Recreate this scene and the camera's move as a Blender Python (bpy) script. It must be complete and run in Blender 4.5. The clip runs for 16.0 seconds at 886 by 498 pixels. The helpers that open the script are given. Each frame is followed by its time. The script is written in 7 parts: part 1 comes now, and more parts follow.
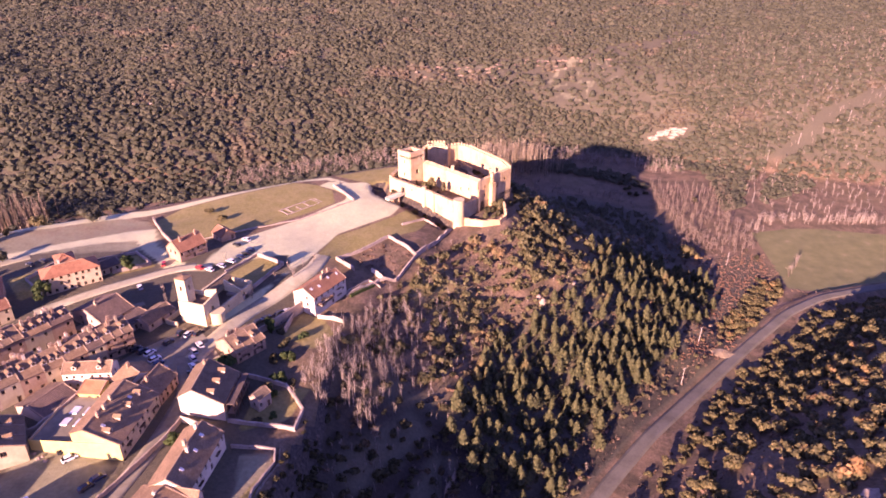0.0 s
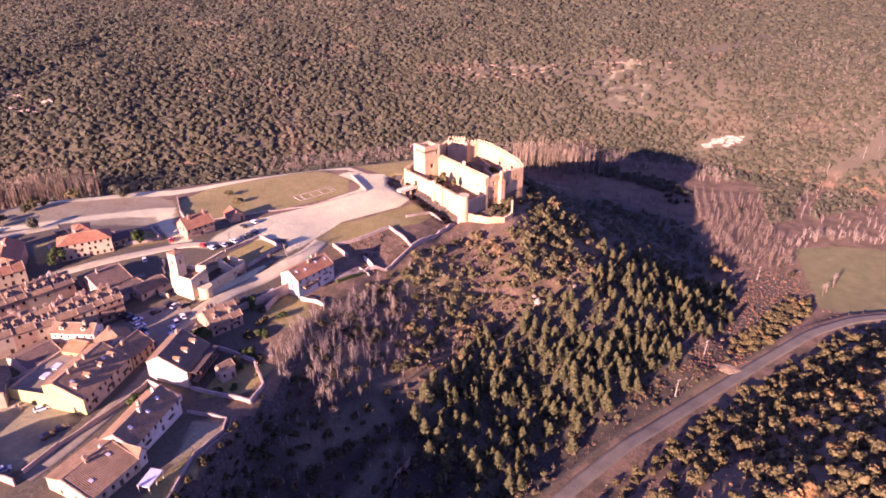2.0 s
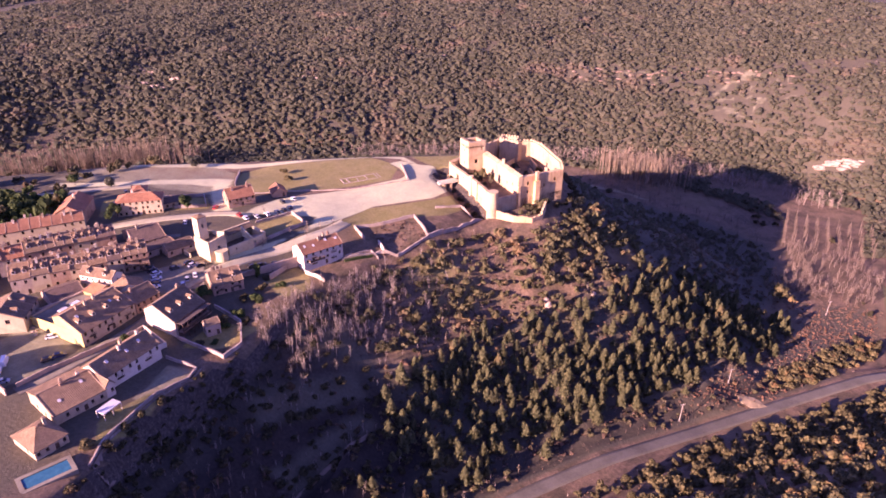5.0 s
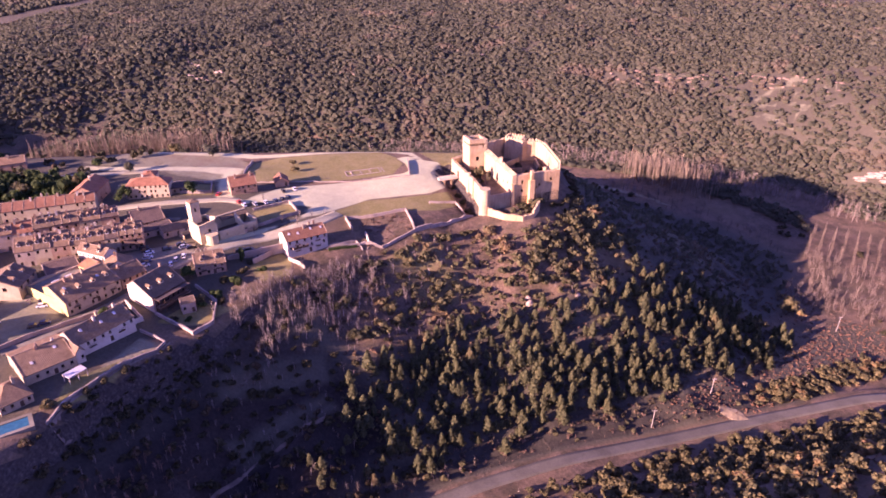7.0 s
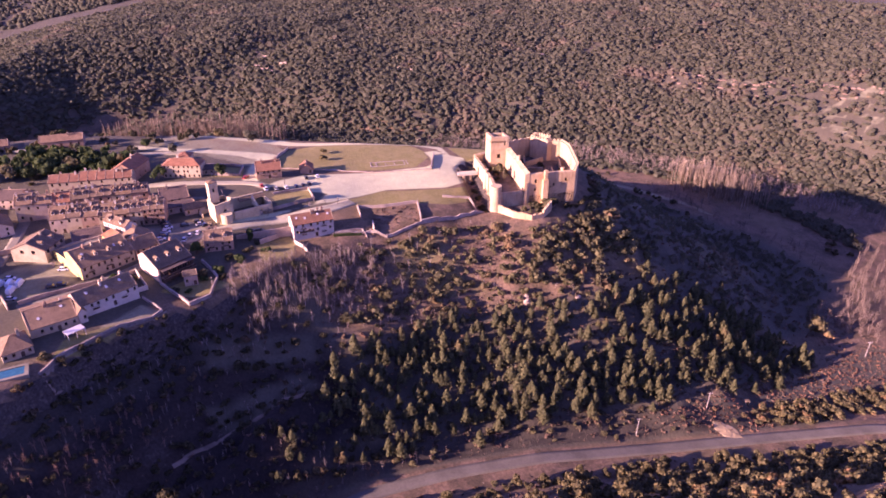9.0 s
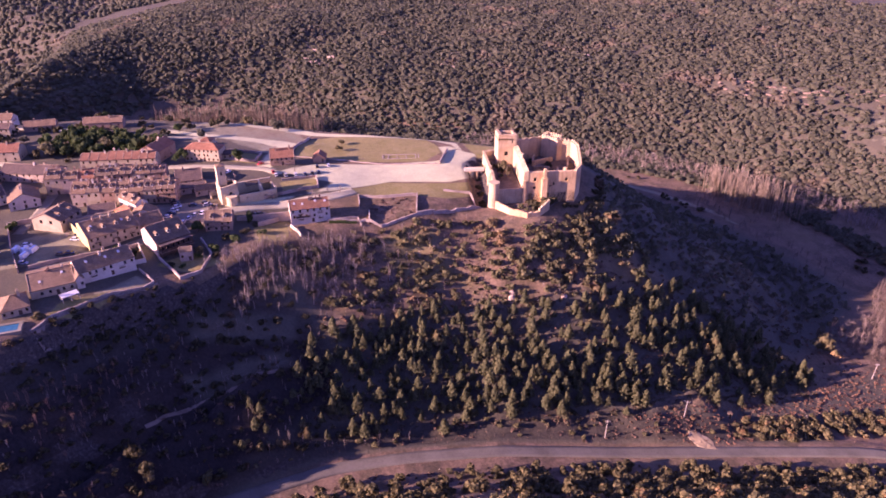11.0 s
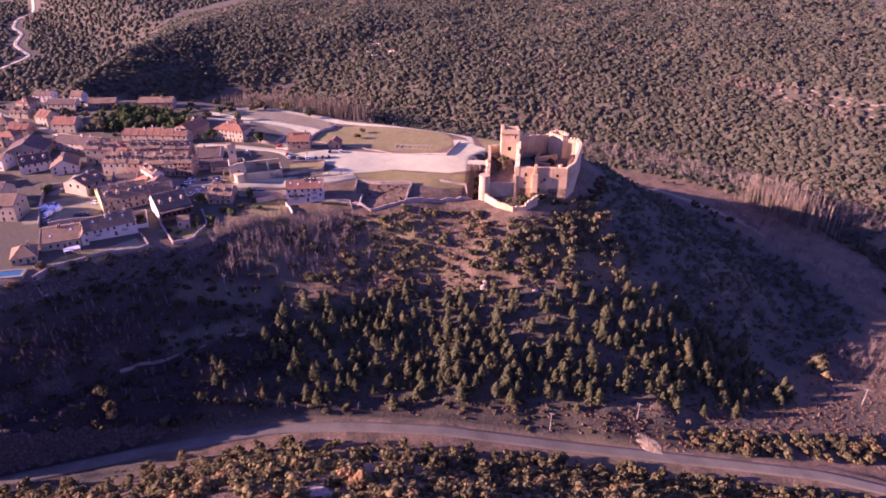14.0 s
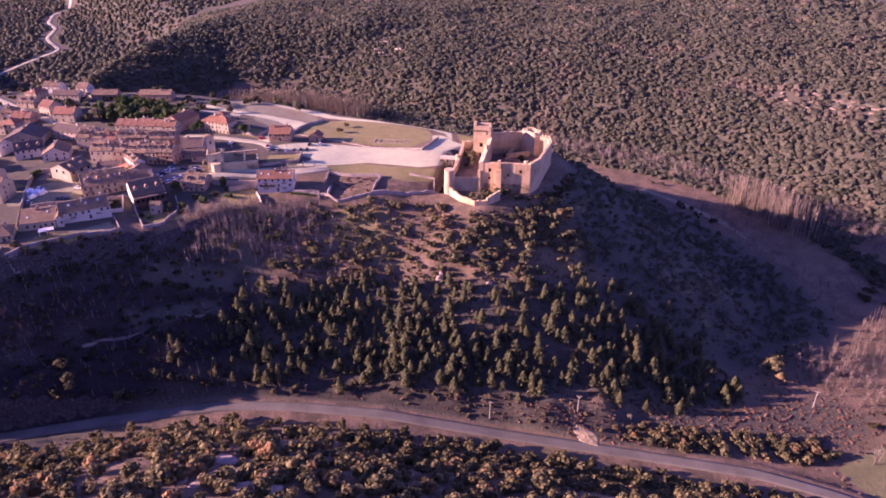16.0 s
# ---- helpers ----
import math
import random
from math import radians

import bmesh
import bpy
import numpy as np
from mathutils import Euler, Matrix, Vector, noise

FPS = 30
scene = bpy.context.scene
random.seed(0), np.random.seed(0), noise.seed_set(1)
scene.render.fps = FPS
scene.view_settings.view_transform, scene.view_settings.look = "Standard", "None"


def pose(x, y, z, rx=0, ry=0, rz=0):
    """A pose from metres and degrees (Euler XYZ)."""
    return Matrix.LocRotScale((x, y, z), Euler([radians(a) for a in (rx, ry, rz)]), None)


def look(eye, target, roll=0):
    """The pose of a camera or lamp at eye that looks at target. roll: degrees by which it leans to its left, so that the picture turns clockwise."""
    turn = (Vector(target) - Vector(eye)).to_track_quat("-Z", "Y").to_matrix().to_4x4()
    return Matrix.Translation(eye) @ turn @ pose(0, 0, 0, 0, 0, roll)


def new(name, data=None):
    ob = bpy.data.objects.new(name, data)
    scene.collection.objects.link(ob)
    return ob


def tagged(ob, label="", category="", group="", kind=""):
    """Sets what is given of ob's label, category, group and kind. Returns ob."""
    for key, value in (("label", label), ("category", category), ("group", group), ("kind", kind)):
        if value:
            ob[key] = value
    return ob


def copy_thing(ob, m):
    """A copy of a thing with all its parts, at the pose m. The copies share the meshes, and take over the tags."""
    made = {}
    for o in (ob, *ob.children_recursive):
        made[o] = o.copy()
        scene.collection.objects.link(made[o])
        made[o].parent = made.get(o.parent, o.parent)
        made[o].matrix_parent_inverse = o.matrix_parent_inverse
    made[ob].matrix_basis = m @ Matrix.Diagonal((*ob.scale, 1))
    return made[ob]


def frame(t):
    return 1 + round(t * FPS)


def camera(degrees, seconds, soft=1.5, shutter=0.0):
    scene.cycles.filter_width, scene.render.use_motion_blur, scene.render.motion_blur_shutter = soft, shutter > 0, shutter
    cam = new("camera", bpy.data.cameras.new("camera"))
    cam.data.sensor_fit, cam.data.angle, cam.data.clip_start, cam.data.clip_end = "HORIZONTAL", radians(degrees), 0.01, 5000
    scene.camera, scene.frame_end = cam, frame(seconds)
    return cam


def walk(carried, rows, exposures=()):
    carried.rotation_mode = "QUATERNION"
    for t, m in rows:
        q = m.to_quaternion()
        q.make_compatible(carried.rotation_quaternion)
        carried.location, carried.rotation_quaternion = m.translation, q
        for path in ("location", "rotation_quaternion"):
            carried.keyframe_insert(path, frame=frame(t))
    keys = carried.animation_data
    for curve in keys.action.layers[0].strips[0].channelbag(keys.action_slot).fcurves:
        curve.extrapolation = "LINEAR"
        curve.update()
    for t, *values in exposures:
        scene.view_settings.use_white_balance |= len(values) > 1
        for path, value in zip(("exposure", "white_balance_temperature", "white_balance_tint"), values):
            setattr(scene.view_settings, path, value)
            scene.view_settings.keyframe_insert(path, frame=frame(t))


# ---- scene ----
cam = camera(65.35, 16.0, soft=1.75)
# seconds, eye, tilt from straight down, roll, heading
ROWS = [
    (0, 0.0, 0.0, 120.0, 62.879, 0.142, 0.071),
    (0.5, 9.48, -0.87, 119.99, 62.826, 0.093, 1.585),
    (1, 19.01, -1.56, 119.98, 62.796, 0.097, 3.461),
    (1.5, 28.59, -1.98, 119.94, 62.768, 0.025, 5.672),
    (2, 38.25, -2.08, 119.88, 62.759, 0.018, 7.7),
    (2.5, 47.93, -1.85, 119.8, 62.756, -0.071, 9.632),
    (3, 57.6, -1.26, 119.7, 62.75, -0.048, 12.123),
    (3.5, 67.16, -0.27, 119.6, 62.748, -0.109, 14.32),
    (4, 76.61, 1.27, 119.52, 62.734, -0.066, 16.81),
    (6.5, 122.84, 12.2, 119.53, 62.768, -0.001, 25.568),
    (7, 131.98, 14.91, 119.54, 62.765, 0.124, 27.075),
    (7.5, 141.04, 18.05, 119.59, 62.762, 0.037, 28.615),
    (8, 150.03, 21.49, 119.66, 62.73, 0.031, 30.616),
    (8.5, 158.89, 25.23, 119.73, 62.71, 0.022, 32.851),
    (9, 167.64, 29.36, 119.77, 62.647, 0.063, 35.036),
    (11.5, 210.52, 52.36, 119.9, 62.584, -0.045, 43.491),
    (12, 218.95, 57.48, 119.9, 62.59, 0.006, 45.265),
    (12.5, 227.23, 62.91, 119.87, 62.59, -0.096, 46.942),
    (13, 235.37, 68.53, 119.86, 62.57, -0.028, 48.588),
    (13.5, 243.39, 74.31, 119.88, 62.567, -0.053, 50.081),
    (14, 251.33, 80.26, 119.91, 62.552, 0.02, 51.183),
    (14.5, 259.14, 86.34, 119.97, 62.551, -0.009, 52.011),
    (15, 266.83, 92.53, 120.03, 62.532, 0.037, 53.064),
    (15.5, 274.39, 98.8, 120.11, 62.526, -0.008, 53.792),
    (16, 281.92, 105.12, 120.22, 62.543, 0.064, 54.65),
]
walk(cam, [(t, pose(x, y, z, tilt, roll, yaw)) for t, x, y, z, tilt, roll, yaw in ROWS],
     [(0, 2.16, 5640, 70), (4, 2.12, 5520, 74), (8, 2.04, 5400, 77), (16, 1.96, 5290, 81)])

# ---- light ----
SUN_ELEV, SUN_WAY = 16.3, (0.53, 0.85)
world = bpy.data.worlds.new("sky")
scene.world = world
world.use_nodes = True
wn = world.node_tree.nodes
sky = wn.new("ShaderNodeTexSky")
sky.sky_type, sky.sun_disc = "NISHITA", False
sky.sun_elevation = radians(SUN_ELEV)
sky.sun_rotation = math.atan2(-SUN_WAY[0], -SUN_WAY[1])
sky.altitude, sky.dust_density, sky.ozone_density = 1000, 0.5, 3.0
wn["Background"].inputs["Strength"].default_value = 0.056
tint = wn.new("ShaderNodeMix")  # violet multiplied onto the sky, so that shade takes a violet cast
tint.data_type, tint.blend_type = "RGBA", "MULTIPLY"
tint.inputs[0].default_value = 1.0
tint.inputs[7].default_value = (1.20, 0.91, 1.08, 1)
world.node_tree.links.new(sky.outputs[0], tint.inputs[6])
world.node_tree.links.new(tint.outputs[2], wn["Background"].inputs[0])
sun = new("sun", bpy.data.lights.new("sun", "SUN"))
sun.data.energy, sun.data.angle, sun.data.color = 5.0, radians(0.6), (1.0, 0.735, 0.375)
sun.matrix_world = look((-530, -850, 292), (0, 0, 0))


# ---- materials ----
def material(name, rough=0.9, metal=0.0):
    m = bpy.data.materials.new(name)
    m.use_nodes = True
    b = m.node_tree.nodes["Principled BSDF"]
    b.inputs["Roughness"].default_value, b.inputs["Metallic"].default_value = rough, metal
    b.inputs["Specular IOR Level"].default_value = 0.25
    return m, m.node_tree.nodes, m.node_tree.links, b


def noise_node(nd, lk, scale, detail=4.0, rough=0.6, where="Object", stretch=None):
    tc = nd.new("ShaderNodeTexCoord")
    n = nd.new("ShaderNodeTexNoise")
    n.inputs["Scale"].default_value, n.inputs["Detail"].default_value, n.inputs["Roughness"].default_value = scale, detail, rough
    src = tc.outputs[where]
    if stretch:
        mp = nd.new("ShaderNodeMapping")
        mp.inputs["Scale"].default_value = stretch
        lk.new(src, mp.inputs[0])
        src = mp.outputs[0]
    lk.new(src, n.inputs["Vector"])
    return n.outputs["Fac"]


def ramp(nd, lk, fac, *stops):
    r = nd.new("ShaderNodeValToRGB")
    e = r.color_ramp.elements
    while len(e) < len(stops):
        e.new(0.5)
    for el, (p, c) in zip(e, stops):
        el.position, el.color = p, (*c, 1) if len(c) == 3 else c
    lk.new(fac, r.inputs[0])
    return r.outputs[0]


def mix(nd, lk, fac, a, b, how="MIX"):
    m = nd.new("ShaderNodeMix")
    m.data_type, m.blend_type = "RGBA", how
    for sock, v in ((m.inputs[0], fac), (m.inputs[6], a), (m.inputs[7], b)):
        if isinstance(v, (int, float)):
            sock.default_value = v
        elif isinstance(v, tuple):
            sock.default_value = (*v, 1)
        else:
            lk.new(v, sock)
    return m.outputs[2]


def bump(nd, lk, bsdf, height, strength, distance):
    b = nd.new("ShaderNodeBump")
    b.inputs["Strength"].default_value, b.inputs["Distance"].default_value = strength, distance
    lk.new(height, b.inputs["Height"])
    lk.new(b.outputs[0], bsdf.inputs["Normal"])


def speckled(name, dark, light, scale, rough=0.9, relief=0.05, broad=0.15, spread=0.35, metal=0.0):
    """Two-scale mottled surface: fine grain and broad stains."""
    m, nd, lk, b = material(name, rough, metal)
    fine = noise_node(nd, lk, scale)
    wide = noise_node(nd, lk, scale * broad, 3.0)
    c = ramp(nd, lk, fine, (0.3, dark), (0.7, light))
    c2 = ramp(nd, lk, wide, (0.35, tuple(v * (1 - spread) for v in dark)), (0.65, light))
    lk.new(mix(nd, lk, 0.5, c, c2), b.inputs["Base Color"])
    if relief:
        bump(nd, lk, b, fine, 0.6, relief)
    return m


def varied(name, dark, light, scale, rough=0.95, island=True, relief=0.0):
    """Foliage or pieces: each island or object has a tone of its own."""
    m, nd, lk, b = material(name, rough)
    if island:
        rnd = nd.new("ShaderNodeNewGeometry").outputs["Random Per Island"]
    else:
        rnd = nd.new("ShaderNodeObjectInfo").outputs["Random"]
    c = ramp(nd, lk, rnd, (0.0, dark), (1.0, light))
    fine = noise_node(nd, lk, scale, 3.0)
    c = mix(nd, lk, 1.0, c, ramp(nd, lk, fine, (0.3, (0.62, 0.62, 0.62)), (0.7, (1.35, 1.3, 1.2))), "MULTIPLY")
    lk.new(c, b.inputs["Base Color"])
    return m


def foliage(name, dark, light, wide_scale, autumn, amount, through_leaf=0.3):
    """Leaves: tone by tuft, autumn patches, and some light let through."""
    m, nd, lk, b = material(name, 0.85)
    rnd = nd.new("ShaderNodeNewGeometry").outputs["Random Per Island"]
    c = ramp(nd, lk, rnd, (0.0, dark), (1.0, light))
    wide = noise_node(nd, lk, wide_scale, 3.0, 0.6)
    c = mix(nd, lk, ramp(nd, lk, wide, (0.62 - amount, (0, 0, 0)), (0.72 - amount, (1, 1, 1))), c, mix(nd, lk, rnd, autumn, tuple(v * 1.5 for v in autumn)))
    lk.new(c, b.inputs["Base Color"])
    tr = nd.new("ShaderNodeBsdfTranslucent")
    lk.new(c, tr.inputs["Color"])
    mx = nd.new("ShaderNodeMixShader")
    mx.inputs[0].default_value = through_leaf
    lk.new(b.outputs[0], mx.inputs[1])
    lk.new(tr.outputs[0], mx.inputs[2])
    lk.new(mx.outputs[0], nd["Material Output"].inputs["Surface"])
    return m


M_oak = foliage("oak_foliage", (0.106, 0.108, 0.068), (0.172, 0.164, 0.104), 0.02, (0.182, 0.146, 0.098), 0.04, 0.6)
M_pine = foliage("pine_foliage", (0.066, 0.070, 0.032), (0.160, 0.150, 0.064), 0.05, (0.20, 0.145, 0.062), 0.02, 0.42)
M_holm = foliage("holm_oak_foliage", (0.058, 0.054, 0.025), (0.205, 0.165, 0.068), 0.09, (0.265, 0.155, 0.062), 0.06)
M_under = foliage("undergrowth", (0.07, 0.058, 0.032), (0.17, 0.135, 0.072), 0.08, (0.20, 0.12, 0.07), 0.06)
M_garden = foliage("garden_foliage", (0.025, 0.045, 0.012), (0.085, 0.105, 0.03), 0.2, (0.07, 0.085, 0.02), 0.0)
M_twig = varied("bare_twigs", (0.18, 0.145, 0.122), (0.35, 0.286, 0.238), 0.3)
M_poplar = varied("poplar_twigs", (0.20, 0.158, 0.115), (0.36, 0.29, 0.212), 0.3)
M_brown_twig = varied("brown_twigs", (0.12, 0.092, 0.074), (0.24, 0.186, 0.148), 0.3)
M_russet = varied("russet_twigs", (0.15, 0.092, 0.066), (0.29, 0.182, 0.128), 0.3)
M_bark = speckled("bark", (0.08, 0.055, 0.04), (0.17, 0.12, 0.09), 3.0)
M_redgrass = varied("red_dry_grass", (0.11, 0.058, 0.034), (0.23, 0.13, 0.075), 0.3)
M_reed = varied("dry_scrub", (0.085, 0.056, 0.040), (0.195, 0.130, 0.090), 0.3)


def ground_material():
    m, nd, lk, b = material("open_ground", 0.95)
    at = nd.new("ShaderNodeAttribute")
    at.attribute_name = "cover"
    sep = nd.new("ShaderNodeSeparateColor")
    lk.new(at.outputs["Color"], sep.inputs[0])
    fine = noise_node(nd, lk, 0.9, 6.0, 0.7)
    mid = noise_node(nd, lk, 0.12, 5.0, 0.65)
    wide = noise_node(nd, lk, 0.02, 4.0, 0.6)
    soil = ramp(nd, lk, fine, (0.25, (0.095, 0.062, 0.038)), (0.55, (0.19, 0.126, 0.077)), (0.8, (0.31, 0.212, 0.13)))
    scrub = ramp(nd, lk, fine, (0.3, (0.045, 0.036, 0.020)), (0.7, (0.13, 0.092, 0.055)))
    base = mix(nd, lk, ramp(nd, lk, mid, (0.42, (0, 0, 0)), (0.62, (1, 1, 1))), soil, scrub)
    base = mix(nd, lk, ramp(nd, lk, wide, (0.45, (0, 0, 0)), (0.7, (0.6, 0.6, 0.6))), base, (0.17, 0.125, 0.06))

    def layer(under, mask, colour, edge=0.35):
        add = nd.new("ShaderNodeMath")
        add.operation = "MULTIPLY_ADD"
        lk.new(mid, add.inputs[0])
        add.inputs[1].default_value = edge
        lk.new(mask, add.inputs[2])
        return mix(nd, lk, ramp(nd, lk, add.outputs[0], (0.5 + edge / 2 - 0.12, (0, 0, 0)), (0.5 + edge / 2 + 0.12, (1, 1, 1))), under, colour)

    grass = ramp(nd, lk, fine, (0.25, (0.12, 0.105, 0.03)), (0.55, (0.22, 0.185, 0.058)), (0.85, (0.36, 0.295, 0.12)))
    grass = mix(nd, lk, ramp(nd, lk, mid, (0.4, (0, 0, 0)), (0.7, (0.55, 0.55, 0.55))), grass, (0.30, 0.235, 0.105))
    pale = ramp(nd, lk, fine, (0.2, (0.43, 0.41, 0.215)), (0.8, (0.60, 0.578, 0.335)))
    pale = mix(nd, lk, ramp(nd, lk, mid, (0.35, (0, 0, 0)), (0.75, (0.5, 0.5, 0.5))), pale, (0.30, 0.25, 0.18))
    field = ramp(nd, lk, mid, (0.3, (0.125, 0.122, 0.048)), (0.62, (0.175, 0.16, 0.066)), (0.8, (0.30, 0.215, 0.125)))
    # near-black ground tone that carries the deep shade of gorge and woods
    shade_floor = ramp(nd, lk, fine, (0.25, (0.010, 0.008, 0.007)), (0.75, (0.045, 0.034, 0.027)))
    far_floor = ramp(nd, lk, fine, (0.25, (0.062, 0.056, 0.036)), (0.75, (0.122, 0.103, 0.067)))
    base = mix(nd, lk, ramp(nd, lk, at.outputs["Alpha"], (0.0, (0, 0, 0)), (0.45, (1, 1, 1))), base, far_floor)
    base = mix(nd, lk, ramp(nd, lk, at.outputs["Alpha"], (0.55, (0, 0, 0)), (0.95, (1, 1, 1))), base, mix(nd, lk, ramp(nd, lk, wide, (0.45, (0.0, 0.0, 0.0)), (0.8, (0.2, 0.2, 0.2))), shade_floor, soil))
    c = layer(base, sep.outputs[0], pale, 0.25)
    c = layer(c, sep.outputs[1], grass)
    c = layer(c, sep.outputs[2], field, 0.1)
    # bare rock where the slope is steep
    geo = nd.new("ShaderNodeNewGeometry")
    dot = nd.new("ShaderNodeVectorMath")
    dot.operation = "DOT_PRODUCT"
    lk.new(geo.outputs["True Normal"], dot.inputs[0])
    dot.inputs[1].default_value = (0, 0, 1)
    rock = ramp(nd, lk, fine, (0.3, (0.022, 0.018, 0.016)), (0.55, (0.07, 0.057, 0.046)), (0.75, (0.17, 0.138, 0.107)))
    c = mix(nd, lk, ramp(nd, lk, dot.outputs["Value"], (0.60, (1, 1, 1)), (0.72, (0, 0, 0))), c, rock)
    lk.new(c, b.inputs["Base Color"])
    bump(nd, lk, b, fine, 0.8, 0.5)
    return m


M_ground = ground_material()
M_asphalt = speckled("worn_asphalt", (0.102, 0.090, 0.066), (0.17, 0.150, 0.113), 1.2, 0.85, 0.0, 0.08, 0.2)
M_gravel = speckled("pale_gravel", (0.29, 0.26, 0.16), (0.44, 0.40, 0.26), 0.8, 0.95, 0.05)
M_paving = speckled("plaza_paving", (0.16, 0.138, 0.096), (0.27, 0.236, 0.168), 0.7, 0.9, 0.02)


# ---- plan of the land ----
def vnoise(x, y, scale, seed):
    """Smooth value noise in -1..1, three octaves."""
    rng = np.random.RandomState(seed)
    tab = rng.uniform(-1, 1, (128, 128))
    out, amp = 0.0, 1.0
    for k in range(3):
        u, v = np.asarray(x) / scale * 2**k + 31.7, np.asarray(y) / scale * 2**k + 57.3
        i, j = np.floor(u).astype(int), np.floor(v).astype(int)
        fu, fv = u - i, v - j
        fu, fv = fu * fu * (3 - 2 * fu), fv * fv * (3 - 2 * fv)
        a, b = tab[i % 128, j % 128], tab[(i + 1) % 128, j % 128]
        c, d = tab[i % 128, (j + 1) % 128], tab[(i + 1) % 128, (j + 1) % 128]
        out = out + amp * ((a * (1 - fu) + b * fu) * (1 - fv) + (c * (1 - fu) + d * fu) * fv)
        amp *= 0.5
    return out / 1.75


def smooth(v, a, b):
    t = np.clip((v - a) / (b - a), 0, 1)
    return t * t * (3 - 2 * t)


def smax(a, b, k):
    h = np.clip(0.5 + 0.5 * (a - b) / k, 0, 1)
    return b * (1 - h) + a * h + k * h * (1 - h)


def line_distance(x, y, line, closed=False):
    """Distance to a polyline, its side (+ to the left of its way) and the fraction along it in points."""
    best, side, along = np.full(np.shape(x), 1e9), np.zeros(np.shape(x)), np.zeros(np.shape(x))
    pts = list(line) + ([line[0]] if closed else [])
    for n, ((ax, ay), (bx, by)) in enumerate(zip(pts, pts[1:])):
        dx, dy = bx - ax, by - ay
        t = np.clip(((x - ax) * dx + (y - ay) * dy) / (dx * dx + dy * dy), 0, 1)
        d = np.hypot(x - ax - t * dx, y - ay - t * dy)
        near = d < best
        best = np.where(near, d, best)
        side = np.where(near, np.sign(dx * (y - ay) - dy * (x - ax)), side)
        along = np.where(near, n + t, along)
    return best, side, along


def inside(x, y, ring):
    hit = np.zeros(np.shape(x), bool)
    for (ax, ay), (bx, by) in zip(ring, ring[1:] + ring[:1]):
        if ay != by:
            hit ^= ((ay > y) != (by > y)) & (x < (bx - ax) * (y - ay) / (by - ay) + ax)
    return hit


def within(x, y, ring):
    """Signed distance, + inside."""
    d = line_distance(x, y, ring, True)[0]
    return np.where(inside(x, y, ring), d, -d)


ROAD = [(-10, 20), (4, 50), (14, 84), (26, 121), (43.5, 164), (60, 187), (83, 214.5), (118, 252.5), (153, 288.5), (190, 323.5), (218, 342), (255, 354), (330, 375), (500, 420), (900, 520)]
ROAD_Z = [-66, -68, -70, -71.5, -73, -73.5, -75, -80.5, -83.5, -85, -86.5, -87.5, -89, -90, -90]
# the unseen south end is drawn out to shade the slope above the road
PLATEAU = [(-430, 95), (-350, 150), (-302, 188), (-262, 240), (-225, 272), (-200, 293), (-150, 322), (-100, 345), (-60, 365), (-30, 380), (0, 388), (22, 374), (35, 353), (37, 337), (35, 322), (31, 309), (20, 300), (8, 295), (-5, 284),
           (-14, 266), (-27, 246), (-36, 222), (-41, 200), (-42, 165), (-46, 149), (-49, 123), (-45, 101), (-43, 84), (-44, 68), (-62, 52), (-95, 30), (-200, -10), (-400, -60), (-900, -80), (-900, 0), (-560, 60)]
# the last level holds that unseen end high enough for its shadow
LEVELS = [(-85, 207, -16.8), (-89, 143, -19.2), (-136, 237, -14.8), (-109, 251, -15.4), (-46, 323, -17.5), (-141, 305, -19.9), (-128, 283, -17.6), (-67, 252, -16.3), (-25, 281, -18.6), (-46, 163, -23.5),
          (-49, 149, -22.0), (-46, 221, -21.5), (-29, 335, -18.8), (8, 304, -22.5), (30, 320, -22), (-250, 200, -15), (-55, 106, -20.5), (-25, 250, -21), (0, 350, -18), (-110, 170, -16.5), (-400, 100, -20), (-52, 72, -19)]
FAR_FOOT = [(-1500, 900), (-1000, 610), (-760, 430), (-620, 300), (-540, 230), (-480, 190), (-450, 185), (-438, 215), (-434, 275), (-430, 335), (-392, 390), (-300, 430), (-220, 482), (-130, 530), (-60, 565), (0, 585), (80, 598), (180, 590), (260, 560), (400, 520), (700, 480), (1500, 420)]


def plateau_level(x, y):
    top, sumw = 0.0, 0.0
    for a, b, c in LEVELS:
        w = 1 / ((x - a) ** 2 + (y - b) ** 2 + 60) ** 1.5
        top, sumw = top + w * c, sumw + w
    return top / sumw


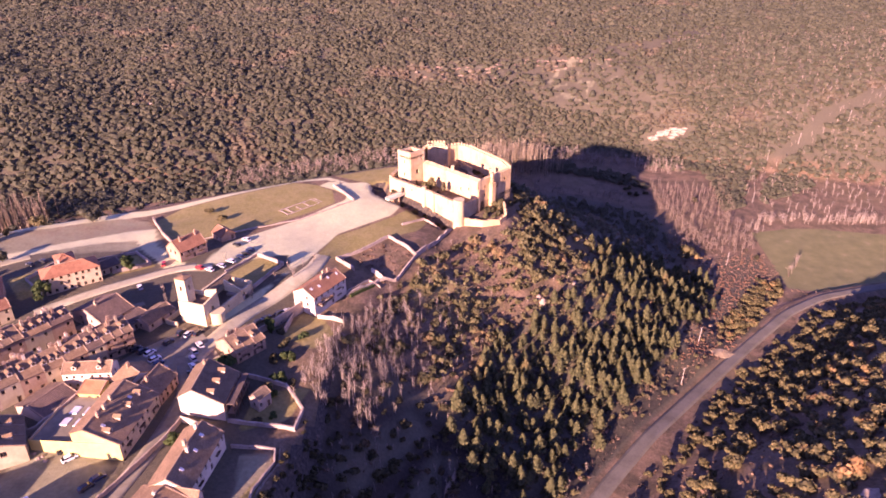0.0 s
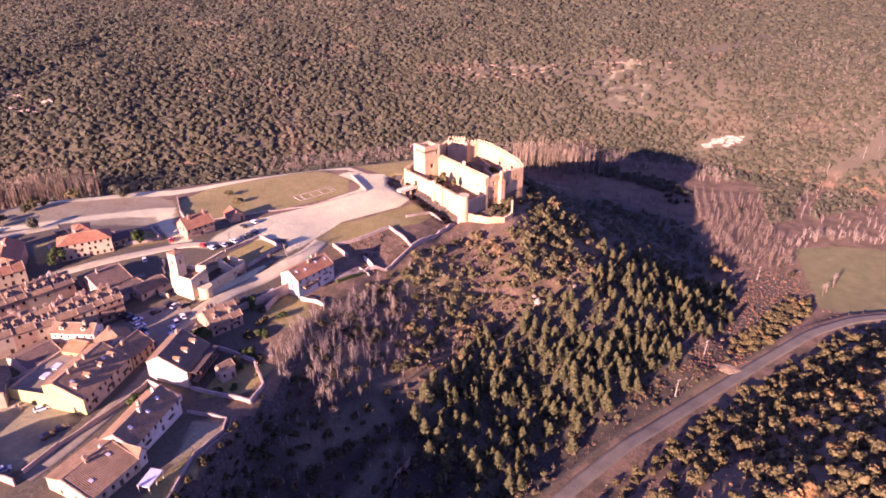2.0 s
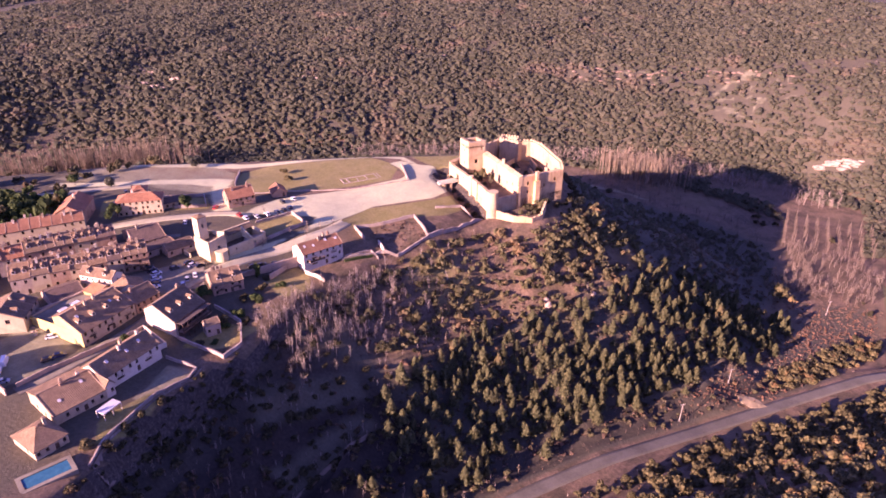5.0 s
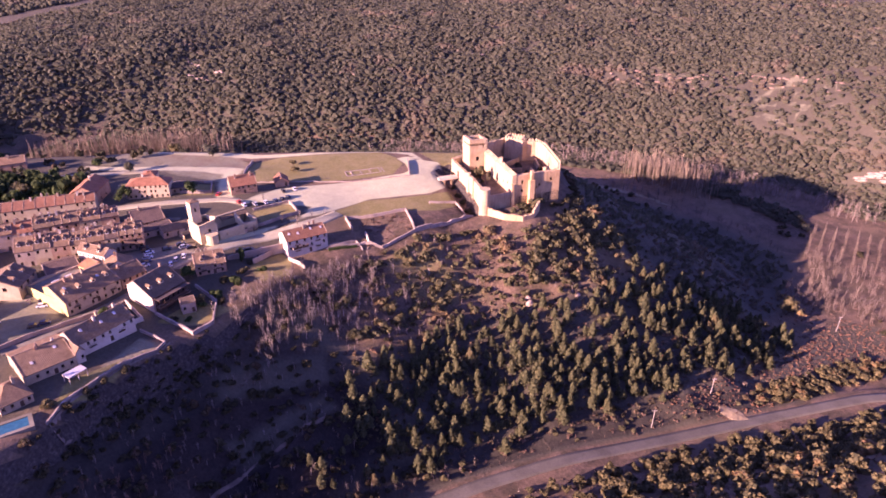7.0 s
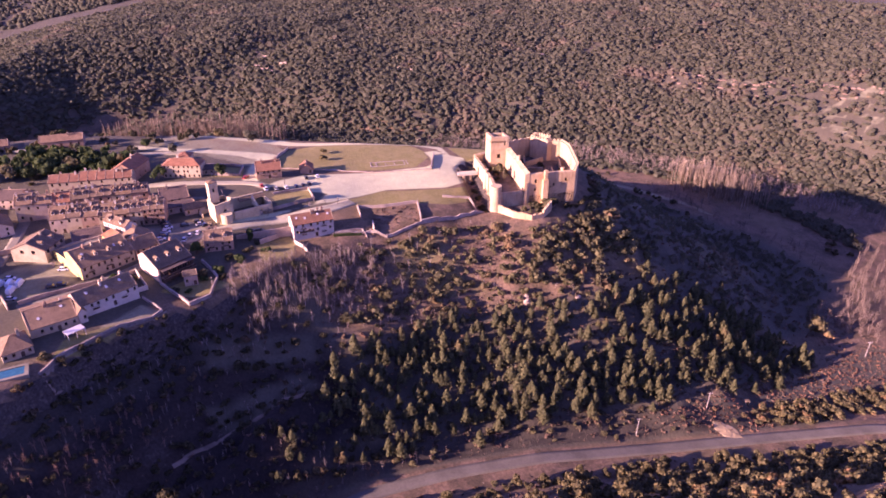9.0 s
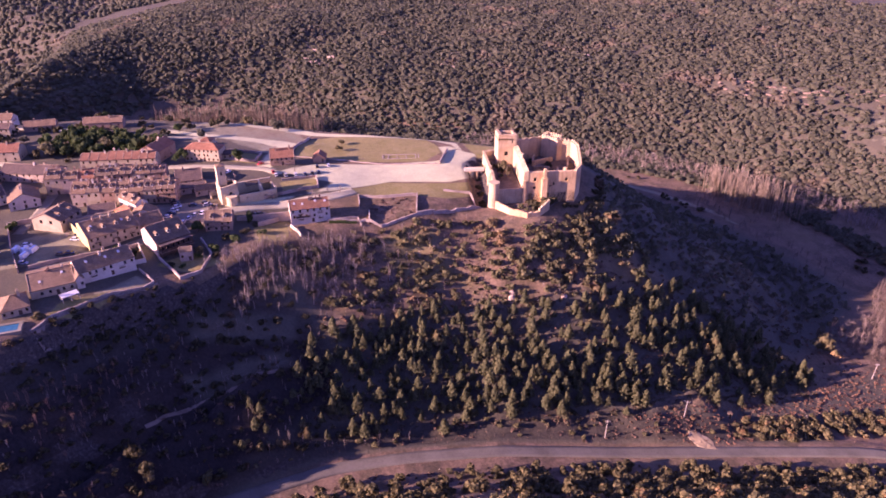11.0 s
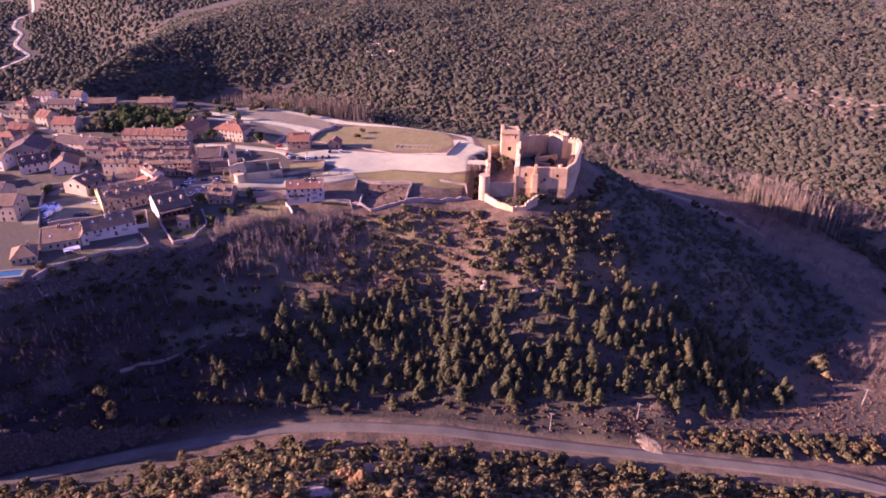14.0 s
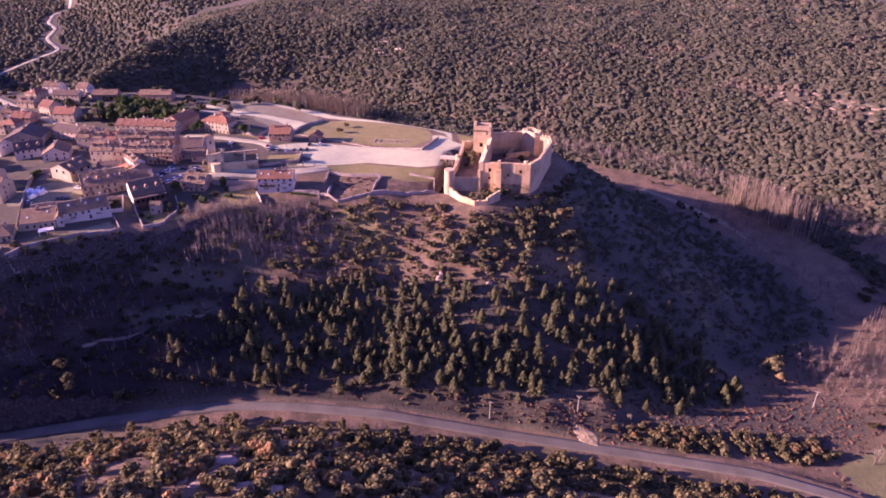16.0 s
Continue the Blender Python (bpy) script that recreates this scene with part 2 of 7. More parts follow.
def land(x, y):
    """Height of the land at x, y (arrays)."""
    x, y = np.asarray(x, float), np.asarray(y, float)
    d, side, along = line_distance(x, y, ROAD)
    road_z = np.interp(along, range(len(ROAD_Z)), ROAD_Z)
    road_z = np.where(side > 0, road_z, road_z + (-78 - road_z) * smooth(d, 80, 150))
    back = np.interp(x, [-1500, -900, -620, -520, -400, -300, -150, 0, 100, 180, 400], [20, -25, -40, -58, -68, -66, -74, -80, -85, -90, -92])
    valley = road_z + (back - road_z) * smooth(y, 300, 400)
    left = side > 0
    valley = valley + np.where(left, 0.02 * np.minimum(d, 60) - 0.8 * smooth(d, 5, 9), 0)
    rough = vnoise(x, y, 30, 3)
    # the spur with the village and the castle
    e = within(x, y, PLATEAU)
    cliff = np.where(x < 0, smooth(y, 200, 150), 0) * (6.5 + 2.5 * vnoise(x, y, 20, 15)) + 1.5
    out = np.maximum(-e, 0)
    fall = cliff * smooth(out, 0, 4.2 + 1.6 * rough) + np.interp(out, [0, 20, 60, 120, 300], [0, 11, 36, 70, 160]) * (1 + 0.12 * rough * smooth(out, 0, 20))
    fall = fall + 2.4 * vnoise(x, y, 16, 8) * smooth(out, 2, 12)
    fall = fall + 5.0 * smooth(out, 25, 48) * smooth(y, 165, 125) * (x < 60)
    spur = plateau_level(x, y) - 1.2 * smooth(e, 6, 0) * (e < 6) - fall
    h = smax(valley, spur, 7.0)
    # hill across the valley
    fd, fside, _ = line_distance(x, y, FAR_FOOT)
    fd = np.where(fside > 0, fd, -fd) * (1 + 0.25 * smooth(-x, 100, 250) + 0.85 * smooth(-x, 370, 430) * smooth(-x, 700, 560)) + 14 * vnoise(x, y, 90, 5)
    rise = np.interp(fd, [0, 50, 100, 140, 200, 300, 600, 2000], [0, 0.36, 0.62, 0.78, 0.92, 1.0, 1.06, 1.3])
    far = valley + (-7 - valley) * rise + 5 * vnoise(x, y, 70, 6) * smooth(fd, 0, 60)
    h = np.where(fd > 0, smax(far, h, 5.0), h)
    # hill on the near side of the road
    nd_ = np.where(left, 0, d)
    up = np.interp(nd_ + 6 * vnoise(x, y, 40, 11) * smooth(nd_, 12, 40), [0, 9, 27, 40, 61, 80, 100, 150, 220, 500, 2000], [0, 0, 8, 19, 37, 46, 54, 70, 84, 110, 160])
    up = up * (1 - 0.75 * smooth(x, 190, 300) * smooth(y, 240, 300))
    h = h + np.where(left, 0, up)
    # dry ditch in front of the castle's outer wall
    dd = line_distance(x, y, [(-35, 346), (-32.5, 336), (-9, 313), (1, 302)])[0]
    h = h - 4.2 * smooth(dd, 5.0, 1.8)
    # the road bed is level across
    h = h + (road_z - h) * smooth(d, 8.5, 4.5)
    return h


# ---- ground: one sheet to the horizon ----
# pale beaten earth: esplanade, castle approach, tracks
pale_a = [(-96, 273), (-84, 286), (-70, 300), (-58, 315), (-48, 326), (-34, 333), (-27, 329), (-22, 318), (-26, 307), (-39, 295), (-49, 286), (-54, 270), (-58, 256), (-66, 244), (-73, 222), (-82, 207), (-88, 208), (-78, 225), (-63, 247), (-66, 262), (-80, 258), (-98, 252), (-99, 256)]
pale_b = [(-215, 290), (-185, 299), (-163, 311), (-147, 315), (-131, 324), (-109, 338), (-82, 355), (-64, 357), (-52, 349), (-40, 335), (-38, 329), (-46, 335), (-53, 347), (-64, 353), (-82, 350), (-109, 333), (-131, 318), (-147, 308), (-163, 303), (-185, 292), (-212, 283)]
pale_c = [(-215, 250), (-190, 262), (-168, 276), (-146, 289), (-135, 290), (-127, 271), (-118, 262), (-106, 250), (-96, 252), (-96, 247), (-112, 245), (-130, 266), (-138, 278), (-155, 275), (-171, 267), (-190, 256), (-215, 244)]
pale_d = [(-51, 318), (-50, 329), (-58, 338), (-67, 344), (-63, 350), (-55, 347), (-43, 350), (-38, 345), (-34, 338), (-27, 329), (-22, 318), (-40, 312)]
M_PALE = [pale_a, pale_b, pale_c, pale_d]
M_WORN = [  # trodden village ground, partly pale
    [(-122, 116), (-88, 116), (-78, 160), (-70, 196), (-57, 222), (-54, 252), (-62, 264), (-85, 272), (-116, 264), (-130, 268), (-150, 279), (-175, 290), (-212, 280), (-222, 230), (-230, 150), (-180, 108)],
    [(-215, 292), (-163, 312), (-140, 303), (-128, 284), (-116, 264), (-170, 262), (-225, 250)],
]
M_YARD = [[(-118, 150), (-100, 150), (-90, 142), (-90, 128), (-100, 108), (-120, 112), (-122, 130)], [(-60, 150), (-47, 152), (-49, 128), (-58, 128)], [(-25, 500), (40, 505), (70, 498), (72, 504), (38, 514), (-25, 510)]]
grass_a = [(-139, 302), (-128, 284), (-116, 274), (-100, 281), (-86, 291), (-68, 307), (-55, 320), (-59, 337), (-68, 345), (-82, 349), (-109, 332), (-131, 317)]
grass_b = [(-50, 283), (-38, 293), (-25, 306), (-18, 316), (-8, 305), (-13, 290), (-25, 282), (-46, 261), (-55, 262)]
grass_c = [(-50, 353), (-36, 346), (-28, 350), (-22, 375), (-40, 372), (-62, 360)]
grass_d = [(-79, 259), (-67, 252), (-75, 236), (-88, 243)]
grass_e = [(-146, 250), (-130, 262), (-118, 250), (-132, 240)]
grass_f = [(-175, 240), (-160, 250), (-148, 236), (-160, 222)]
grass_k = [(-58, 206), (-54, 222), (-46, 219), (-40, 210), (-46, 198)]
grass_g = [(-62, 158), (-48, 165), (-44, 180), (-60, 176)]
grass_h = [(-52, 140), (-58, 118), (-50, 108), (-46, 122)]
grass_i = [(-140, 112), (-124, 122), (-118, 100), (-140, 90)]
M_GRASS = [grass_a, grass_b, grass_c, grass_d, grass_e, grass_f, grass_g, grass_h, grass_i, grass_k]
# turf on the slopes round the castle
M_TURF = [[(-26, 240), (-8, 282), (34, 300), (44, 330), (66, 350), (72, 320), (58, 292), (48, 276), (24, 252), (0, 234)],
          [(20, 384), (40, 350), (70, 345), (120, 372), (150, 400), (140, 440), (90, 455), (20, 430), (-20, 400)]]
BANK = [(112, 268), (132, 300), (160, 350), (180, 400), (206, 400), (196, 352), (160, 306), (130, 272)]
# slope behind the castle, its shade deepened by ground tone and growth
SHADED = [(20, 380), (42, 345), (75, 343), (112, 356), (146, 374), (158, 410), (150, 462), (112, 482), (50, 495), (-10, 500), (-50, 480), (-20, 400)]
# patches of slope kept lighter, as brown soil in the sun
LIT_TERRACES = [[(-18, 140), (-12, 160), (-4, 180), (5, 178), (0, 160), (-8, 140)], [(-34, 160), (-22, 178), (-12, 190), (-4, 186), (-16, 166), (-28, 152)]]
PINES = [(20, 246), (36, 262), (50, 272), (62, 292), (76, 322), (84, 342), (104, 362), (124, 362), (150, 366), (160, 352), (140, 318), (124, 296), (106, 266), (94, 250), (76, 231), (62, 214), (56, 202), (44, 186), (28, 176), (8, 178), (3, 196), (6, 212), (13, 232)]
M_FIELD = [[(214, 434), (251, 442), (320, 430), (330, 395), (268, 362), (222, 352), (205, 356), (210, 396)]]


def axis(lo, hi, f0, f1, fine, grow=1.12):
    a = list(np.arange(f0, f1 + fine / 2, fine))
    for end, sign in ((hi, 1), (lo, -1)):
        step, v = fine, a[-1] if sign > 0 else a[0]
        ext = []
        while (end - v) * sign > 0:
            step = min(step * grow, 120)
            v += sign * step
            ext.append(v)
        a = a + ext if sign > 0 else ext[::-1] + a
    return np.array(a)


def sheet(name, xs, ys, z, mat, attr=None):
    nx, ny = len(xs), len(ys)
    gx, gy = np.meshgrid(xs, ys)
    co = np.stack([gx, gy, z(gx, gy)], -1).reshape(-1, 3)
    i = (np.arange(ny - 1)[:, None] * nx + np.arange(nx - 1)).ravel()
    quads = np.stack([i, i + 1, i + nx + 1, i + nx], -1)
    me = raw_mesh(name, co, quads)
    if attr is not None:
        a = me.color_attributes.new("cover", "FLOAT_COLOR", "POINT")
        a.data.foreach_set("color", attr(gx, gy).reshape(-1, 4).astype(np.float32).ravel())
    me.materials.append(mat)
    me.polygons.foreach_set("use_smooth", np.ones(len(quads), bool))
    return new(name, me)


def raw_mesh(name, co, faces):
    """A mesh from arrays; all faces with the same number of corners."""
    faces = np.asarray(faces, np.int32)
    n, k = faces.shape
    me = bpy.data.meshes.new(name)
    me.vertices.add(len(co))
    me.vertices.foreach_set("co", np.asarray(co, np.float32).ravel())
    me.loops.add(n * k)
    me.loops.foreach_set("vertex_index", faces.ravel())
    me.polygons.add(n)
    me.polygons.foreach_set("loop_start", np.arange(0, n * k, k, dtype=np.int32))
    me.update(calc_edges=True)
    me.validate()
    return me


SCREE = [(-36, 668), (-34, 694), (44, 708), (85, 722), (178, 722), (226, 690), (214, 646), (139, 640), (86, 652), (44, 680)]
HILL_CLEARING = [(140, 738), (200, 752), (290, 800), (296, 780), (220, 735), (150, 724)]


def scree(x, y):
    """Bare winding erosion lines on the far hill, 0 to 1."""
    wave = np.abs(vnoise(x, y + 8 * vnoise(x, y, 18, 211), 24, 212) + 0.3 * vnoise(x, y, 8, 213))
    lines = smooth(within(x, y, SCREE), -12, 12) * smooth(wave, 0.26, 0.06) * smooth(vnoise(x, y, 22, 214), -1.0, -0.1)
    ledge = smooth(line_distance(x, y, [(-30, 688), (44, 700), (85, 714), (130, 718), (178, 712)])[0] + 6 * vnoise(x, y, 10, 215), 4.5, 0.5)
    return np.maximum(np.maximum(lines, ledge * smooth(vnoise(x, y, 16, 216), -0.3, 0.2)), 0.6 * smooth(within(x, y, HILL_CLEARING) + 6 * vnoise(x, y, 20, 217), -6, 6))


def cover(x, y):
    def soft(rings, w):
        m = np.zeros(np.shape(x))
        for r in rings:
            m = np.maximum(m, smooth(within(x, y, r), -w, w))
        return m
    fd_, fs_, _ = line_distance(x, y, FAR_FOOT)
    e_ = within(x, y, PLATEAU)
    # far wood floor first; then the gorge's shade, put into the ground colour
    darkened = np.maximum(np.where(fs_ > 0, 0.5 * smooth(fd_, 0, 15), 0), smooth(-e_, 0, 4) * smooth(y, 215, 178) * smooth(-x, -45, -10) * (0.84 + 0.3 * smooth(-e_, 12, 30)))
    # ground between the pines darkened for the shade there
    darkened = np.maximum(darkened, 0.62 * smooth(within(x, y, PINES), -4, 8))
    # shade of the slope behind the castle, painted into the ground
    darkened = np.maximum(darkened, 0.62 * smooth(within(x, y, SHADED), -8, 10))
    darkened = np.maximum(darkened, 0.6 * smooth(within(x, y, BANK), -4, 8))
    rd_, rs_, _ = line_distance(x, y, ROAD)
    darkened = np.maximum(darkened, np.where(rs_ > 0, 0.78 * smooth(rd_, 4, 7) * smooth(rd_, 26, 16) * smooth(y, 330, 300), 0))
    darkened = np.maximum(darkened, 0.6 * smooth(-x, 430, 480))
    darkened = np.maximum(darkened, 0.44 * smooth(e_, 0, 5) * smooth(-x, 48, 62) * smooth(-y, -300, -255))
    # thins the dark tone where the terraces should look sunlit
    darkened = darkened * (1 - 0.6 * soft(LIT_TERRACES, 4.0))
    pale = np.maximum(soft(M_PALE, 2.5), np.maximum(0.35 * soft(M_WORN[:1], 3.0), 0.45 * soft(M_WORN[1:], 3.0)))
    pale = np.maximum(pale, 0.46 * soft(M_YARD, 2.0))
    pale = np.maximum(pale, np.where(fs_ > 0, 0.43 * scree(x, y), 0))
    green = np.maximum(soft(M_GRASS, 2.0), np.maximum((0.42 + 0.22 * vnoise(x, y, 26, 221)) * soft(M_TURF[:1], 9.0), (0.36 + 0.2 * vnoise(x, y, 30, 222)) * soft(M_TURF[1:], 14.0)))
    return np.stack([pale, green, soft(M_FIELD, 2.0), np.minimum(darkened, 1)], -1)


gx = axis(-3500, 3500, -210, 230, 2.2)
gy = axis(-1500, 4000, 60, 440, 2.2)
gy_far = axis(-1500, 4000, 443, 760, 4.2)
gy = np.concatenate([gy[gy <= 440], gy_far[gy_far > 441]])
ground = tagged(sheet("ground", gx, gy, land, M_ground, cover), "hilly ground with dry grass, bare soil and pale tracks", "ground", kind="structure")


def ribbon(name, line, width, mat, lift, step=3.0, zs=None, edge=0.25):
    """A strip laid on the land along a line, with its edges turned down."""
    pts = np.array(line, float)
    seg = np.r_[0, np.cumsum(np.hypot(*np.diff(pts, axis=0).T))]
    s = np.arange(0, seg[-1], step)
    # smooth the corners of the line
    q = np.stack([np.interp(s, seg, pts[:, k]) for k in (0, 1)], -1)
    for _ in range(6):
        q[1:-1] = (q[:-2] + 2 * q[1:-1] + q[2:]) / 4
    t = np.gradient(q, axis=0)
    t /= np.hypot(*t.T)[:, None]
    n = np.stack([-t[:, 1], t[:, 0]], -1)
    cols = np.array([-0.5, -0.5, -0.25, 0, 0.25, 0.5, 0.5]) * width
    drop = np.array([-edge, 0, 0.0, 0.03, 0.0, 0, -edge])
    co = []
    for c, dz in zip(cols, drop):
        p = q + n * c
        co.append(np.c_[p, land(p[:, 0], p[:, 1]) + lift + dz])
    co = np.stack(co, 1)
    m, k = co.shape[:2]
    i = (np.arange(m - 1)[:, None] * k + np.arange(k - 1)).ravel()
    me = raw_mesh(name, co.reshape(-1, 3), np.stack([i, i + 1, i + k + 1, i + k], -1)[:, ::-1])
    me.materials.append(mat)
    return new(name, me)


road = tagged(ribbon("road", ROAD, 6.0, M_asphalt, 0.12), "grey worn asphalt country road along the valley", "road", kind="structure")


FAR_ROAD = [(-600, 120), (-655, 150), (-707, 186), (-763, 230), (-857, 228), (-943, 254), (-1003, 252), (-1087, 272), (-1145, 308), (-1250, 330)]


# ---- woods ----
def tuft_crown(count, seed, rx, rz, size, core=True, lump=5, skew=0.0):
    """Vertices and quads of a crown: leaf tufts set over a few overlapping lumps, round a dark core."""
    rng = np.random.RandomState(seed)
    cen = np.c_[rng.normal(0, 0.42, (lump, 2)) * rx, rng.uniform(-0.45, 0.6, lump) * rz]
    rad = rng.uniform(0.45, 0.75, lump) * rx
    which = rng.randint(0, lump, count)
    v = rng.normal(0, 1, (count, 3))
    v[:, 2] = np.abs(v[:, 2]) * 0.9 - 0.25
    v /= np.linalg.norm(v, axis=1)[:, None]
    pos = cen[which] + v * rad[which, None] * np.array([1, 1, 0.8 * rz / rx])
    nrm = v + rng.normal(0, 0.45, (count, 3)) + np.array([0, 0, skew])
    nrm /= np.linalg.norm(nrm, axis=1)[:, None]
    a = np.cross(nrm, rng.normal(0, 1, (count, 3)))
    a /= np.linalg.norm(a, axis=1)[:, None]
    b = np.cross(nrm, a)
    s = size * rng.uniform(0.6, 1.3, (count, 1))
    quad = np.stack([pos - a * s - b * s * 0.6, pos + a * s * 0.5 - b * s, pos + a * s + b * s * 0.6, pos - a * s * 0.6 + b * s], 1)
    co = quad.reshape(-1, 3)
    faces = np.arange(count * 4).reshape(-1, 4)
    if core:
        # eight-sided lumps inside keep the crown from being seen through
        for c, r in zip(cen, rad):
            base = len(co)
            ring = [(math.cos(k * math.pi / 3), math.sin(k * math.pi / 3), 0) for k in range(6)]
            pts = np.array([(0, 0, -0.8), *ring, (0, 0, 0.9)]) * np.array([r, r, r * rz / rx]) * 0.86 * rng.uniform(0.85, 1.1, (8, 1)) + c
            co = np.concatenate([co, pts])
            f = [(base, base + 1 + (k + 1) % 6, base + 1 + k, base + 1 + k) for k in range(6)] + [(base + 7, base + 1 + k, base + 1 + (k + 1) % 6, base + 1 + (k + 1) % 6) for k in range(6)]
            faces = np.concatenate([faces, np.array(f)])
    return co, faces


def tris(faces):
    """Quads (some with a doubled corner) into triangles."""
    a = faces[:, [0, 1, 2]]
    b = faces[faces[:, 2] != faces[:, 3]][:, [0, 2, 3]]
    return np.concatenate([a, b])


def planted(name, templates, x, y, scale, mats, label, category, seed, sink=0.2, tall=None, rounded=True):
    """One mesh of many plants: template copies turned and scaled, set on the land."""
    rng = np.random.RandomState(seed)
    z = land(x, y)
    pick = rng.randint(0, len(templates), len(x))
    cos, fas, base = [], [], 0
    for k, (co, fa) in enumerate(templates):
        sel = np.where(pick == k)[0]
        a = rng.uniform(0, 6.283, len(sel))
        s = scale[sel]
        st = s if tall is None else s * tall[sel]
        X = x[sel, None] + s[:, None] * (co[:, 0] * np.cos(a)[:, None] - co[:, 1] * np.sin(a)[:, None])
        Y = y[sel, None] + s[:, None] * (co[:, 0] * np.sin(a)[:, None] + co[:, 1] * np.cos(a)[:, None])
        Z = z[sel, None] - sink + st[:, None] * co[:, 2]
        cos.append(np.stack([X, Y, Z], -1).reshape(-1, 3))
        fas.append((fa[None] + (base + np.arange(len(sel)) * len(co))[:, None, None]).reshape(-1, 3))
        base += len(sel) * len(co)
    me = raw_mesh(name, np.concatenate(cos), np.concatenate(fas))
    me.materials.append(mats)
    me.polygons.foreach_set("use_smooth", np.full(len(me.polygons), rounded))
    return tagged(new(name, me), label, category, kind="stuff")


def scattered(x0, x1, y0, y1, step, seed, jitter=0.45):
    rng = np.random.RandomState(seed)
    gx_, gy_ = np.meshgrid(np.arange(x0, x1, step), np.arange(y0, y1, step))
    x, y = gx_.ravel() + rng.uniform(-jitter, jitter, gx_.size) * step, gy_.ravel() + rng.uniform(-jitter, jitter, gx_.size) * step
    return x, y, rng.uniform(0, 1, x.size), rng


def lifted(co, up):
    return co + np.array([0, 0, up])


def oak_template(seed, count):
    """Far crown: one uneven rounded lump with leaf tufts standing out of it."""
    rng = np.random.RandomState(seed)
    co, fa = [], []
    for w, h_ in ((0.92, -0.2), (0.8, 0.62)):
        for j in range(5):
            b = 6.283 * (j + 0.5 * (h_ > 0.5)) / 5 + rng.uniform(-0.3, 0.3)
            co.append(np.array([math.cos(b) * w, math.sin(b) * w, 0.25 + h_]) * rng.uniform(0.62, 1.3))
    co.append(np.array([rng.uniform(-0.2, 0.2), rng.uniform(-0.2, 0.2), rng.uniform(1.05, 1.35)]))
    for j in range(5):
        n = (j + 1) % 5
        fa += [(j, n, 5 + j), (n, 5 + n, 5 + j), (5 + j, 5 + n, 10)]
    tc, tf = tuft_crown(count, seed, 1.0, 0.8, 0.30, core=False, lump=3)
    return np.concatenate([np.array(co), lifted(tc, 0.75)]), np.concatenate([np.array(fa), tris(tf) + len(co)])


def bare_template(seed, count, spread, height, stems=5, wide=0.022):
    """Leafless plant: upright stems, limbs rising from them and thin twigs on the limbs."""
    rng = np.random.RandomState(seed)
    co, fa = [], []

    def blade(p, q, w):
        side = np.cross(q - p, rng.normal(0, 1, 3))
        side = side / (np.linalg.norm(side) + 1e-6) * w
        k = len(co)
        co.extend([p - side, p + side, q])
        fa.append((k, k + 1, k + 2))

    for s in range(stems):
        foot = np.array([*rng.normal(0, 0.14, 2) * spread, 0.0])
        head = foot + np.array([*rng.normal(0, 0.22, 2) * spread, height * rng.uniform(0.72, 1.0)])
        blade(foot, head, wide * 3.2)
        blade(foot, head, wide * 3.2)
        limbs = max(3, count // stems // 5)
        for _ in range(limbs):
            t = rng.uniform(0.18, 0.85)
            p = foot + (head - foot) * t
            q = p + np.array([*rng.normal(0, 0.38, 2) * spread, height * rng.uniform(0.15, 0.36)]) * (1.15 - 0.5 * t)
            blade(p, q, wide * 1.5)
            for _ in range(4):
                u = p + (q - p) * rng.uniform(0.25, 0.95)
                blade(u, u + np.array([*rng.normal(0, 0.17, 2) * spread, height * rng.uniform(0.04, 0.2)]), wide)
    return np.array(co), np.array(fa)


VALLEY_WOOD = [(206, 472), (236, 480), (300, 520), (310, 600), (160, 602), (182, 562), (219, 550), (214, 505)]
PLOUGHED = [(160, 495), (205, 502), (213, 544), (163, 533)]
# oak wood on the hill across the valley and on the table land above it
x, y, r, rng = scattered(-700, 560, 180, 1060, 3.35, 21, 0.7)
fd, fside, _ = line_distance(x, y, FAR_FOOT)
fd = np.where(fside > 0, fd, -fd)
thin = vnoise(x, y, 45, 31)
clear = smooth(thin, 0.35, 0.7) * 0.45
gap = np.maximum(0.8 * smooth(scree(x, y), 0.15, 0.5), 0.45 * smooth(within(x, y, SCREE), -15, 10))
cut = line_distance(x, y, [(216, 449), (236, 485), (253, 526), (283, 560), (347, 601), (420, 625)])[0] < 6
beige = smooth(x, 255, 330) * smooth(y, 760, 560) * 0.5
keep = (fd > np.where(x < 110, -42, -8)) & (r > np.maximum(np.maximum(clear, gap), beige)) & ~cut & (within(x, y, PLATEAU) < -8)
keep |= (within(x, y, VALLEY_WOOD) > 0) & (r > 0.08) & ~cut
keep &= (rng.uniform(0, 1, x.size) < 1 - 0.2 * smooth(y, 640, 720) - 0.5 * smooth(y, 760, 960)) & (x < 30 + 0.67 * y)
keep &= (within(x, y, PLOUGHED) < -2) & (np.hypot((x - 206) / 24, (y - 614) / 7) > 1)
x, y = x[keep], y[keep]
templates = [oak_template(100 + k, 2) for k in range(14)]
planted("oak_wood", templates, x, y, 1.8 + 1.9 * rng.uniform(0, 1, x.size) ** 1.5 + 0.2 + 0.35 * vnoise(x, y, 35, 36) + 0.9 * smooth(y, 760, 960), M_oak, "dense grey-green oak wood on the hill across the valley", "woods", 22, tall=rng.uniform(0.58, 0.92, x.size), rounded=False)

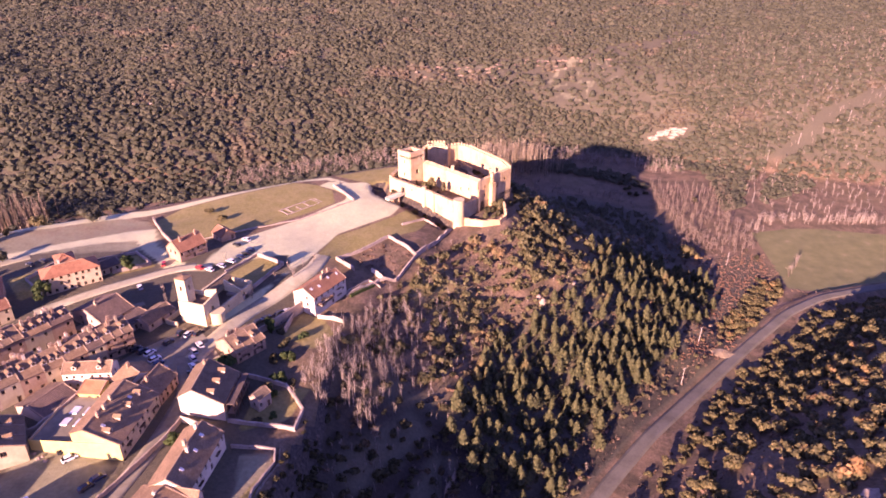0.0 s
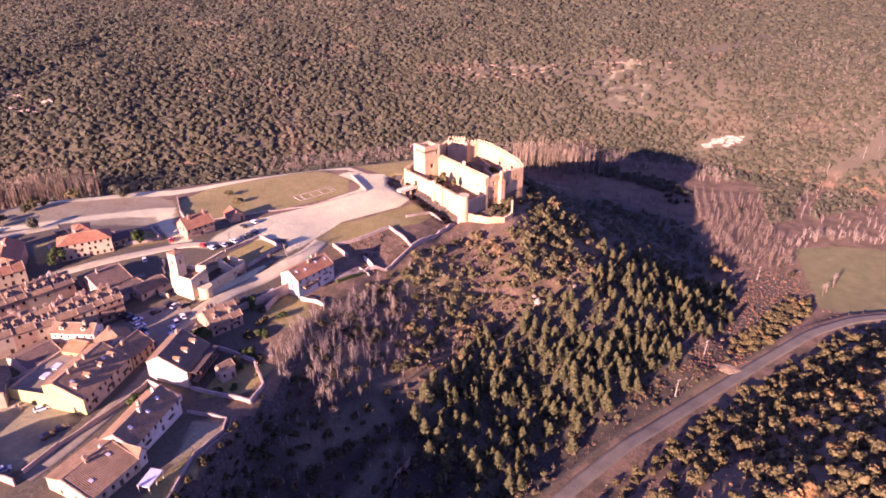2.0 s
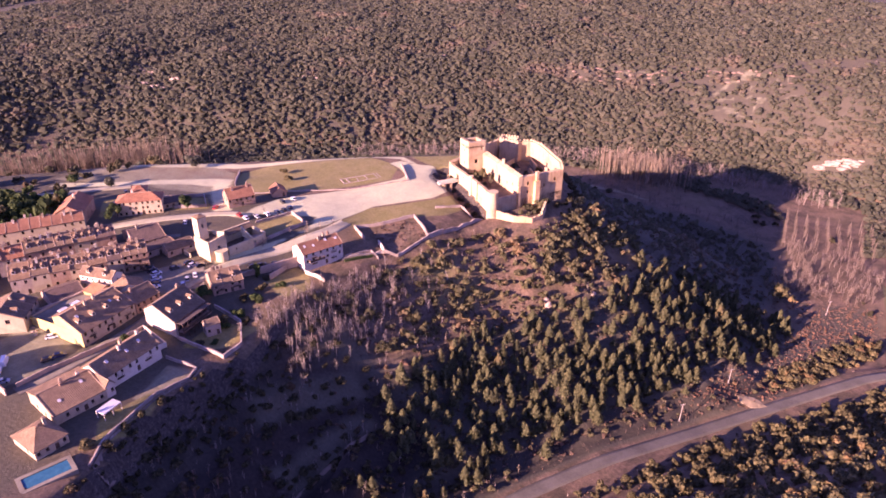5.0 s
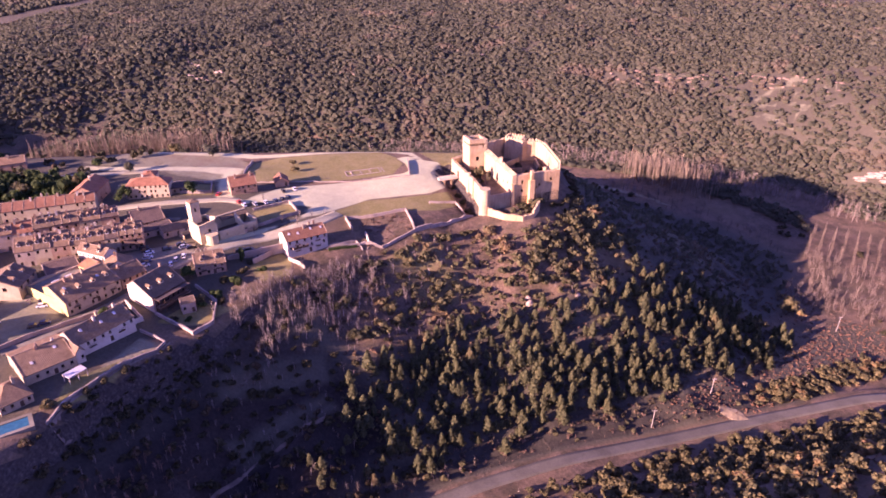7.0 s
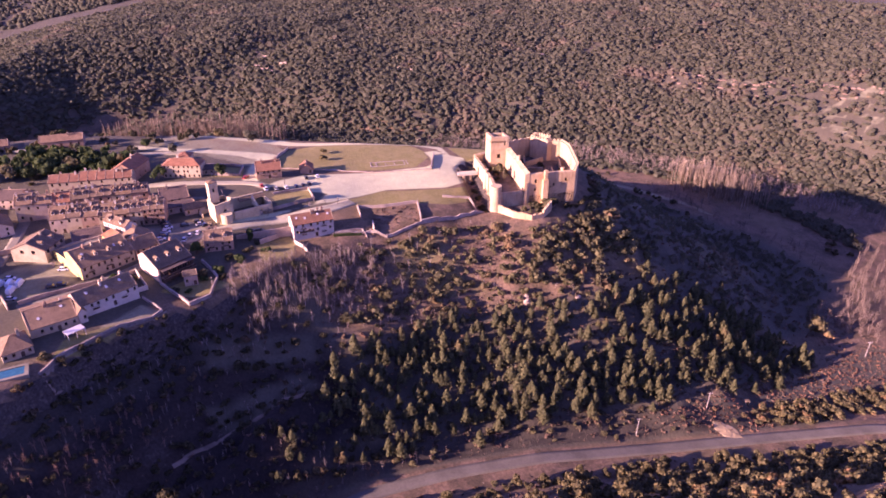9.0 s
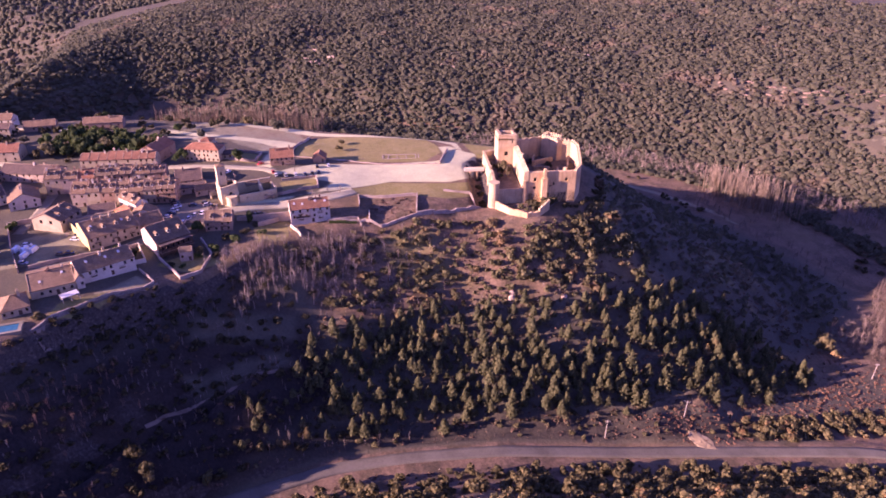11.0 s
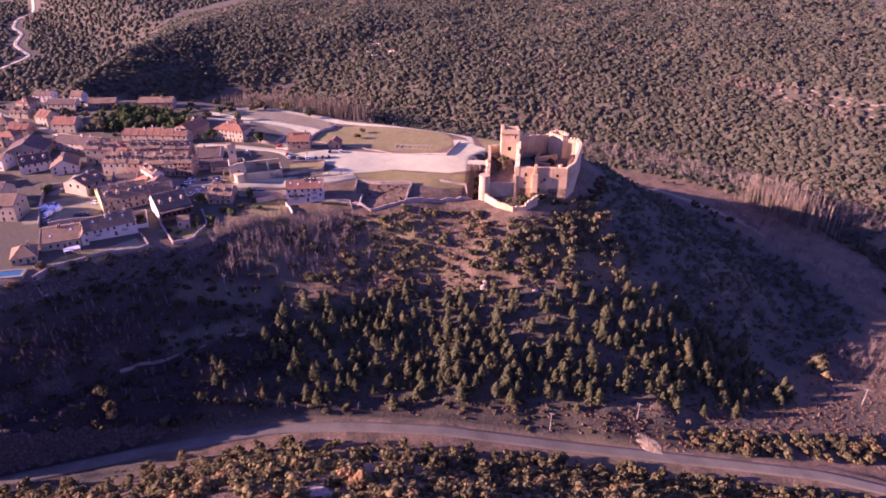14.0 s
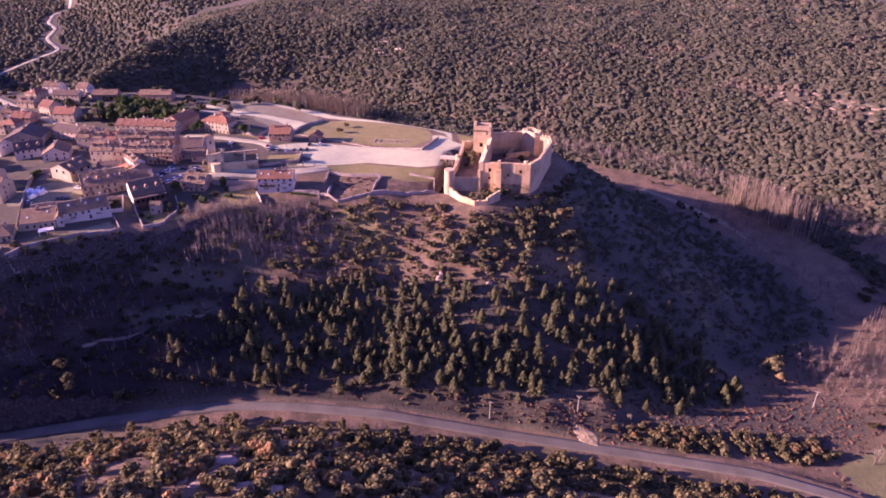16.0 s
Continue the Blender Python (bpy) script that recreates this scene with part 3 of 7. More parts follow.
# thinner woods on the slopes beyond the side valley
x, y, r, rng = scattered(-1300, -430, 60, 760, 6.8, 23)
fd, fside, _ = line_distance(x, y, FAR_FOOT)
keep = ((fside < 0) | (x < -750)) & (r < 0.55 + 0.45 * smooth(vnoise(x, y, 90, 32), -0.3, 0.3)) & (within(x, y, PLATEAU) < 0)
keep &= line_distance(x, y, FAR_ROAD)[0] > 12
x, y = x[keep], y[keep]
planted("distant_wood", [oak_template(130 + k, 1) for k in range(6)], x, y, rng.uniform(2.6, 4.8, x.size), M_oak, "distant brownish wood beyond the side valley", "woods", 24)
far_road = tagged(ribbon("far_track", FAR_ROAD, 5.5, M_gravel, 0.3, 6.0), "pale winding road in the side valley", "road", kind="structure")


# ---- building kit ----
M_plaster = speckled("cream_plaster", (0.31, 0.235, 0.145), (0.48, 0.385, 0.25), 0.8, 0.9, 0.02, 0.2, 0.15)
M_white = speckled("white_plaster", (0.46, 0.385, 0.29), (0.64, 0.555, 0.43), 0.7, 0.9, 0.02, 0.2, 0.1)
M_yellow = speckled("yellow_plaster", (0.44, 0.36, 0.11), (0.55, 0.46, 0.17), 0.6, 0.9, 0.02, 0.2, 0.1)
M_rubble = speckled("rubble_masonry", (0.26, 0.19, 0.14), (0.50, 0.39, 0.29), 2.0, 0.95, 0.08, 0.1, 0.2)
M_brick = speckled("brick_and_timber", (0.27, 0.16, 0.10), (0.43, 0.29, 0.19), 1.5, 0.9, 0.04)


def weathered(name, dark, light, stain, scale=1.0):
    """Old ashlar: block mottling, broad stains and rain streaks running down."""
    m, nd, lk, b = material(name, 0.95)
    fine = noise_node(nd, lk, 1.3 * scale, 5.0, 0.7)
    wide = noise_node(nd, lk, 0.16 * scale, 4.0, 0.6)
    run = noise_node(nd, lk, 0.55 * scale, 4.0, 0.65, stretch=(1, 1, 0.12))
    c = ramp(nd, lk, fine, (0.3, dark), (0.7, light))
    c = mix(nd, lk, ramp(nd, lk, wide, (0.45, (0, 0, 0)), (0.68, (0.7, 0.7, 0.7))), c, stain)
    c = mix(nd, lk, ramp(nd, lk, run, (0.52, (0, 0, 0)), (0.7, (0.6, 0.6, 0.6))), c, tuple(v * 0.55 for v in dark))
    lk.new(c, b.inputs["Base Color"])
    bump(nd, lk, b, fine, 0.6, 0.05)
    return m


M_castle = weathered("castle_limestone", (0.40, 0.290, 0.160), (0.57, 0.435, 0.255), (0.34, 0.225, 0.115))
# ochre stone, its tone lifted to brighten a front the sun only grazes
M_facade = weathered("ochre_ashlar", (0.50, 0.325, 0.155), (0.68, 0.465, 0.240), (0.43, 0.27, 0.125))
M_church = speckled("church_limestone", (0.45, 0.355, 0.195), (0.62, 0.51, 0.315), 1.2, 0.95, 0.06, 0.12, 0.15)
M_wallstone = speckled("dry_stone", (0.20, 0.15, 0.115), (0.46, 0.37, 0.295), 2.5, 0.95, 0.10, 0.1, 0.2)
M_wood = speckled("dark_wood", (0.06, 0.035, 0.022), (0.14, 0.085, 0.055), 3.0, 0.7, 0.01)
# near-black colour for the unlit insides of openings
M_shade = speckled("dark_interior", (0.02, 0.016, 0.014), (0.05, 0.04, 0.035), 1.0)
M_iron = speckled("black_iron", (0.02, 0.02, 0.02), (0.05, 0.045, 0.045), 6.0, 0.5, 0.0, metal=0.6)
M_zinc = speckled("pale_metal_sheet", (0.55, 0.52, 0.50), (0.75, 0.72, 0.70), 1.0, 0.45, 0.0, metal=0.2)
M_pole = speckled("grey_pole", (0.27, 0.23, 0.20), (0.43, 0.38, 0.33), 2.0, 0.8, 0.0)


def tile_material(name, dark, light):
    m, nd, lk, b = material(name, 0.9)
    rnd = nd.new("ShaderNodeObjectInfo").outputs["Random"]
    fine = noise_node(nd, lk, 2.2, 4.0, 0.7)
    wide = noise_node(nd, lk, 0.35, 4.0, 0.6)
    c = ramp(nd, lk, fine, (0.28, dark), (0.72, light))
    c = mix(nd, lk, ramp(nd, lk, wide, (0.4, (0, 0, 0)), (0.75, (0.55, 0.55, 0.55))), c, tuple(v * 0.5 for v in dark))
    c = mix(nd, lk, 1.0, c, ramp(nd, lk, rnd, (0, (0.8, 0.82, 0.85)), (1, (1.15, 1.08, 1.0))), "MULTIPLY")
    lk.new(c, b.inputs["Base Color"])
    bump(nd, lk, b, fine, 0.7, 0.06)
    return m


M_tile = tile_material("old_clay_tiles", (0.13, 0.086, 0.050), (0.285, 0.200, 0.122))
M_tile_red = tile_material("red_clay_tiles", (0.21, 0.098, 0.052), (0.35, 0.175, 0.098))
M_tile_orange = tile_material("new_orange_tiles", (0.46, 0.17, 0.07), (0.60, 0.26, 0.12))
M_tile_dark = tile_material("weathered_dark_tiles", (0.08, 0.06, 0.05), (0.18, 0.125, 0.095))
M_earth = speckled("dark_earth_fill", (0.07, 0.05, 0.035), (0.20, 0.145, 0.10), 1.2, 0.95, 0.15, 0.2, 0.3)
M_ridge = speckled("mortared_tile_band", (0.25, 0.168, 0.105), (0.38, 0.27, 0.175), 2.0, 0.9, 0.03)


def glass_material():
    m, nd, lk, b = material("window_glass", 0.08)
    b.inputs["Base Color"].default_value = (0.015, 0.016, 0.02, 1)
    b.inputs["Specular IOR Level"].default_value = 0.6
    return m


M_glass = glass_material()


class Geo:
    """Collects faces for one mesh."""

    def __init__(self):
        self.co, self.fa = [], []

    def face(self, *pts):
        k = len(self.co)
        self.co.extend(tuple(p) for p in pts)
        self.fa.append(tuple(range(k, k + len(pts))))
        return self

    def box(self, x0, y0, z0, x1, y1, z1, taper=0.0):
        a, b = min(x0, x1), max(x0, x1)
        c, d = min(y0, y1), max(y0, y1)
        t = taper
        p = [(a, c, z0), (b, c, z0), (b, d, z0), (a, d, z0), (a + t, c + t, z1), (b - t, c + t, z1), (b - t, d - t, z1), (a + t, d - t, z1)]
        for f in ((3, 2, 1, 0), (4, 5, 6, 7), (0, 1, 5, 4), (1, 2, 6, 5), (2, 3, 7, 6), (3, 0, 4, 7)):
            self.face(*[p[k] for k in f])
        return self

    def prism(self, ring, z0, z1):
        """Upright prism over a ring of points (counter-clockwise); z0, z1 single or per point."""
        n = len(ring)
        lo = [(x_, y_, z0[k] if isinstance(z0, (list, tuple)) else z0) for k, (x_, y_) in enumerate(ring)]
        hi = [(x_, y_, z1[k] if isinstance(z1, (list, tuple)) else z1) for k, (x_, y_) in enumerate(ring)]
        self.face(*hi)
        self.face(*lo[::-1])
        for k in range(n):
            self.face(lo[k], lo[(k + 1) % n], hi[(k + 1) % n], hi[k])
        return self

    def tube(self, x, y, z0, z1, r0, r1, n=16, cap=True):
        ring = [(math.cos(2 * math.pi * k / n), math.sin(2 * math.pi * k / n)) for k in range(n)]
        lo, hi = [(x + r0 * c, y + r0 * s, z0) for c, s in ring], [(x + r1 * c, y + r1 * s, z1) for c, s in ring]
        for k in range(n):
            self.face(lo[k], lo[(k + 1) % n], hi[(k + 1) % n], hi[k])
        if cap:
            self.face(*hi)
        return self

    def panel(self, p, q, z0, z1, holes=(), deep=0.3):
        """Upright wall face from p to q (its outer side to the right of that way), with holes (s0, s1, za, zb) and their reveals."""
        p, q = Vector((*p, 0)), Vector((*q, 0))
        length = (q - p).length
        u = (q - p) / length
        n = Vector((u.y, -u.x, 0))
        ss = sorted({0.0, length, *[v for h in holes for v in h[:2]]})
        zz = sorted({z0, z1, *[v for h in holes for v in h[2:]]})
        at = lambda s, z, d=0.0: tuple(p + u * s - n * d + Vector((0, 0, z)))
        for s0, s1 in zip(ss, ss[1:]):
            for za, zb in zip(zz, zz[1:]):
                ms, mz = (s0 + s1) / 2, (za + zb) / 2
                if not any(h[0] < ms < h[1] and h[2] < mz < h[3] for h in holes):
                    self.face(at(s0, za), at(s1, za), at(s1, zb), at(s0, zb))
        for s0, s1, za, zb in holes:
            self.face(at(s0, za), at(s0, za, deep), at(s0, zb, deep), at(s0, zb))
            self.face(at(s1, za, deep), at(s1, za), at(s1, zb), at(s1, zb, deep))
            self.face(at(s0, za, deep), at(s0, za), at(s1, za), at(s1, za, deep))
            self.face(at(s0, zb), at(s0, zb, deep), at(s1, zb, deep), at(s1, zb))
        return self

    def mesh(self, name, mat):
        me = bpy.data.meshes.new(name)
        me.from_pydata(self.co, [], self.fa)
        if mat is not None:
            me.materials.append(mat)
        me.update()
        return me


def part(name, geo, mat, parent, label=""):
    ob = new(name, geo.mesh(name, mat) if isinstance(geo, Geo) else geo)
    ob.parent = parent
    return tagged(ob, label) if label else ob


def thing(name, at, label, category, group="", kind=""):
    ob = new(name)
    ob.matrix_world = at
    ob.empty_display_size = 0.5
    return tagged(ob, label, category, group, kind)


SHARED = {}


def shared(key, make):
    if key not in SHARED:
        SHARED[key] = make()
    return SHARED[key]


def window_meshes(w, h, frame_mat=None):
    def frame_geo():
        g = Geo()
        for a, b, c, d in ((-w / 2, 0, -w / 2 + 0.09, h), (w / 2 - 0.09, 0, w / 2, h), (-w / 2, 0, w / 2, 0.09), (-w / 2, h - 0.09, w / 2, h), (-0.04, 0, 0.04, h)):
            g.box(a, 0.16, b, c, 0.24, d)
        g.box(-w / 2 - 0.08, -0.08, -0.1, w / 2 + 0.08, 0.15, -0.01)
        return g.mesh("window", frame_mat or M_wood)
    def pane_geo():
        return Geo().box(-w / 2, 0.22, 0, w / 2, 0.27, h).mesh("pane", M_glass)
    k = (round(w, 2), round(h, 2), (frame_mat or M_wood).name)
    return shared(("frame", k), frame_geo), shared(("pane", k), pane_geo)


def set_window(parent, x, y, z, turn, w, h, frame_mat=None):
    """Window whose outer wall face is at y = 0 of its own frame, looking to -y."""
    f, p = window_meshes(w, h, frame_mat)
    ob = new("window", f)
    ob.parent, ob.matrix_local = parent, pose(x, y, z, 0, 0, turn)
    pane = new("pane", p)
    pane.parent = ob
    return ob


def set_door(parent, x, y, z, turn, w, h):
    def make():
        return Geo().box(-w / 2, 0.10, 0, w / 2, 0.24, h, 0.03).mesh("door", M_wood)
    ob = new("door", shared(("door", round(w, 2), round(h, 2)), make))
    ob.parent, ob.matrix_local = parent, pose(x, y, z, 0, 0, turn)
    return ob


def roof_slope(g, a, b, c, d, thick=0.22, rib=0.5, high=0.05):
    """Ribbed slope of tiles: a-b the eave, d-c the ridge above it."""
    a, b, c, d = (Vector(v) for v in (a, b, c, d))
    n = (b - a).cross(d - a).normalized()
    count = max(2, int((b - a).length / rib))
    for k in range(count):
        t0, tm, t1 = k / count, (k + 0.45) / count, (k + 1) / count
        e0, em, e1 = a.lerp(b, t0), a.lerp(b, tm), a.lerp(b, t1)
        r0, rm, r1 = d.lerp(c, t0), d.lerp(c, tm), d.lerp(c, t1)
        g.face(e0, em + n * high, rm + n * high, r0)
        g.face(em + n * high, e1, r1, rm + n * high)
        g.face(e0 - n * thick, em + n * high, e0)
        g.face(e0 - n * thick, e1 - n * thick, e1, em + n * high)
    g.face(a - n * thick, d - n * thick, c - n * thick, b - n * thick)
    g.face(a, d, d - n * thick, a - n * thick)
    g.face(b, b - n * thick, c - n * thick, c)


def dormer(parent, x, y, z, turn, mat, slope):
    """Small gabled dormer; its front looks to -y of its own frame."""
    ob = new("dormer", shared(("dormer_body", mat.name), lambda: Geo().prism([(-0.75, 0), (0.75, 0), (0.75, 1.9), (-0.75, 1.9)], -0.6, 1.15).face((-0.75, 0, 1.15), (0.75, 0, 1.15), (0, 0, 1.65)).mesh("dormer", M_white)))
    ob.parent, ob.matrix_local = parent, pose(x, y, z, 0, 0, turn)
    def top():
        g = Geo()
        roof_slope(g, (-0.95, 2.2, 1.0), (-0.95, -0.25, 1.0), (0, -0.25, 1.72), (0, 2.2, 1.72), 0.12, 0.5, 0.05)
        roof_slope(g, (0.95, -0.25, 1.0), (0.95, 2.2, 1.0), (0, 2.2, 1.72), (0, -0.25, 1.72), 0.12, 0.5, 0.05)
        return g.mesh("dormer_roof", M_tile)
    r = new("dormer_roof", shared("dormer_roof", top))
    r.parent = ob
    f = new("window_frame", shared("dormer_frame", lambda: Geo().box(-0.36, -0.07, 0.24, -0.3, -0.005, 1.01).box(0.3, -0.07, 0.24, 0.36, -0.005, 1.01).box(-0.3, -0.07, 0.95, 0.3, -0.005, 1.01).box(-0.3, -0.07, 0.24, 0.3, -0.005, 0.3).box(-0.03, -0.07, 0.3, 0.03, -0.055, 0.95).mesh("window_frame", M_wood)))
    f.parent = ob
    p = new("pane", shared("dormer_pane", lambda: Geo().box(-0.3, -0.05, 0.3, 0.3, -0.01, 0.95).mesh("pane", M_glass)))
    p.parent = ob
    return ob


def chimney(parent, x, y, z, h, mat, w=0.8):
    def make():
        return Geo().box(-w / 2, -w / 2, -1.5, w / 2, w / 2, h).box(-w / 2 - 0.1, -w / 2 - 0.1, h, w / 2 + 0.1, w / 2 + 0.1, h + 0.15).mesh("chimney", mat)
    ob = new("chimney", shared(("chimney", round(h, 1), mat.name, w), make))
    ob.parent, ob.matrix_local = parent, pose(x, y, z)
    pot = new("chimney_pot", shared(("pot", round(h, 1)), lambda: Geo().box(-0.2, -0.2, h + 0.15, 0.2, 0.2, h + 0.5).box(-0.32, -0.32, h + 0.5, 0.32, 0.32, h + 0.6).mesh("chimney_pot", M_ridge)))
    pot.parent = ob
    return ob


def house(A, B, depth, eave, ridge, walls, tiles, label, storeys=2, bays=None, ridge_at=0.5, back_eave=None, hip=False, dormers=0, chimneys=1, bands=True, gable_wins=True,
          across=False, door=True, ground=None, seed=0, over=0.4, name="house", win=(0.95, 1.25), group="houses of the village", skylights=0, balconies=0, frame_mat=None):
    """A house whose front wall runs from A to B, the back lying to the left of that way; eave and ridge are heights above the sea of the plan."""
    rng = random.Random(seed + int(abs(A[0] * 13 + A[1] * 7)))
    w = math.dist(A, B)
    turn = math.degrees(math.atan2(B[1] - A[1], B[0] - A[0]))
    u = ((B[0] - A[0]) / w, (B[1] - A[1]) / w)
    corners = [A, B, (B[0] - u[1] * depth, B[1] + u[0] * depth), (A[0] - u[1] * depth, A[1] + u[0] * depth)]
    floors = [float(land(*c)) for c in corners]
    z0 = (min(floors) if ground is None else ground)
    base = thing(name, pose(A[0], A[1], z0, 0, 0, turn), label, "house", group)
    zf = -0.6
    he = eave - z0
    hb = (back_eave if back_eave is not None else eave) - z0
    hr = ridge - z0
    ry = depth * ridge_at
    bays = bays or max(2, int(w / 3.0))
    ww, wh = win
    step = w / bays
    top = min(he, hb)
    level = top / storeys
    front, doors = [], []
    front_floor = max(floors[0], floors[1]) - z0
    for f in range(storeys):
        sill = f * level + level * 0.36
        if sill + wh > he - 0.2:
            sill = he - 0.35 - wh
        for b_ in range(bays):
            s = step * (b_ + 0.5) + rng.uniform(-0.25, 0.25) * min(step - ww, 1.5)
            if f == 0 and door and b_ == bays // 2:
                doors.append((s, front_floor))
                front.append((s - 0.6, s + 0.6, front_floor, front_floor + 2.1))
            elif rng.random() < 0.9 and sill > front_floor + 0.3:
                front.append((s - ww / 2, s + ww / 2, sill, sill + wh))
    g = Geo()
    front = [h for h in front if h[0] > 0.3 and h[1] < w - 0.3 and h[3] < he - 0.1]
    g.panel((0, 0), (w, 0), zf, he, front)
    side = []
    if gable_wins:
        for f in range(storeys):
            sill = f * level + level * 0.36
            for s in ([depth * 0.35, depth * 0.68] if depth > 8 else [depth * 0.5]):
                if rng.random() < 0.6 and sill + wh < top - 0.1 and sill > front_floor + 0.5:
                    side.append((s - ww / 2, s + ww / 2, sill, sill + wh))
    g.panel((w, 0), (w, depth), zf, min(he, hb), side)
    g.panel((w, depth), (0, depth), zf, hb)
    g.panel((0, depth), (0, 0), zf, min(he, hb), [(depth - s1, depth - s0, a, b_) for s0, s1, a, b_ in side])
    lo = min(he, hb)
    if not hip and not across:
        for xx, flip in ((0, 1), (w, 0)):
            pts = [(xx, 0, lo), (xx, depth, lo), (xx, depth, hb), (xx, ry, hr - 0.1), (xx, 0, he)]
            pts = [p for k, p in enumerate(pts) if p != pts[k - 1]]
            g.face(*(pts[::-1] if flip else pts))
    if across:
        for yy, flip in ((0, 0), (depth, 1)):
            pts = [(0, yy, lo), (w, yy, lo), (w / 2, yy, hr - 0.1)]
            g.face(*(pts[::-1] if flip else pts))
    part("wall", g, walls, base)
    rf = Geo()
    o = over
    if across:
        k = (hr - he) / (w / 2)
        roof_slope(rf, (-o, depth + o, he - o * k), (-o, -o, he - o * k), (w / 2, -o, hr), (w / 2, depth + o, hr))
        roof_slope(rf, (w + o, -o, he - o * k), (w + o, depth + o, he - o * k), (w / 2, depth + o, hr), (w / 2, -o, hr))
    elif hip:
        q = min(depth / 2, w / 2.2)
        k1, k2 = (hr - he) / ry, (hr - hb) / (depth - ry)
        rl, rr = (q, ry, hr), (w - q, ry, hr)
        roof_slope(rf, (-o, -o, he - o * k1), (w + o, -o, he - o * k1), rr, rl)
        roof_slope(rf, (w + o, depth + o, hb - o * k2), (-o, depth + o, hb - o * k2), rl, rr)
        rf.face((w + o, -o, he - o * k1), (w + o, depth + o, hb - o * k2), rr)
        rf.face((-o, depth + o, hb - o * k2), (-o, -o, he - o * k1), rl)
    else:
        k1, k2 = (hr - he) / ry, (hr - hb) / (depth - ry)
        e = 0.18
        roof_slope(rf, (-e, -o, he - o * k1), (w + e, -o, he - o * k1), (w + e, ry, hr), (-e, ry, hr))
        roof_slope(rf, (w + e, depth + o, hb - o * k2), (-e, depth + o, hb - o * k2), (-e, ry, hr), (w + e, ry, hr))
    roof = part("roof", rf, tiles, base)
    # mortared bands of lighter tiles along ridge and verges
    if across:
        part("ridge_tiles", Geo().box(w / 2 - 0.16, -o, hr - 0.05, w / 2 + 0.16, depth + o, hr + 0.14, 0.03), M_ridge, roof)
    else:
        x0, x1 = (min(depth / 2, w / 2.2), w - min(depth / 2, w / 2.2)) if hip else (-0.18, w + 0.18)
        part("ridge_tiles", Geo().box(x0, ry - 0.16, hr - 0.05, x1, ry + 0.16, hr + 0.14, 0.03), M_ridge, roof)
        if not hip:
            k1 = (hr - he) / ry
            xs_ = [0.0, w - 0.0] + ([w * v for v in (0.33, 0.66)] if bands and w > 9 else [])
            for xb in xs_:
                bg = Geo()
                xa, xz = xb - 0.2, xb + 0.2
                roof_slope(bg, (xa, -o, he - o * k1 + 0.12), (xz, -o, he - o * k1 + 0.12), (xz, ry, hr + 0.12), (xa, ry, hr + 0.12), 0.1, 0.4, 0.05)
                part("tile_band", bg, M_ridge, roof)
    for s0, s1, a, b_ in front:
        if (s0, a) in [(s - 0.6, fz) for s, fz in doors]:
            set_door(base, (s0 + s1) / 2, 0, a, 0, 1.2, 2.1)
        else:
            set_window(base, (s0 + s1) / 2, 0, a, 0, ww, wh, frame_mat)
    for s0, s1, a, b_ in side:
        set_window(base, w, (s0 + s1) / 2, a, 90, ww, wh, frame_mat)
        set_window(base, 0, (s0 + s1) / 2, a, -90, ww, wh, frame_mat)
    if dormers:
        for k in range(dormers):
            yy = ry * 0.42
            dormer(base, w * (k + 0.5) / dormers, yy - 0.6, he + (hr - he) * (yy / ry) - 0.25, 0, walls, 0)
    if not across and not hip:
        k1 = (hr - he) / ry
        for k in range(skylights):
            xs0, yy = w * (k + 0.5 + rng.uniform(-0.2, 0.2)) / skylights, ry * rng.uniform(0.4, 0.7)
            sl = new("skylight", shared("skylight", lambda: Geo().box(-0.45, -0.6, 0.0, 0.45, 0.6, 0.12, 0.02).mesh("skylight", M_zinc)))
            sl.parent, sl.matrix_local = roof, pose(xs0, yy, he + k1 * yy + 0.1, math.degrees(math.atan(k1)), 0, 0)
            sp = new("pane", shared("skylight_pane", lambda: Geo().box(-0.34, -0.48, 0.11, 0.34, 0.48, 0.15, 0.01).mesh("pane", M_glass)))
            sp.parent, sp.matrix_local = roof, sl.matrix_local.copy()
    for k in range(balconies):
        s_ = w * (k + 0.5) / balconies
        for f in range(1, storeys):
            zz = f * level + 0.1
            bl = part("balcony", Geo().box(s_ - 1.2, -0.75, zz - 0.14, s_ + 1.2, 0.0, zz), M_wood, base, "small dark iron balcony")
            part("balcony_rail", Geo().box(s_ - 1.2, -0.75, zz + 0.85, s_ + 1.2, -0.70, zz + 0.92).box(s_ - 1.2, -0.75, zz, s_ - 1.15, -0.70, zz + 0.85).box(s_ + 1.15, -0.75, zz, s_ + 1.2, -0.70, zz + 0.85).box(s_ - 0.03, -0.75, zz, s_ + 0.03, -0.70, zz + 0.85).box(s_ - 0.63, -0.75, zz, s_ - 0.57, -0.70, zz + 0.85).box(s_ + 0.57, -0.75, zz, s_ + 0.63, -0.70, zz + 0.85), M_iron, bl)
    for k in range(chimneys):
        xx = w * rng.uniform(0.12, 0.88)
        yy = ry + rng.choice((-1, 1)) * rng.uniform(0.4, 1.2) if not across else depth * rng.uniform(0.3, 0.8)
        if across:
            xx = w / 2 + rng.choice((-1, 1)) * 0.6
        chimney(base, xx, yy, hr - 0.4, rng.choice((0.9, 1.2, 1.5)), rng.choice((M_white, M_plaster, M_brick)))
    return base


def along(A, B, t):
    return (A[0] + (B[0] - A[0]) * t, A[1] + (B[1] - A[1]) * t)


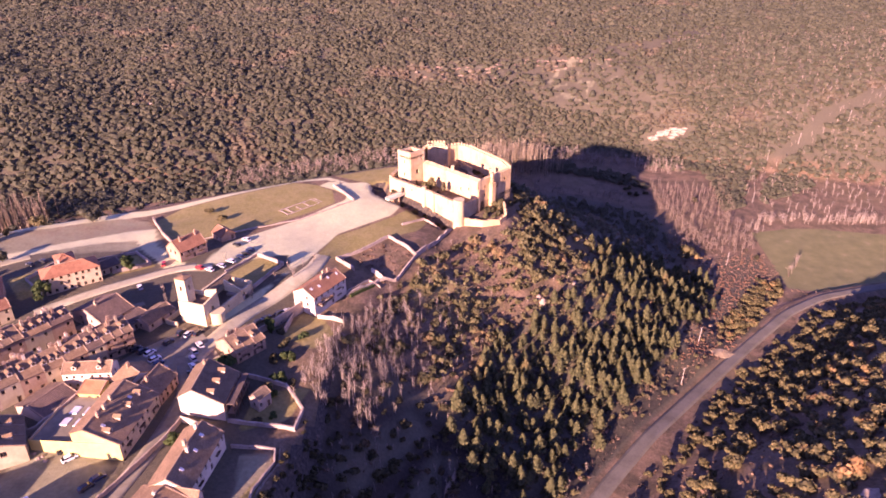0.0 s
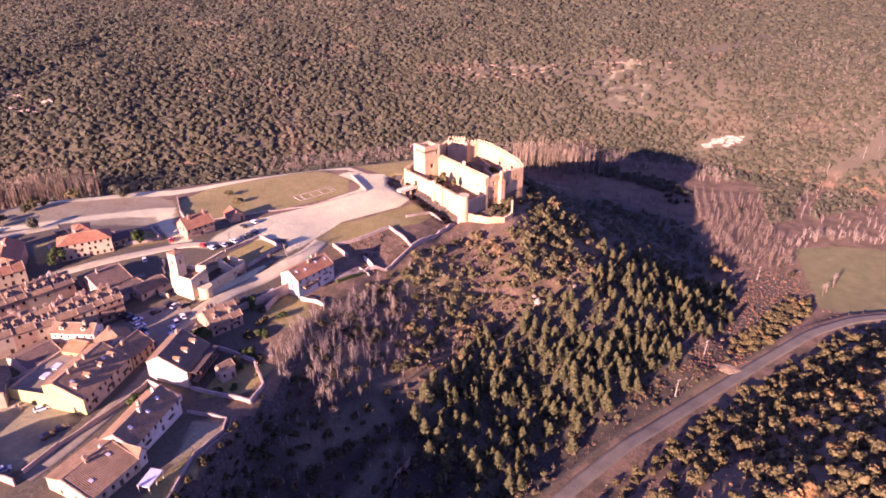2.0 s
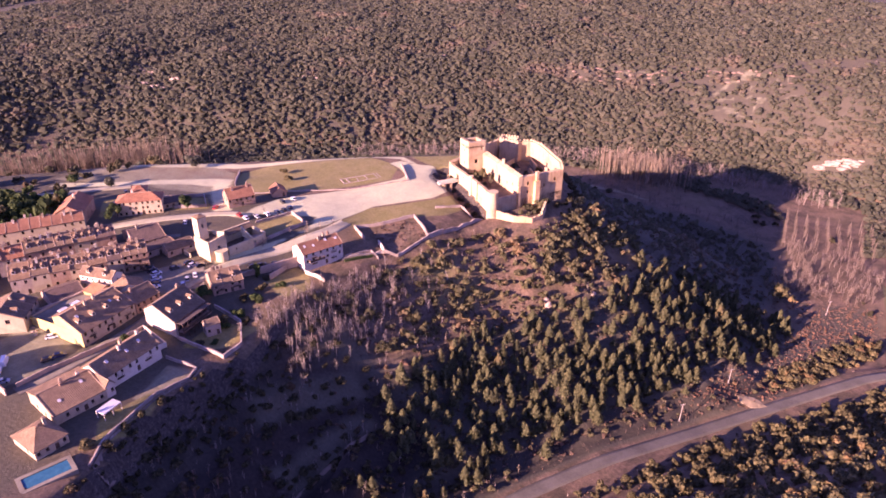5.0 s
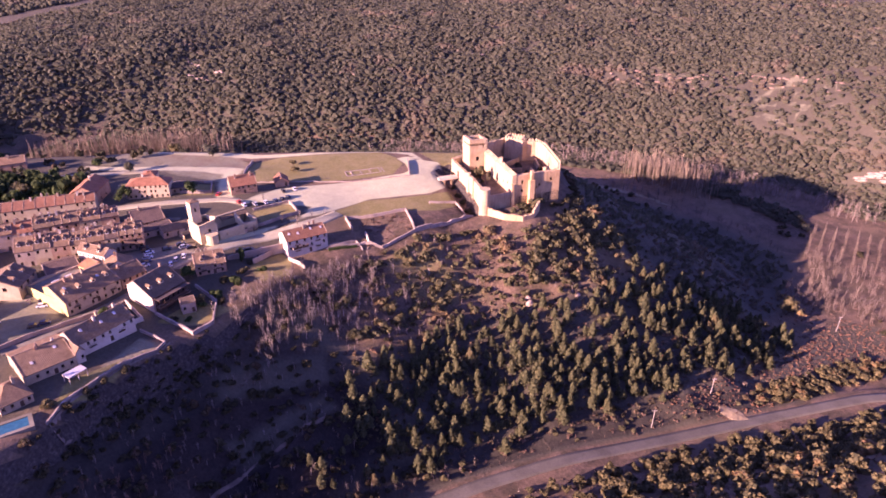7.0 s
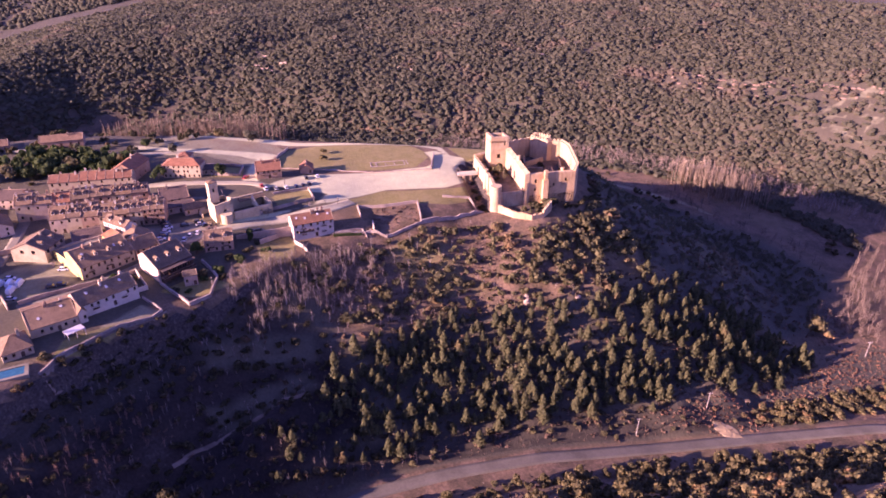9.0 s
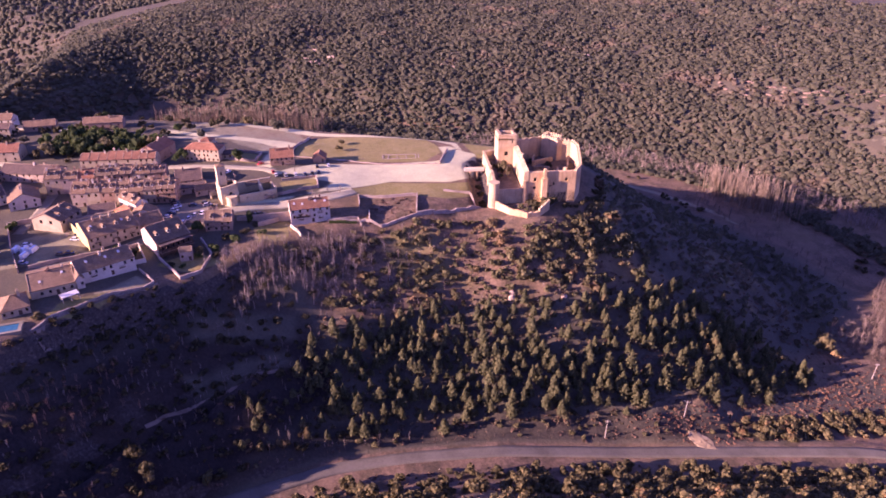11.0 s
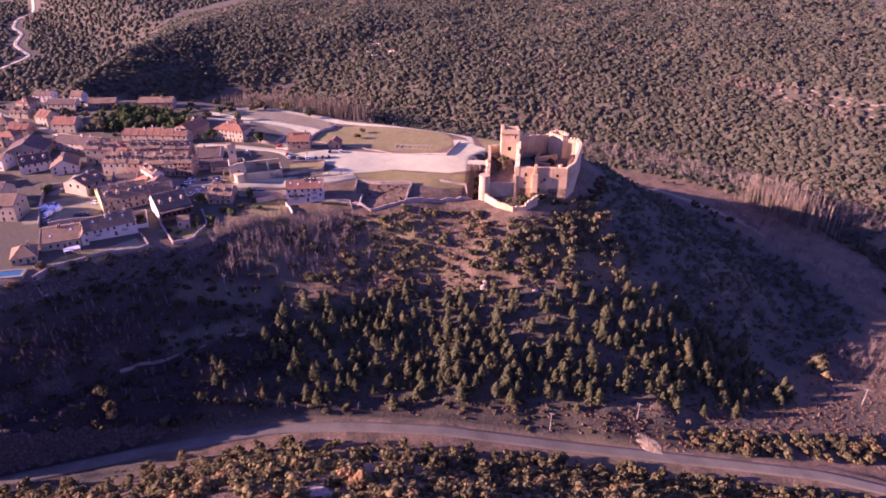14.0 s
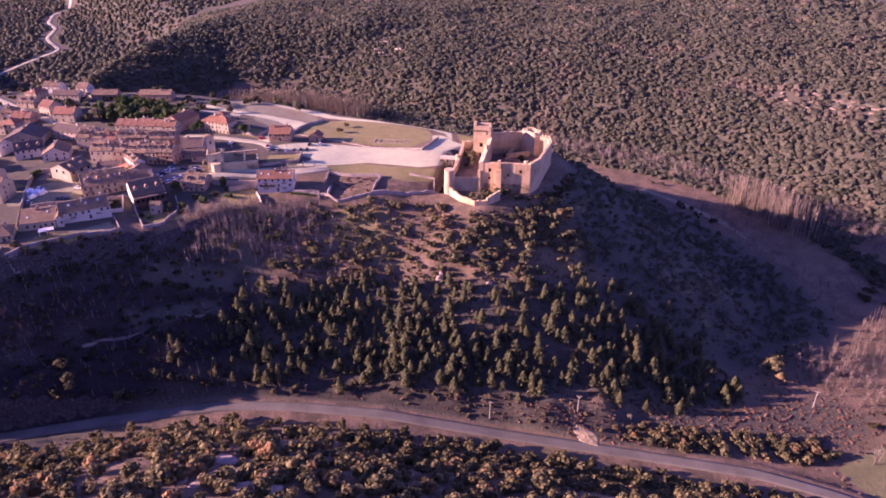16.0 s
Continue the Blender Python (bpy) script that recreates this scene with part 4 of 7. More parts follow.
def wall_run(name, line, height, thick, mat, label, category="garden wall", uneven=0.25, seed=1, tops=None, closed=False, coping=None, kind="", group=""):
    """Free-standing masonry wall along a line, following the ground, with an uneven top."""
    pts = [Vector(p) for p in line] + ([Vector(line[0])] if closed else [])
    rng = random.Random(seed)
    g = Geo()
    prev = None
    for a, b in zip(pts, pts[1:]):
        n = max(1, int((b - a).length / 2.5))
        d = (b - a).normalized()
        side = Vector((-d.y, d.x)) * thick / 2
        for k in range(n):
            p, q = a.lerp(b, k / n) - d * (0.15 if k == 0 else 0.0), a.lerp(b, (k + 1) / n) + d * (0.15 if k == n - 1 else 0.0)
            zs = [float(land(v.x, v.y)) for v in (p, q)]
            hh = []
            for v, z in zip((p, q), zs):
                hh.append(z + height + rng.uniform(-uneven, uneven) if tops is None else tops + rng.uniform(-uneven, uneven))
            if prev is not None and k > 0:
                hh[0] = prev
            prev = hh[1]
            lo = min(zs) - 1.0
            g.prism([(p.x - side.x, p.y - side.y), (q.x - side.x, q.y - side.y), (q.x + side.x, q.y + side.y), (p.x + side.x, p.y + side.y)], lo, [hh[0], hh[1], hh[1], hh[0]])
    ob = new(name, g.mesh(name, mat))
    return tagged(ob, label, category, group, kind)


# ---- castle ----
castle = thing("castle", pose(0, 0, 0), "pale limestone castle with square keep and roofless court", "castle")


def thick_wall(g, p, q, z0, z1, thick, holes=(), slope=0.0, deep=0.7):
    """Solid wall from p to q, outer side to the right of that way; slope: how far its inner edge lies higher."""
    g.panel(p, q, z0, z1, holes, deep)
    u = Vector((q[0] - p[0], q[1] - p[1])).normalized()
    n = Vector((-u.y, u.x)) * thick
    pi, qi = (p[0] + n.x, p[1] + n.y), (q[0] + n.x, q[1] + n.y)
    g.panel(qi, pi, z0, z1 + slope)
    g.face((*p, z1), (*q, z1), (*qi, z1 + slope), (*pi, z1 + slope))
    g.face((*p, z0), (*p, z1), (*pi, z1 + slope), (*pi, z0))
    g.face((*q, z1), (*q, z0), (*qi, z0), (*qi, z1 + slope))


def opening_back(parent, p, q, hole, deep=0.7):
    """The dark inside of an opening: a near-black plate in place of its shade."""
    u = Vector((q[0] - p[0], q[1] - p[1])).normalized()
    n = Vector((-u.y, u.x))
    s0, s1, a, b = hole
    pts = [Vector(p) + u * s0 + n * (deep - 0.02), Vector(p) + u * s1 + n * (deep - 0.02), Vector(p) + u * s1 + n * (deep + 0.06), Vector(p) + u * s0 + n * (deep + 0.06)]
    # no real shutter, only the dark backing plate
    part("shutter", Geo().prism([tuple(v) for v in pts], a, b), M_shade, parent, "dark plate at the back of a window opening")


def castle_wall(name, p, q, z0, z1, thick, holes=(), slope=0.0, label="", mat=None):
    g = Geo()
    thick_wall(g, p, q, z0, z1, thick, holes, slope)
    ob = part(name, g, mat or M_castle, castle, label)
    for h in holes:
        opening_back(ob, p, q, h)
    return ob


def merlons(parent, p, q, z, thick, size=1.1, gap=1.0, high=1.15, ragged=0.25, seed=1):
    rng = random.Random(seed)
    length = math.dist(p, q)
    u = Vector((q[0] - p[0], q[1] - p[1])) / length
    turn = math.degrees(math.atan2(u.y, u.x))
    s = 0.2
    while s + size < length:
        h = high * rng.uniform(1 - ragged, 1)
        me = shared(("merlon", round(h, 1), round(thick, 1), size), lambda: Geo().box(0, 0, -0.1, size, thick, h, 0.04).mesh("merlon", M_castle))
        ob = new("merlon", me)
        ob.parent, ob.matrix_local = parent, pose(p[0] + u.x * s, p[1] + u.y * s, z, 0, 0, turn)
        s += size + gap


# keep
KF, KR, KB, KL = (-17.4, 338.5), (-10.3, 345.6), (-17.3, 351.4), (-24.4, 344.3)
kz0, kz1 = -22.0, 1.6
kg = Geo()
thick_wall(kg, KF, KR, kz0, kz1, 1.6, [(7.4, 8.1, -3.2, -1.0), (3.6, 5.6, -10.4, -8.0), (3.4, 4.6, -15.8, -13.9)], 0.0)
thick_wall(kg, KR, KB, kz0, kz1 - 0.25, 1.2)
thick_wall(kg, KB, KL, kz0, kz1 - 0.4, 1.2)
thick_wall(kg, KL, KF, kz0, kz1 + 0.3, 1.6, [(4.2, 4.9, -11.8, -9.6), (4.3, 4.9, -4.6, -3.0), (5.6, 6.3, -14.8, -13.4)])
keep = part("keep", kg, M_castle, castle, "tall square keep of pale stone")
for hole in [(7.4, 8.1, -3.2, -1.0), (3.6, 5.6, -10.4, -8.0), (3.4, 4.6, -15.8, -13.9)]:
    opening_back(keep, KF, KR, hole)
for hole in [(4.2, 4.9, -11.8, -9.6), (4.3, 4.9, -4.6, -3.0), (5.6, 6.3, -14.8, -13.4)]:
    opening_back(keep, KL, KF, hole)
part("keep_roof", Geo().prism([KF, KR, KB, KL], -1.6, -0.6), M_tile, keep, "sunken clay-tiled roof behind the parapet")
part("bartizan", Geo().tube(-11.6, 347.6, -2.0, 0.4, 0.6, 0.7, 10), M_castle, keep)

# court walls
C1, C2, W0 = (16.3, 316.1), (34.4, 335.9), (-11.2, 344.2)
castle_wall("curtain_wall", W0, C1, -21, -5.2, 2.4, [(11.2, 11.9, -11.5, -10.0), (27.5, 28.3, -12.6, -10.9), (33.0, 33.7, -11.2, -9.8)], 0.9, "plain pale curtain wall with a sloping top")
fac = [(5.2, 6.5, -10.2, -8.1), (5.1, 6.4, -14.4, -12.9), (15.0, 16.0, -12.6, -10.8), (21.2, 22.6, -10.4, -8.6), (13.4, 14.2, -13.4, -12.4)]
facade = castle_wall("facade", C1, C2, -26, -5.3, 2.0, fac, 0.0, "ochre palace front with window openings and a buttress", M_facade)
fu = Vector((C2[0] - C1[0], C2[1] - C1[1])).normalized()
fn = Vector((fu.y, -fu.x))


def on_front(s, out):
    v = Vector(C1) + fu * s + fn * out
    return (v.x, v.y)


part("buttress", Geo().prism([on_front(9.2, 2.0), on_front(11.9, 2.0), on_front(11.9, -0.2), on_front(9.2, -0.2)], -26, -8.2).prism([on_front(10.0, 1.2), on_front(11.4, 1.2), on_front(11.4, -0.2), on_front(10.0, -0.2)], -8.2, -3.4), M_facade, facade, "stepped stone buttress with a slender top")
part("buttress", Geo().prism([on_front(-0.4, 0.9), on_front(1.0, 0.9), on_front(1.0, -0.2), on_front(-0.4, -0.2)], -26, -9.5), M_facade, facade)
merlons(facade, on_front(0.3, -0.05), on_front(10, -0.05), -5.3, 0.8, 0.8, 3.1, 0.28, 0.5, 3)
merlons(facade, on_front(13, -0.05), on_front(26, -0.05), -5.3, 0.8, 0.8, 2.7, 0.28, 0.5, 4)
NORTH = [C2, (31.6, 345.2), (23.4, 357.2), (15.0, 369.2), (8.0, 374.2), (2.4, 371.6), (0.6, 368.6)]
for n_, (p, q) in enumerate(zip(NORTH, NORTH[1:])):
    w_ = castle_wall("curtain_wall", p, q, -30, -5.0, 1.5, [(math.dist(p, q) * 0.5, math.dist(p, q) * 0.5 + 0.7, -11.0, -9.9)] if n_ in (0, 1) else (), 0.0, "high curtain wall with battlements")
    merlons(w_, p, q, -5.0, 0.6, 1.0, 0.85, 1.15, 0.2, 10 + n_)
TUR = [(-9.4, 368.4), (0.6, 368.6), (0.2, 375.4), (-9.6, 375.0)]
tg = Geo()
for p, q in zip(TUR, TUR[1:] + TUR[:1]):
    thick_wall(tg, p, q, -28, -4.4, 1.0)
turret = part("turret", tg, M_castle, castle, "battlemented corner turret with white merlons")
part("turret_floor", Geo().prism(TUR, -6.4, -5.6), M_castle, turret)
for n_, (p, q) in enumerate(zip(TUR, TUR[1:] + TUR[:1])):
    merlons(turret, p, q, -4.4, 0.5, 0.9, 0.75, 1.2, 0.15, 30 + n_)
castle_wall("curtain_wall", (-11.3, 375.0), (-18.0, 350.8), -26, -6.0, 1.6, (), 0.0, "rear curtain wall")
part("court_floor", Geo().prism([(-14, 349), W0, C1, C2, (31, 345), (23, 357), (15, 368), (8, 373), (-10, 368)], -24, -16.5), M_earth, castle, "rough earth floor of the roofless court")
# ruined walls inside the court
for p, q, top in (((0, 366), (-4, 352), -13.6), ((-10, 362), (-4, 352), -14.0), ((9, 368), (15, 358), -13.4), ((1, 347), (8, 352), -14.2)):
    g = Geo()
    thick_wall(g, p, q, -17, top, 0.9, [(3.0, 4.2, -16.2, -14.6)])
    part("inner_wall", g, M_castle, castle, "ruined wall inside the court")
for px_, py_, h_ in ((4.1, 331.0, -1.9),):
    g = Geo().box(px_ - 0.7, py_ - 0.7, -5.2, px_ + 0.7, py_ + 0.7, h_ - 0.5).box(px_ - 0.85, py_ - 0.85, h_ - 0.5, px_ + 0.85, py_ + 0.85, h_)
    part("chimney", g, M_castle, castle, "white stone chimney on the wall top")
part("chimney", Geo().box(23.6, 341.0, -14, 25.0, 342.4, -8.0).box(23.4, 340.8, -8.0, 25.2, 342.6, -7.5), M_castle, castle)

# outer wall, round tower and low rampart
OL, OS, OR = (-28.9, 339.4), (-5.5, 317.6), (5.0, 306.2)
castle_wall("outer_wall", OL, OS, -26, -11.4, 1.5, [(9.0, 11.4, -17.6, -14.4), (16.4, 17.1, -14.6, -13.4)], 0.0, "long plain outer wall with the gate")
castle_wall("outer_wall", OS, OR, -27, -11.6, 1.5, (), 0.0, "outer wall beside the round tower")
castle_wall("outer_wall", (-25.5, 349.5), OL, -26, -10.4, 1.4, (), -0.5, "broken end of the outer wall")
part("pilaster", Geo().prism([(-6.2, 317.2), (-5.4, 316.5), (-4.8, 317.2), (-5.6, 317.9)], -26, -11.4), M_castle, castle)
part("round_tower", Geo().tube(6.9, 304.2, -28, -9.6, 2.9, 2.6, 20).tube(6.9, 304.2, -10.4, -9.2, 2.75, 2.75, 20), M_castle, castle, "round corner tower of pale stone")
part("round_tower", Geo().tube(-10.2, 322.2, -26, -9.9, 1.3, 1.2, 14), M_castle, castle)
castle_wall("outer_wall", (8.6, 306.4), (16.0, 315.6), -25, -13.6, 1.0, (), 0.0, "wall joining the round tower to the palace")
part("bailey", Geo().prism([(-27.6, 340.3), (-4.5, 318.6), (6.0, 307.2), (9.0, 307.6), (15.6, 316.2), (-11, 341.6), (-18, 337), (-24.0, 344)], -25, -15.2), M_earth, castle, "earth-filled terrace between the two walls")
def broken_wall(name, line, tops, foot, thick, mat, label, seed):
    """Ruined wall of short lengths whose top steps and crumbles from one given height to the next."""
    rng_ = random.Random(seed)
    g = Geo()
    st = []
    for (p, q), (za, zb) in zip(zip(line, line[1:]), zip(tops, tops[1:])):
        p, q = Vector(p), Vector(q)
        n_ = max(2, int((q - p).length / 1.1))
        st += [(p.lerp(q, k / n_), za + (zb - za) * k / n_ + rng_.uniform(-0.4, 0.3)) for k in range(n_)]
    st.append((Vector(line[-1]), tops[-1]))
    inner = []
    for k, (p, _) in enumerate(st):
        u = (st[min(k + 1, len(st) - 1)][0] - st[max(k - 1, 0)][0]).normalized()
        inner.append(p + Vector((-u.y, u.x)) * thick)
    for k in range(len(st) - 1):
        (a_, za), (b_, zb) = st[k], st[k + 1]
        g.prism([tuple(a_), tuple(b_), tuple(inner[k + 1]), tuple(inner[k])], foot, [za, zb, zb, za])
    return part(name, g, mat, castle, label)


LOW = [(9.5, 302.2), (18.5, 302.2), (27.0, 305.4), (30.6, 311.0), (30.4, 319.6)]
broken_wall("rampart", LOW[:4], [-18.2, -19.4, -20.4, -20.6], -31, 1.0, M_facade, "low broken ochre rampart below the palace front", 61)
broken_wall("rampart", LOW[3:], [-19.0, -17.0], -31, 1.0, M_castle, "pale rising end of the broken rampart", 62)
broken_wall("rear_wall", [(-9.6, 375.2), (-18.6, 351.6)], [-5.4, -5.0], -12, 1.2, M_castle, "crumbled top of the rear curtain wall", 63)
broken_wall("inner_wall", [(12.6, 352.0), (20.6, 341.4)], [-13.0, -15.0], -17, 0.9, M_castle, "ruined wing wall in the court", 64)
part("rampart_fill", Geo().prism([(9.6, 303.2), (18.4, 303.1), (26.4, 306.1), (29.6, 311.0), (29.4, 329), (16.4, 315.6), (9.6, 306.6)], -30, -21.2), M_earth, castle)

# bridge over the ditch
bridge = thing("footbridge", pose(0, 0, 0), "stone footbridge to the castle gate over the dry ditch", "bridge")
b0, b1 = Vector((-29.0, 323.6)), Vector((-21.6, 331.6))
bu = (b1 - b0).normalized()
bn = Vector((-bu.y, bu.x))


def strip(a, b, w0, w1):
    return [tuple(a + bn * w0), tuple(a + bn * w1), tuple(b + bn * w1), tuple(b + bn * w0)][::-1]


part("deck", Geo().prism(strip(b0, b1, -1.5, 1.5), -17.9, -17.3), M_white, bridge)
for s_ in (-1.5, 1.25):
    part("parapet", Geo().prism(strip(b0, b1, s_, s_ + 0.25), -17.3, -16.5), M_white, bridge)
for t_ in (0.3, 0.65):
    c_ = b0.lerp(b1, t_)
    part("pier", Geo().prism(strip(c_ - bu * 0.4, c_ + bu * 0.4, -1.3, 1.3), -25, -17.9), M_castle, bridge)

# ---- church ----
church = thing("church", pose(-95.0, 210.4, 0, 0, 0, -20.2), "ruined limestone church with a square bell tower and round apse", "church")
cg = Geo()
cg.panel((0, 0), (10.9, 0), -18.5, -8.4)
cg.panel((10.9, 0), (10.9, 8.4), -18.5, -8.2, [(4.0, 5.2, -13.6, -10.8)])
cg.panel((10.9, 8.4), (0, 8.4), -18.5, -8.4)
cg.panel((0, 8.4), (0, 0), -18.5, -8.4)
part("chancel", cg, M_church, church, "tall square chancel of yellowish stone")
part("chancel_roof", Geo().box(0.6, 0.6, -10.2, 10.3, 7.8, -9.6), M_tile_dark, church, "sunken dark roof behind the chancel parapet")
part("parapet", Geo().prism([(0, 0), (10.9, 0), (10.9, 0.6), (0, 0.6)], -8.45, [-8.3, -8.0, -8.0, -8.3]).prism([(10.3, 0.6), (10.9, 0.6), (10.9, 8.4), (10.3, 8.4)], -8.3, [-8.0, -8.0, -6.8, -6.8]).prism([(0, 7.8), (10.3, 7.8), (10.3, 8.4), (0, 8.4)], -8.45, [-8.4, -6.9, -6.9, -8.4]).prism([(0, 0.6), (0.6, 0.6), (0.6, 7.8), (0, 7.8)], -8.45, -8.3), M_church, church, "parapet rising to a broken corner")
part("inner_face", Geo().box(0.55, 0.55, -9.6, 10.35, 0.62, -8.4).box(0.55, 7.78, -9.6, 10.35, 7.85, -8.4).box(10.28, 0.6, -9.6, 10.35, 7.8, -8.3), M_church, church)
part("chancel_gable", Geo().prism([(6.0, 7.7), (10.9, 7.7), (10.9, 8.4), (6.0, 8.4)], -9, [-7.0, -5.8, -5.8, -7.0]), M_church, church)
bt = Geo()
b_holes = [(1.9, 2.7, -4.6, -2.8), (2.0, 2.6, -7.8, -6.4)]
for p, q, hs in (((-0.2, 0.6), (3.9, 0.6), [(1.6, 2.5, -4.4, -2.4)]), ((3.9, 0.6), (3.9, 4.7), [(1.6, 2.5, -4.4, -2.4)]), ((3.9, 4.7), (-0.2, 4.7), []), ((-0.2, 4.7), (-0.2, 0.6), b_holes)):
    bt.panel(p, q, -18.5, 0.2, hs, 0.6)
bell = part("bell_tower", bt, M_church, church, "square bell tower with small openings")
# solid near-black block that makes the bell openings look dark inside
part("bell_chamber", Geo().box(0.45, 1.25, -9, 3.25, 4.05, -0.4), M_shade, bell)
part("tower_roof", Geo().prism([(-0.35, 0.45), (4.05, 0.45), (4.05, 4.85), (-0.35, 4.85)], 0.2, 0.42).face((-0.35, 0.45, 0.42), (4.05, 0.45, 0.42), (1.85, 2.65, 1.1)).face((4.05, 0.45, 0.42), (4.05, 4.85, 0.42), (1.85, 2.65, 1.1)).face((4.05, 4.85, 0.42), (-0.35, 4.85, 0.42), (1.85, 2.65, 1.1)).face((-0.35, 4.85, 0.42), (-0.35, 0.45, 0.42), (1.85, 2.65, 1.1)), M_tile, bell, "low tiled pyramid roof")
ng = Geo()
thick_wall(ng, (12.0, 8.4), (12.0, 27.0), -18.8, -13.0, 0.8, [(12.0, 13.5, -16.8, -14.2), (3.0, 3.8, -15.4, -14.2)])
thick_wall(ng, (12.0, 27.0), (0.0, 27.0), -18.8, -12.2, 0.8)
thick_wall(ng, (0.0, 27.0), (0.0, 8.4), -18.8, -10.6, 0.8)
part("nave", ng, M_church, church, "roofless nave with broken wall tops")
ns = Geo()
roof_slope(ns, (-0.3, 27.2, -10.4), (-0.3, 14.0, -10.4), (3.2, 14.0, -12.2), (3.2, 27.2, -12.2))
part("aisle_roof", ns, M_tile, church, "sagging strip of roof along the aisle wall")
part("nave_floor", Geo().box(0.7, 8.5, -18.6, 11.3, 26.3, -16.6), M_earth, church, "overgrown earth floor of the nave")
part("nave_gable", Geo().prism([(4.6, 19.6), (12.2, 19.6), (12.2, 20.3), (4.6, 20.3)], -14, [-9.4, -12.4, -12.4, -9.4]), M_church, church)
part("vestry_floor", Geo().box(4.6, 20.3, -18, 12.0, 27, -15.5), M_rubble, church)
part("apse", Geo().tube(12.6, 4.4, -19, -12.6, 2.6, 2.5, 18).tube(12.6, 4.4, -12.6, -12.3, 2.75, 2.75, 18), M_church, church, "low round apse with a flat top")
part("porch_wall", Geo().prism([(-4.2, -3.5), (1.0, -3.5), (1.0, -3.0), (-4.2, -3.0)], -18.6, -15.2).prism([(-4.2, -3.5), (-3.7, -3.5), (-3.7, 4.5), (-4.2, 4.5)], -18.6, -15.0), M_church, church)

# ---- houses of the village ----
# house with the yellow gable wall, and its neighbours towards the square
house((-89.0, 143.6), (-86.6, 165.6), 13.6, -13.4, -9.2, M_plaster, M_tile, "long plastered house with a bright yellow gable and four dormers", 2, 8, 0.72, -10.6, dormers=4, chimneys=3, bands=False, gable_wins=False, balconies=3, skylights=2)
gable = thing("gable_cladding", pose(-89.0, 143.5, 0, 0, 0, 83.8), "bright yellow plaster skin on a gable wall", "wall", kind="structure")
part("skin", Geo().prism([(-0.06, 0.0), (0.0, 0.0), (0.0, 27.0), (-0.06, 27.0)], -20.5, [-13.3, -13.3, -14.2, -14.2]), M_yellow, gable)
part("skin", Geo().face((-0.07, 0, -13.4), (-0.07, 13.6, -13.4), (-0.07, 13.6, -10.7), (-0.07, 9.8, -9.35)).face((0, 0, -13.4), (0, 9.8, -9.35), (0, 13.6, -10.7), (0, 13.6, -13.4)), M_yellow, gable)
terr = thing("roof_terrace", pose(-89.0, 143.6, 0, 0, 0, 83.8), "low flat-roofed wing with pale skylights behind the yellow gable house", "house", "houses of the village")
part("wall", Geo().box(0.0, 13.7, -20.5, 21.5, 26.8, -15.0), M_plaster, terr)
part("terrace_floor", Geo().box(0.3, 13.8, -15.0, 21.2, 26.5, -14.95), M_paving, terr)
part("parapet", Geo().box(0, 26.5, -15, 21.5, 26.9, -14.2).box(21.2, 13.7, -15, 21.5, 26.9, -14.2), M_plaster, terr)
for k_ in range(2):
    for j_ in range(2):
        part("skylight", Geo().box(7 + k_ * 5, 16.0 + j_ * 4.2, -14.95, 10.4 + k_ * 5, 18.4 + j_ * 4.2, -14.75, 0.1), M_zinc, terr)
house((-86.5, 166.0), (-84.6, 176.2), 11.0, -14.2, -11.0, M_brick, M_tile, "brown plastered house on the street corner by the square", 2, 4, chimneys=1, bands=False)
house((-111.0, 165.8), (-104.0, 165.2), 5.4, -13.4, -12.2, M_yellow, M_tile_orange, "small house with a new bright orange tile roof", 1, 3, 0.9, -12.6, chimneys=0, bands=False)
house((-118.0, 171.4), (-103.2, 172.6), 6.2, -10.6, -8.6, M_white, M_tile, "white house with a plain gable and small square windows", 2, 6, chimneys=1, dormers=2, bands=False, win=(0.8, 0.8))
house((-97.0, 167.0), (-90.4, 175.4), 7.2, -12.4, -9.8, M_white, M_tile, "small white gabled house beside the parking square", 2, 2, chimneys=1, across=True)
house((-116.4, 155.6), (-111.2, 166.6), 12.0, -14.2, -12.2, M_rubble, M_tile_dark, "long open barn with a dark tile roof", 1, 5, chimneys=0, bands=False, win=(1.8, 1.5))
house((-114.2, 142.6), (-121.2, 154.6), 15.0, -12.6, -9.4, M_plaster, M_tile, "courtyard house with a striped roof and a deep veranda", 2, 3, dormers=2, chimneys=1, win=(1.6, 1.6))
# the long row with dormers behind, up to the square
def row(A, B, cuts, depth, eave, ridge, walls, tiles, label, storeys, seed, dormers=(0, 3), group_chimneys=(1, 3)):
    """A terrace of houses that differ a little in height, depth and roof."""
    rng_ = random.Random(seed)
    for k, (t0, t1) in enumerate(zip(cuts, cuts[1:])):
        dz, dr, dd = rng_.uniform(-0.7, 0.5), rng_.uniform(-0.4, 0.5), rng_.uniform(-1.2, 1.2)
        house(along(A, B, t0), along(A, B, t1), depth + dd, eave + dz, ridge + dz + dr, rng_.choice(walls), rng_.choice(tiles), label, storeys, None, rng_.uniform(0.44, 0.56), dormers=rng_.randint(*dormers), chimneys=rng_.randint(*group_chimneys), seed=seed + k)


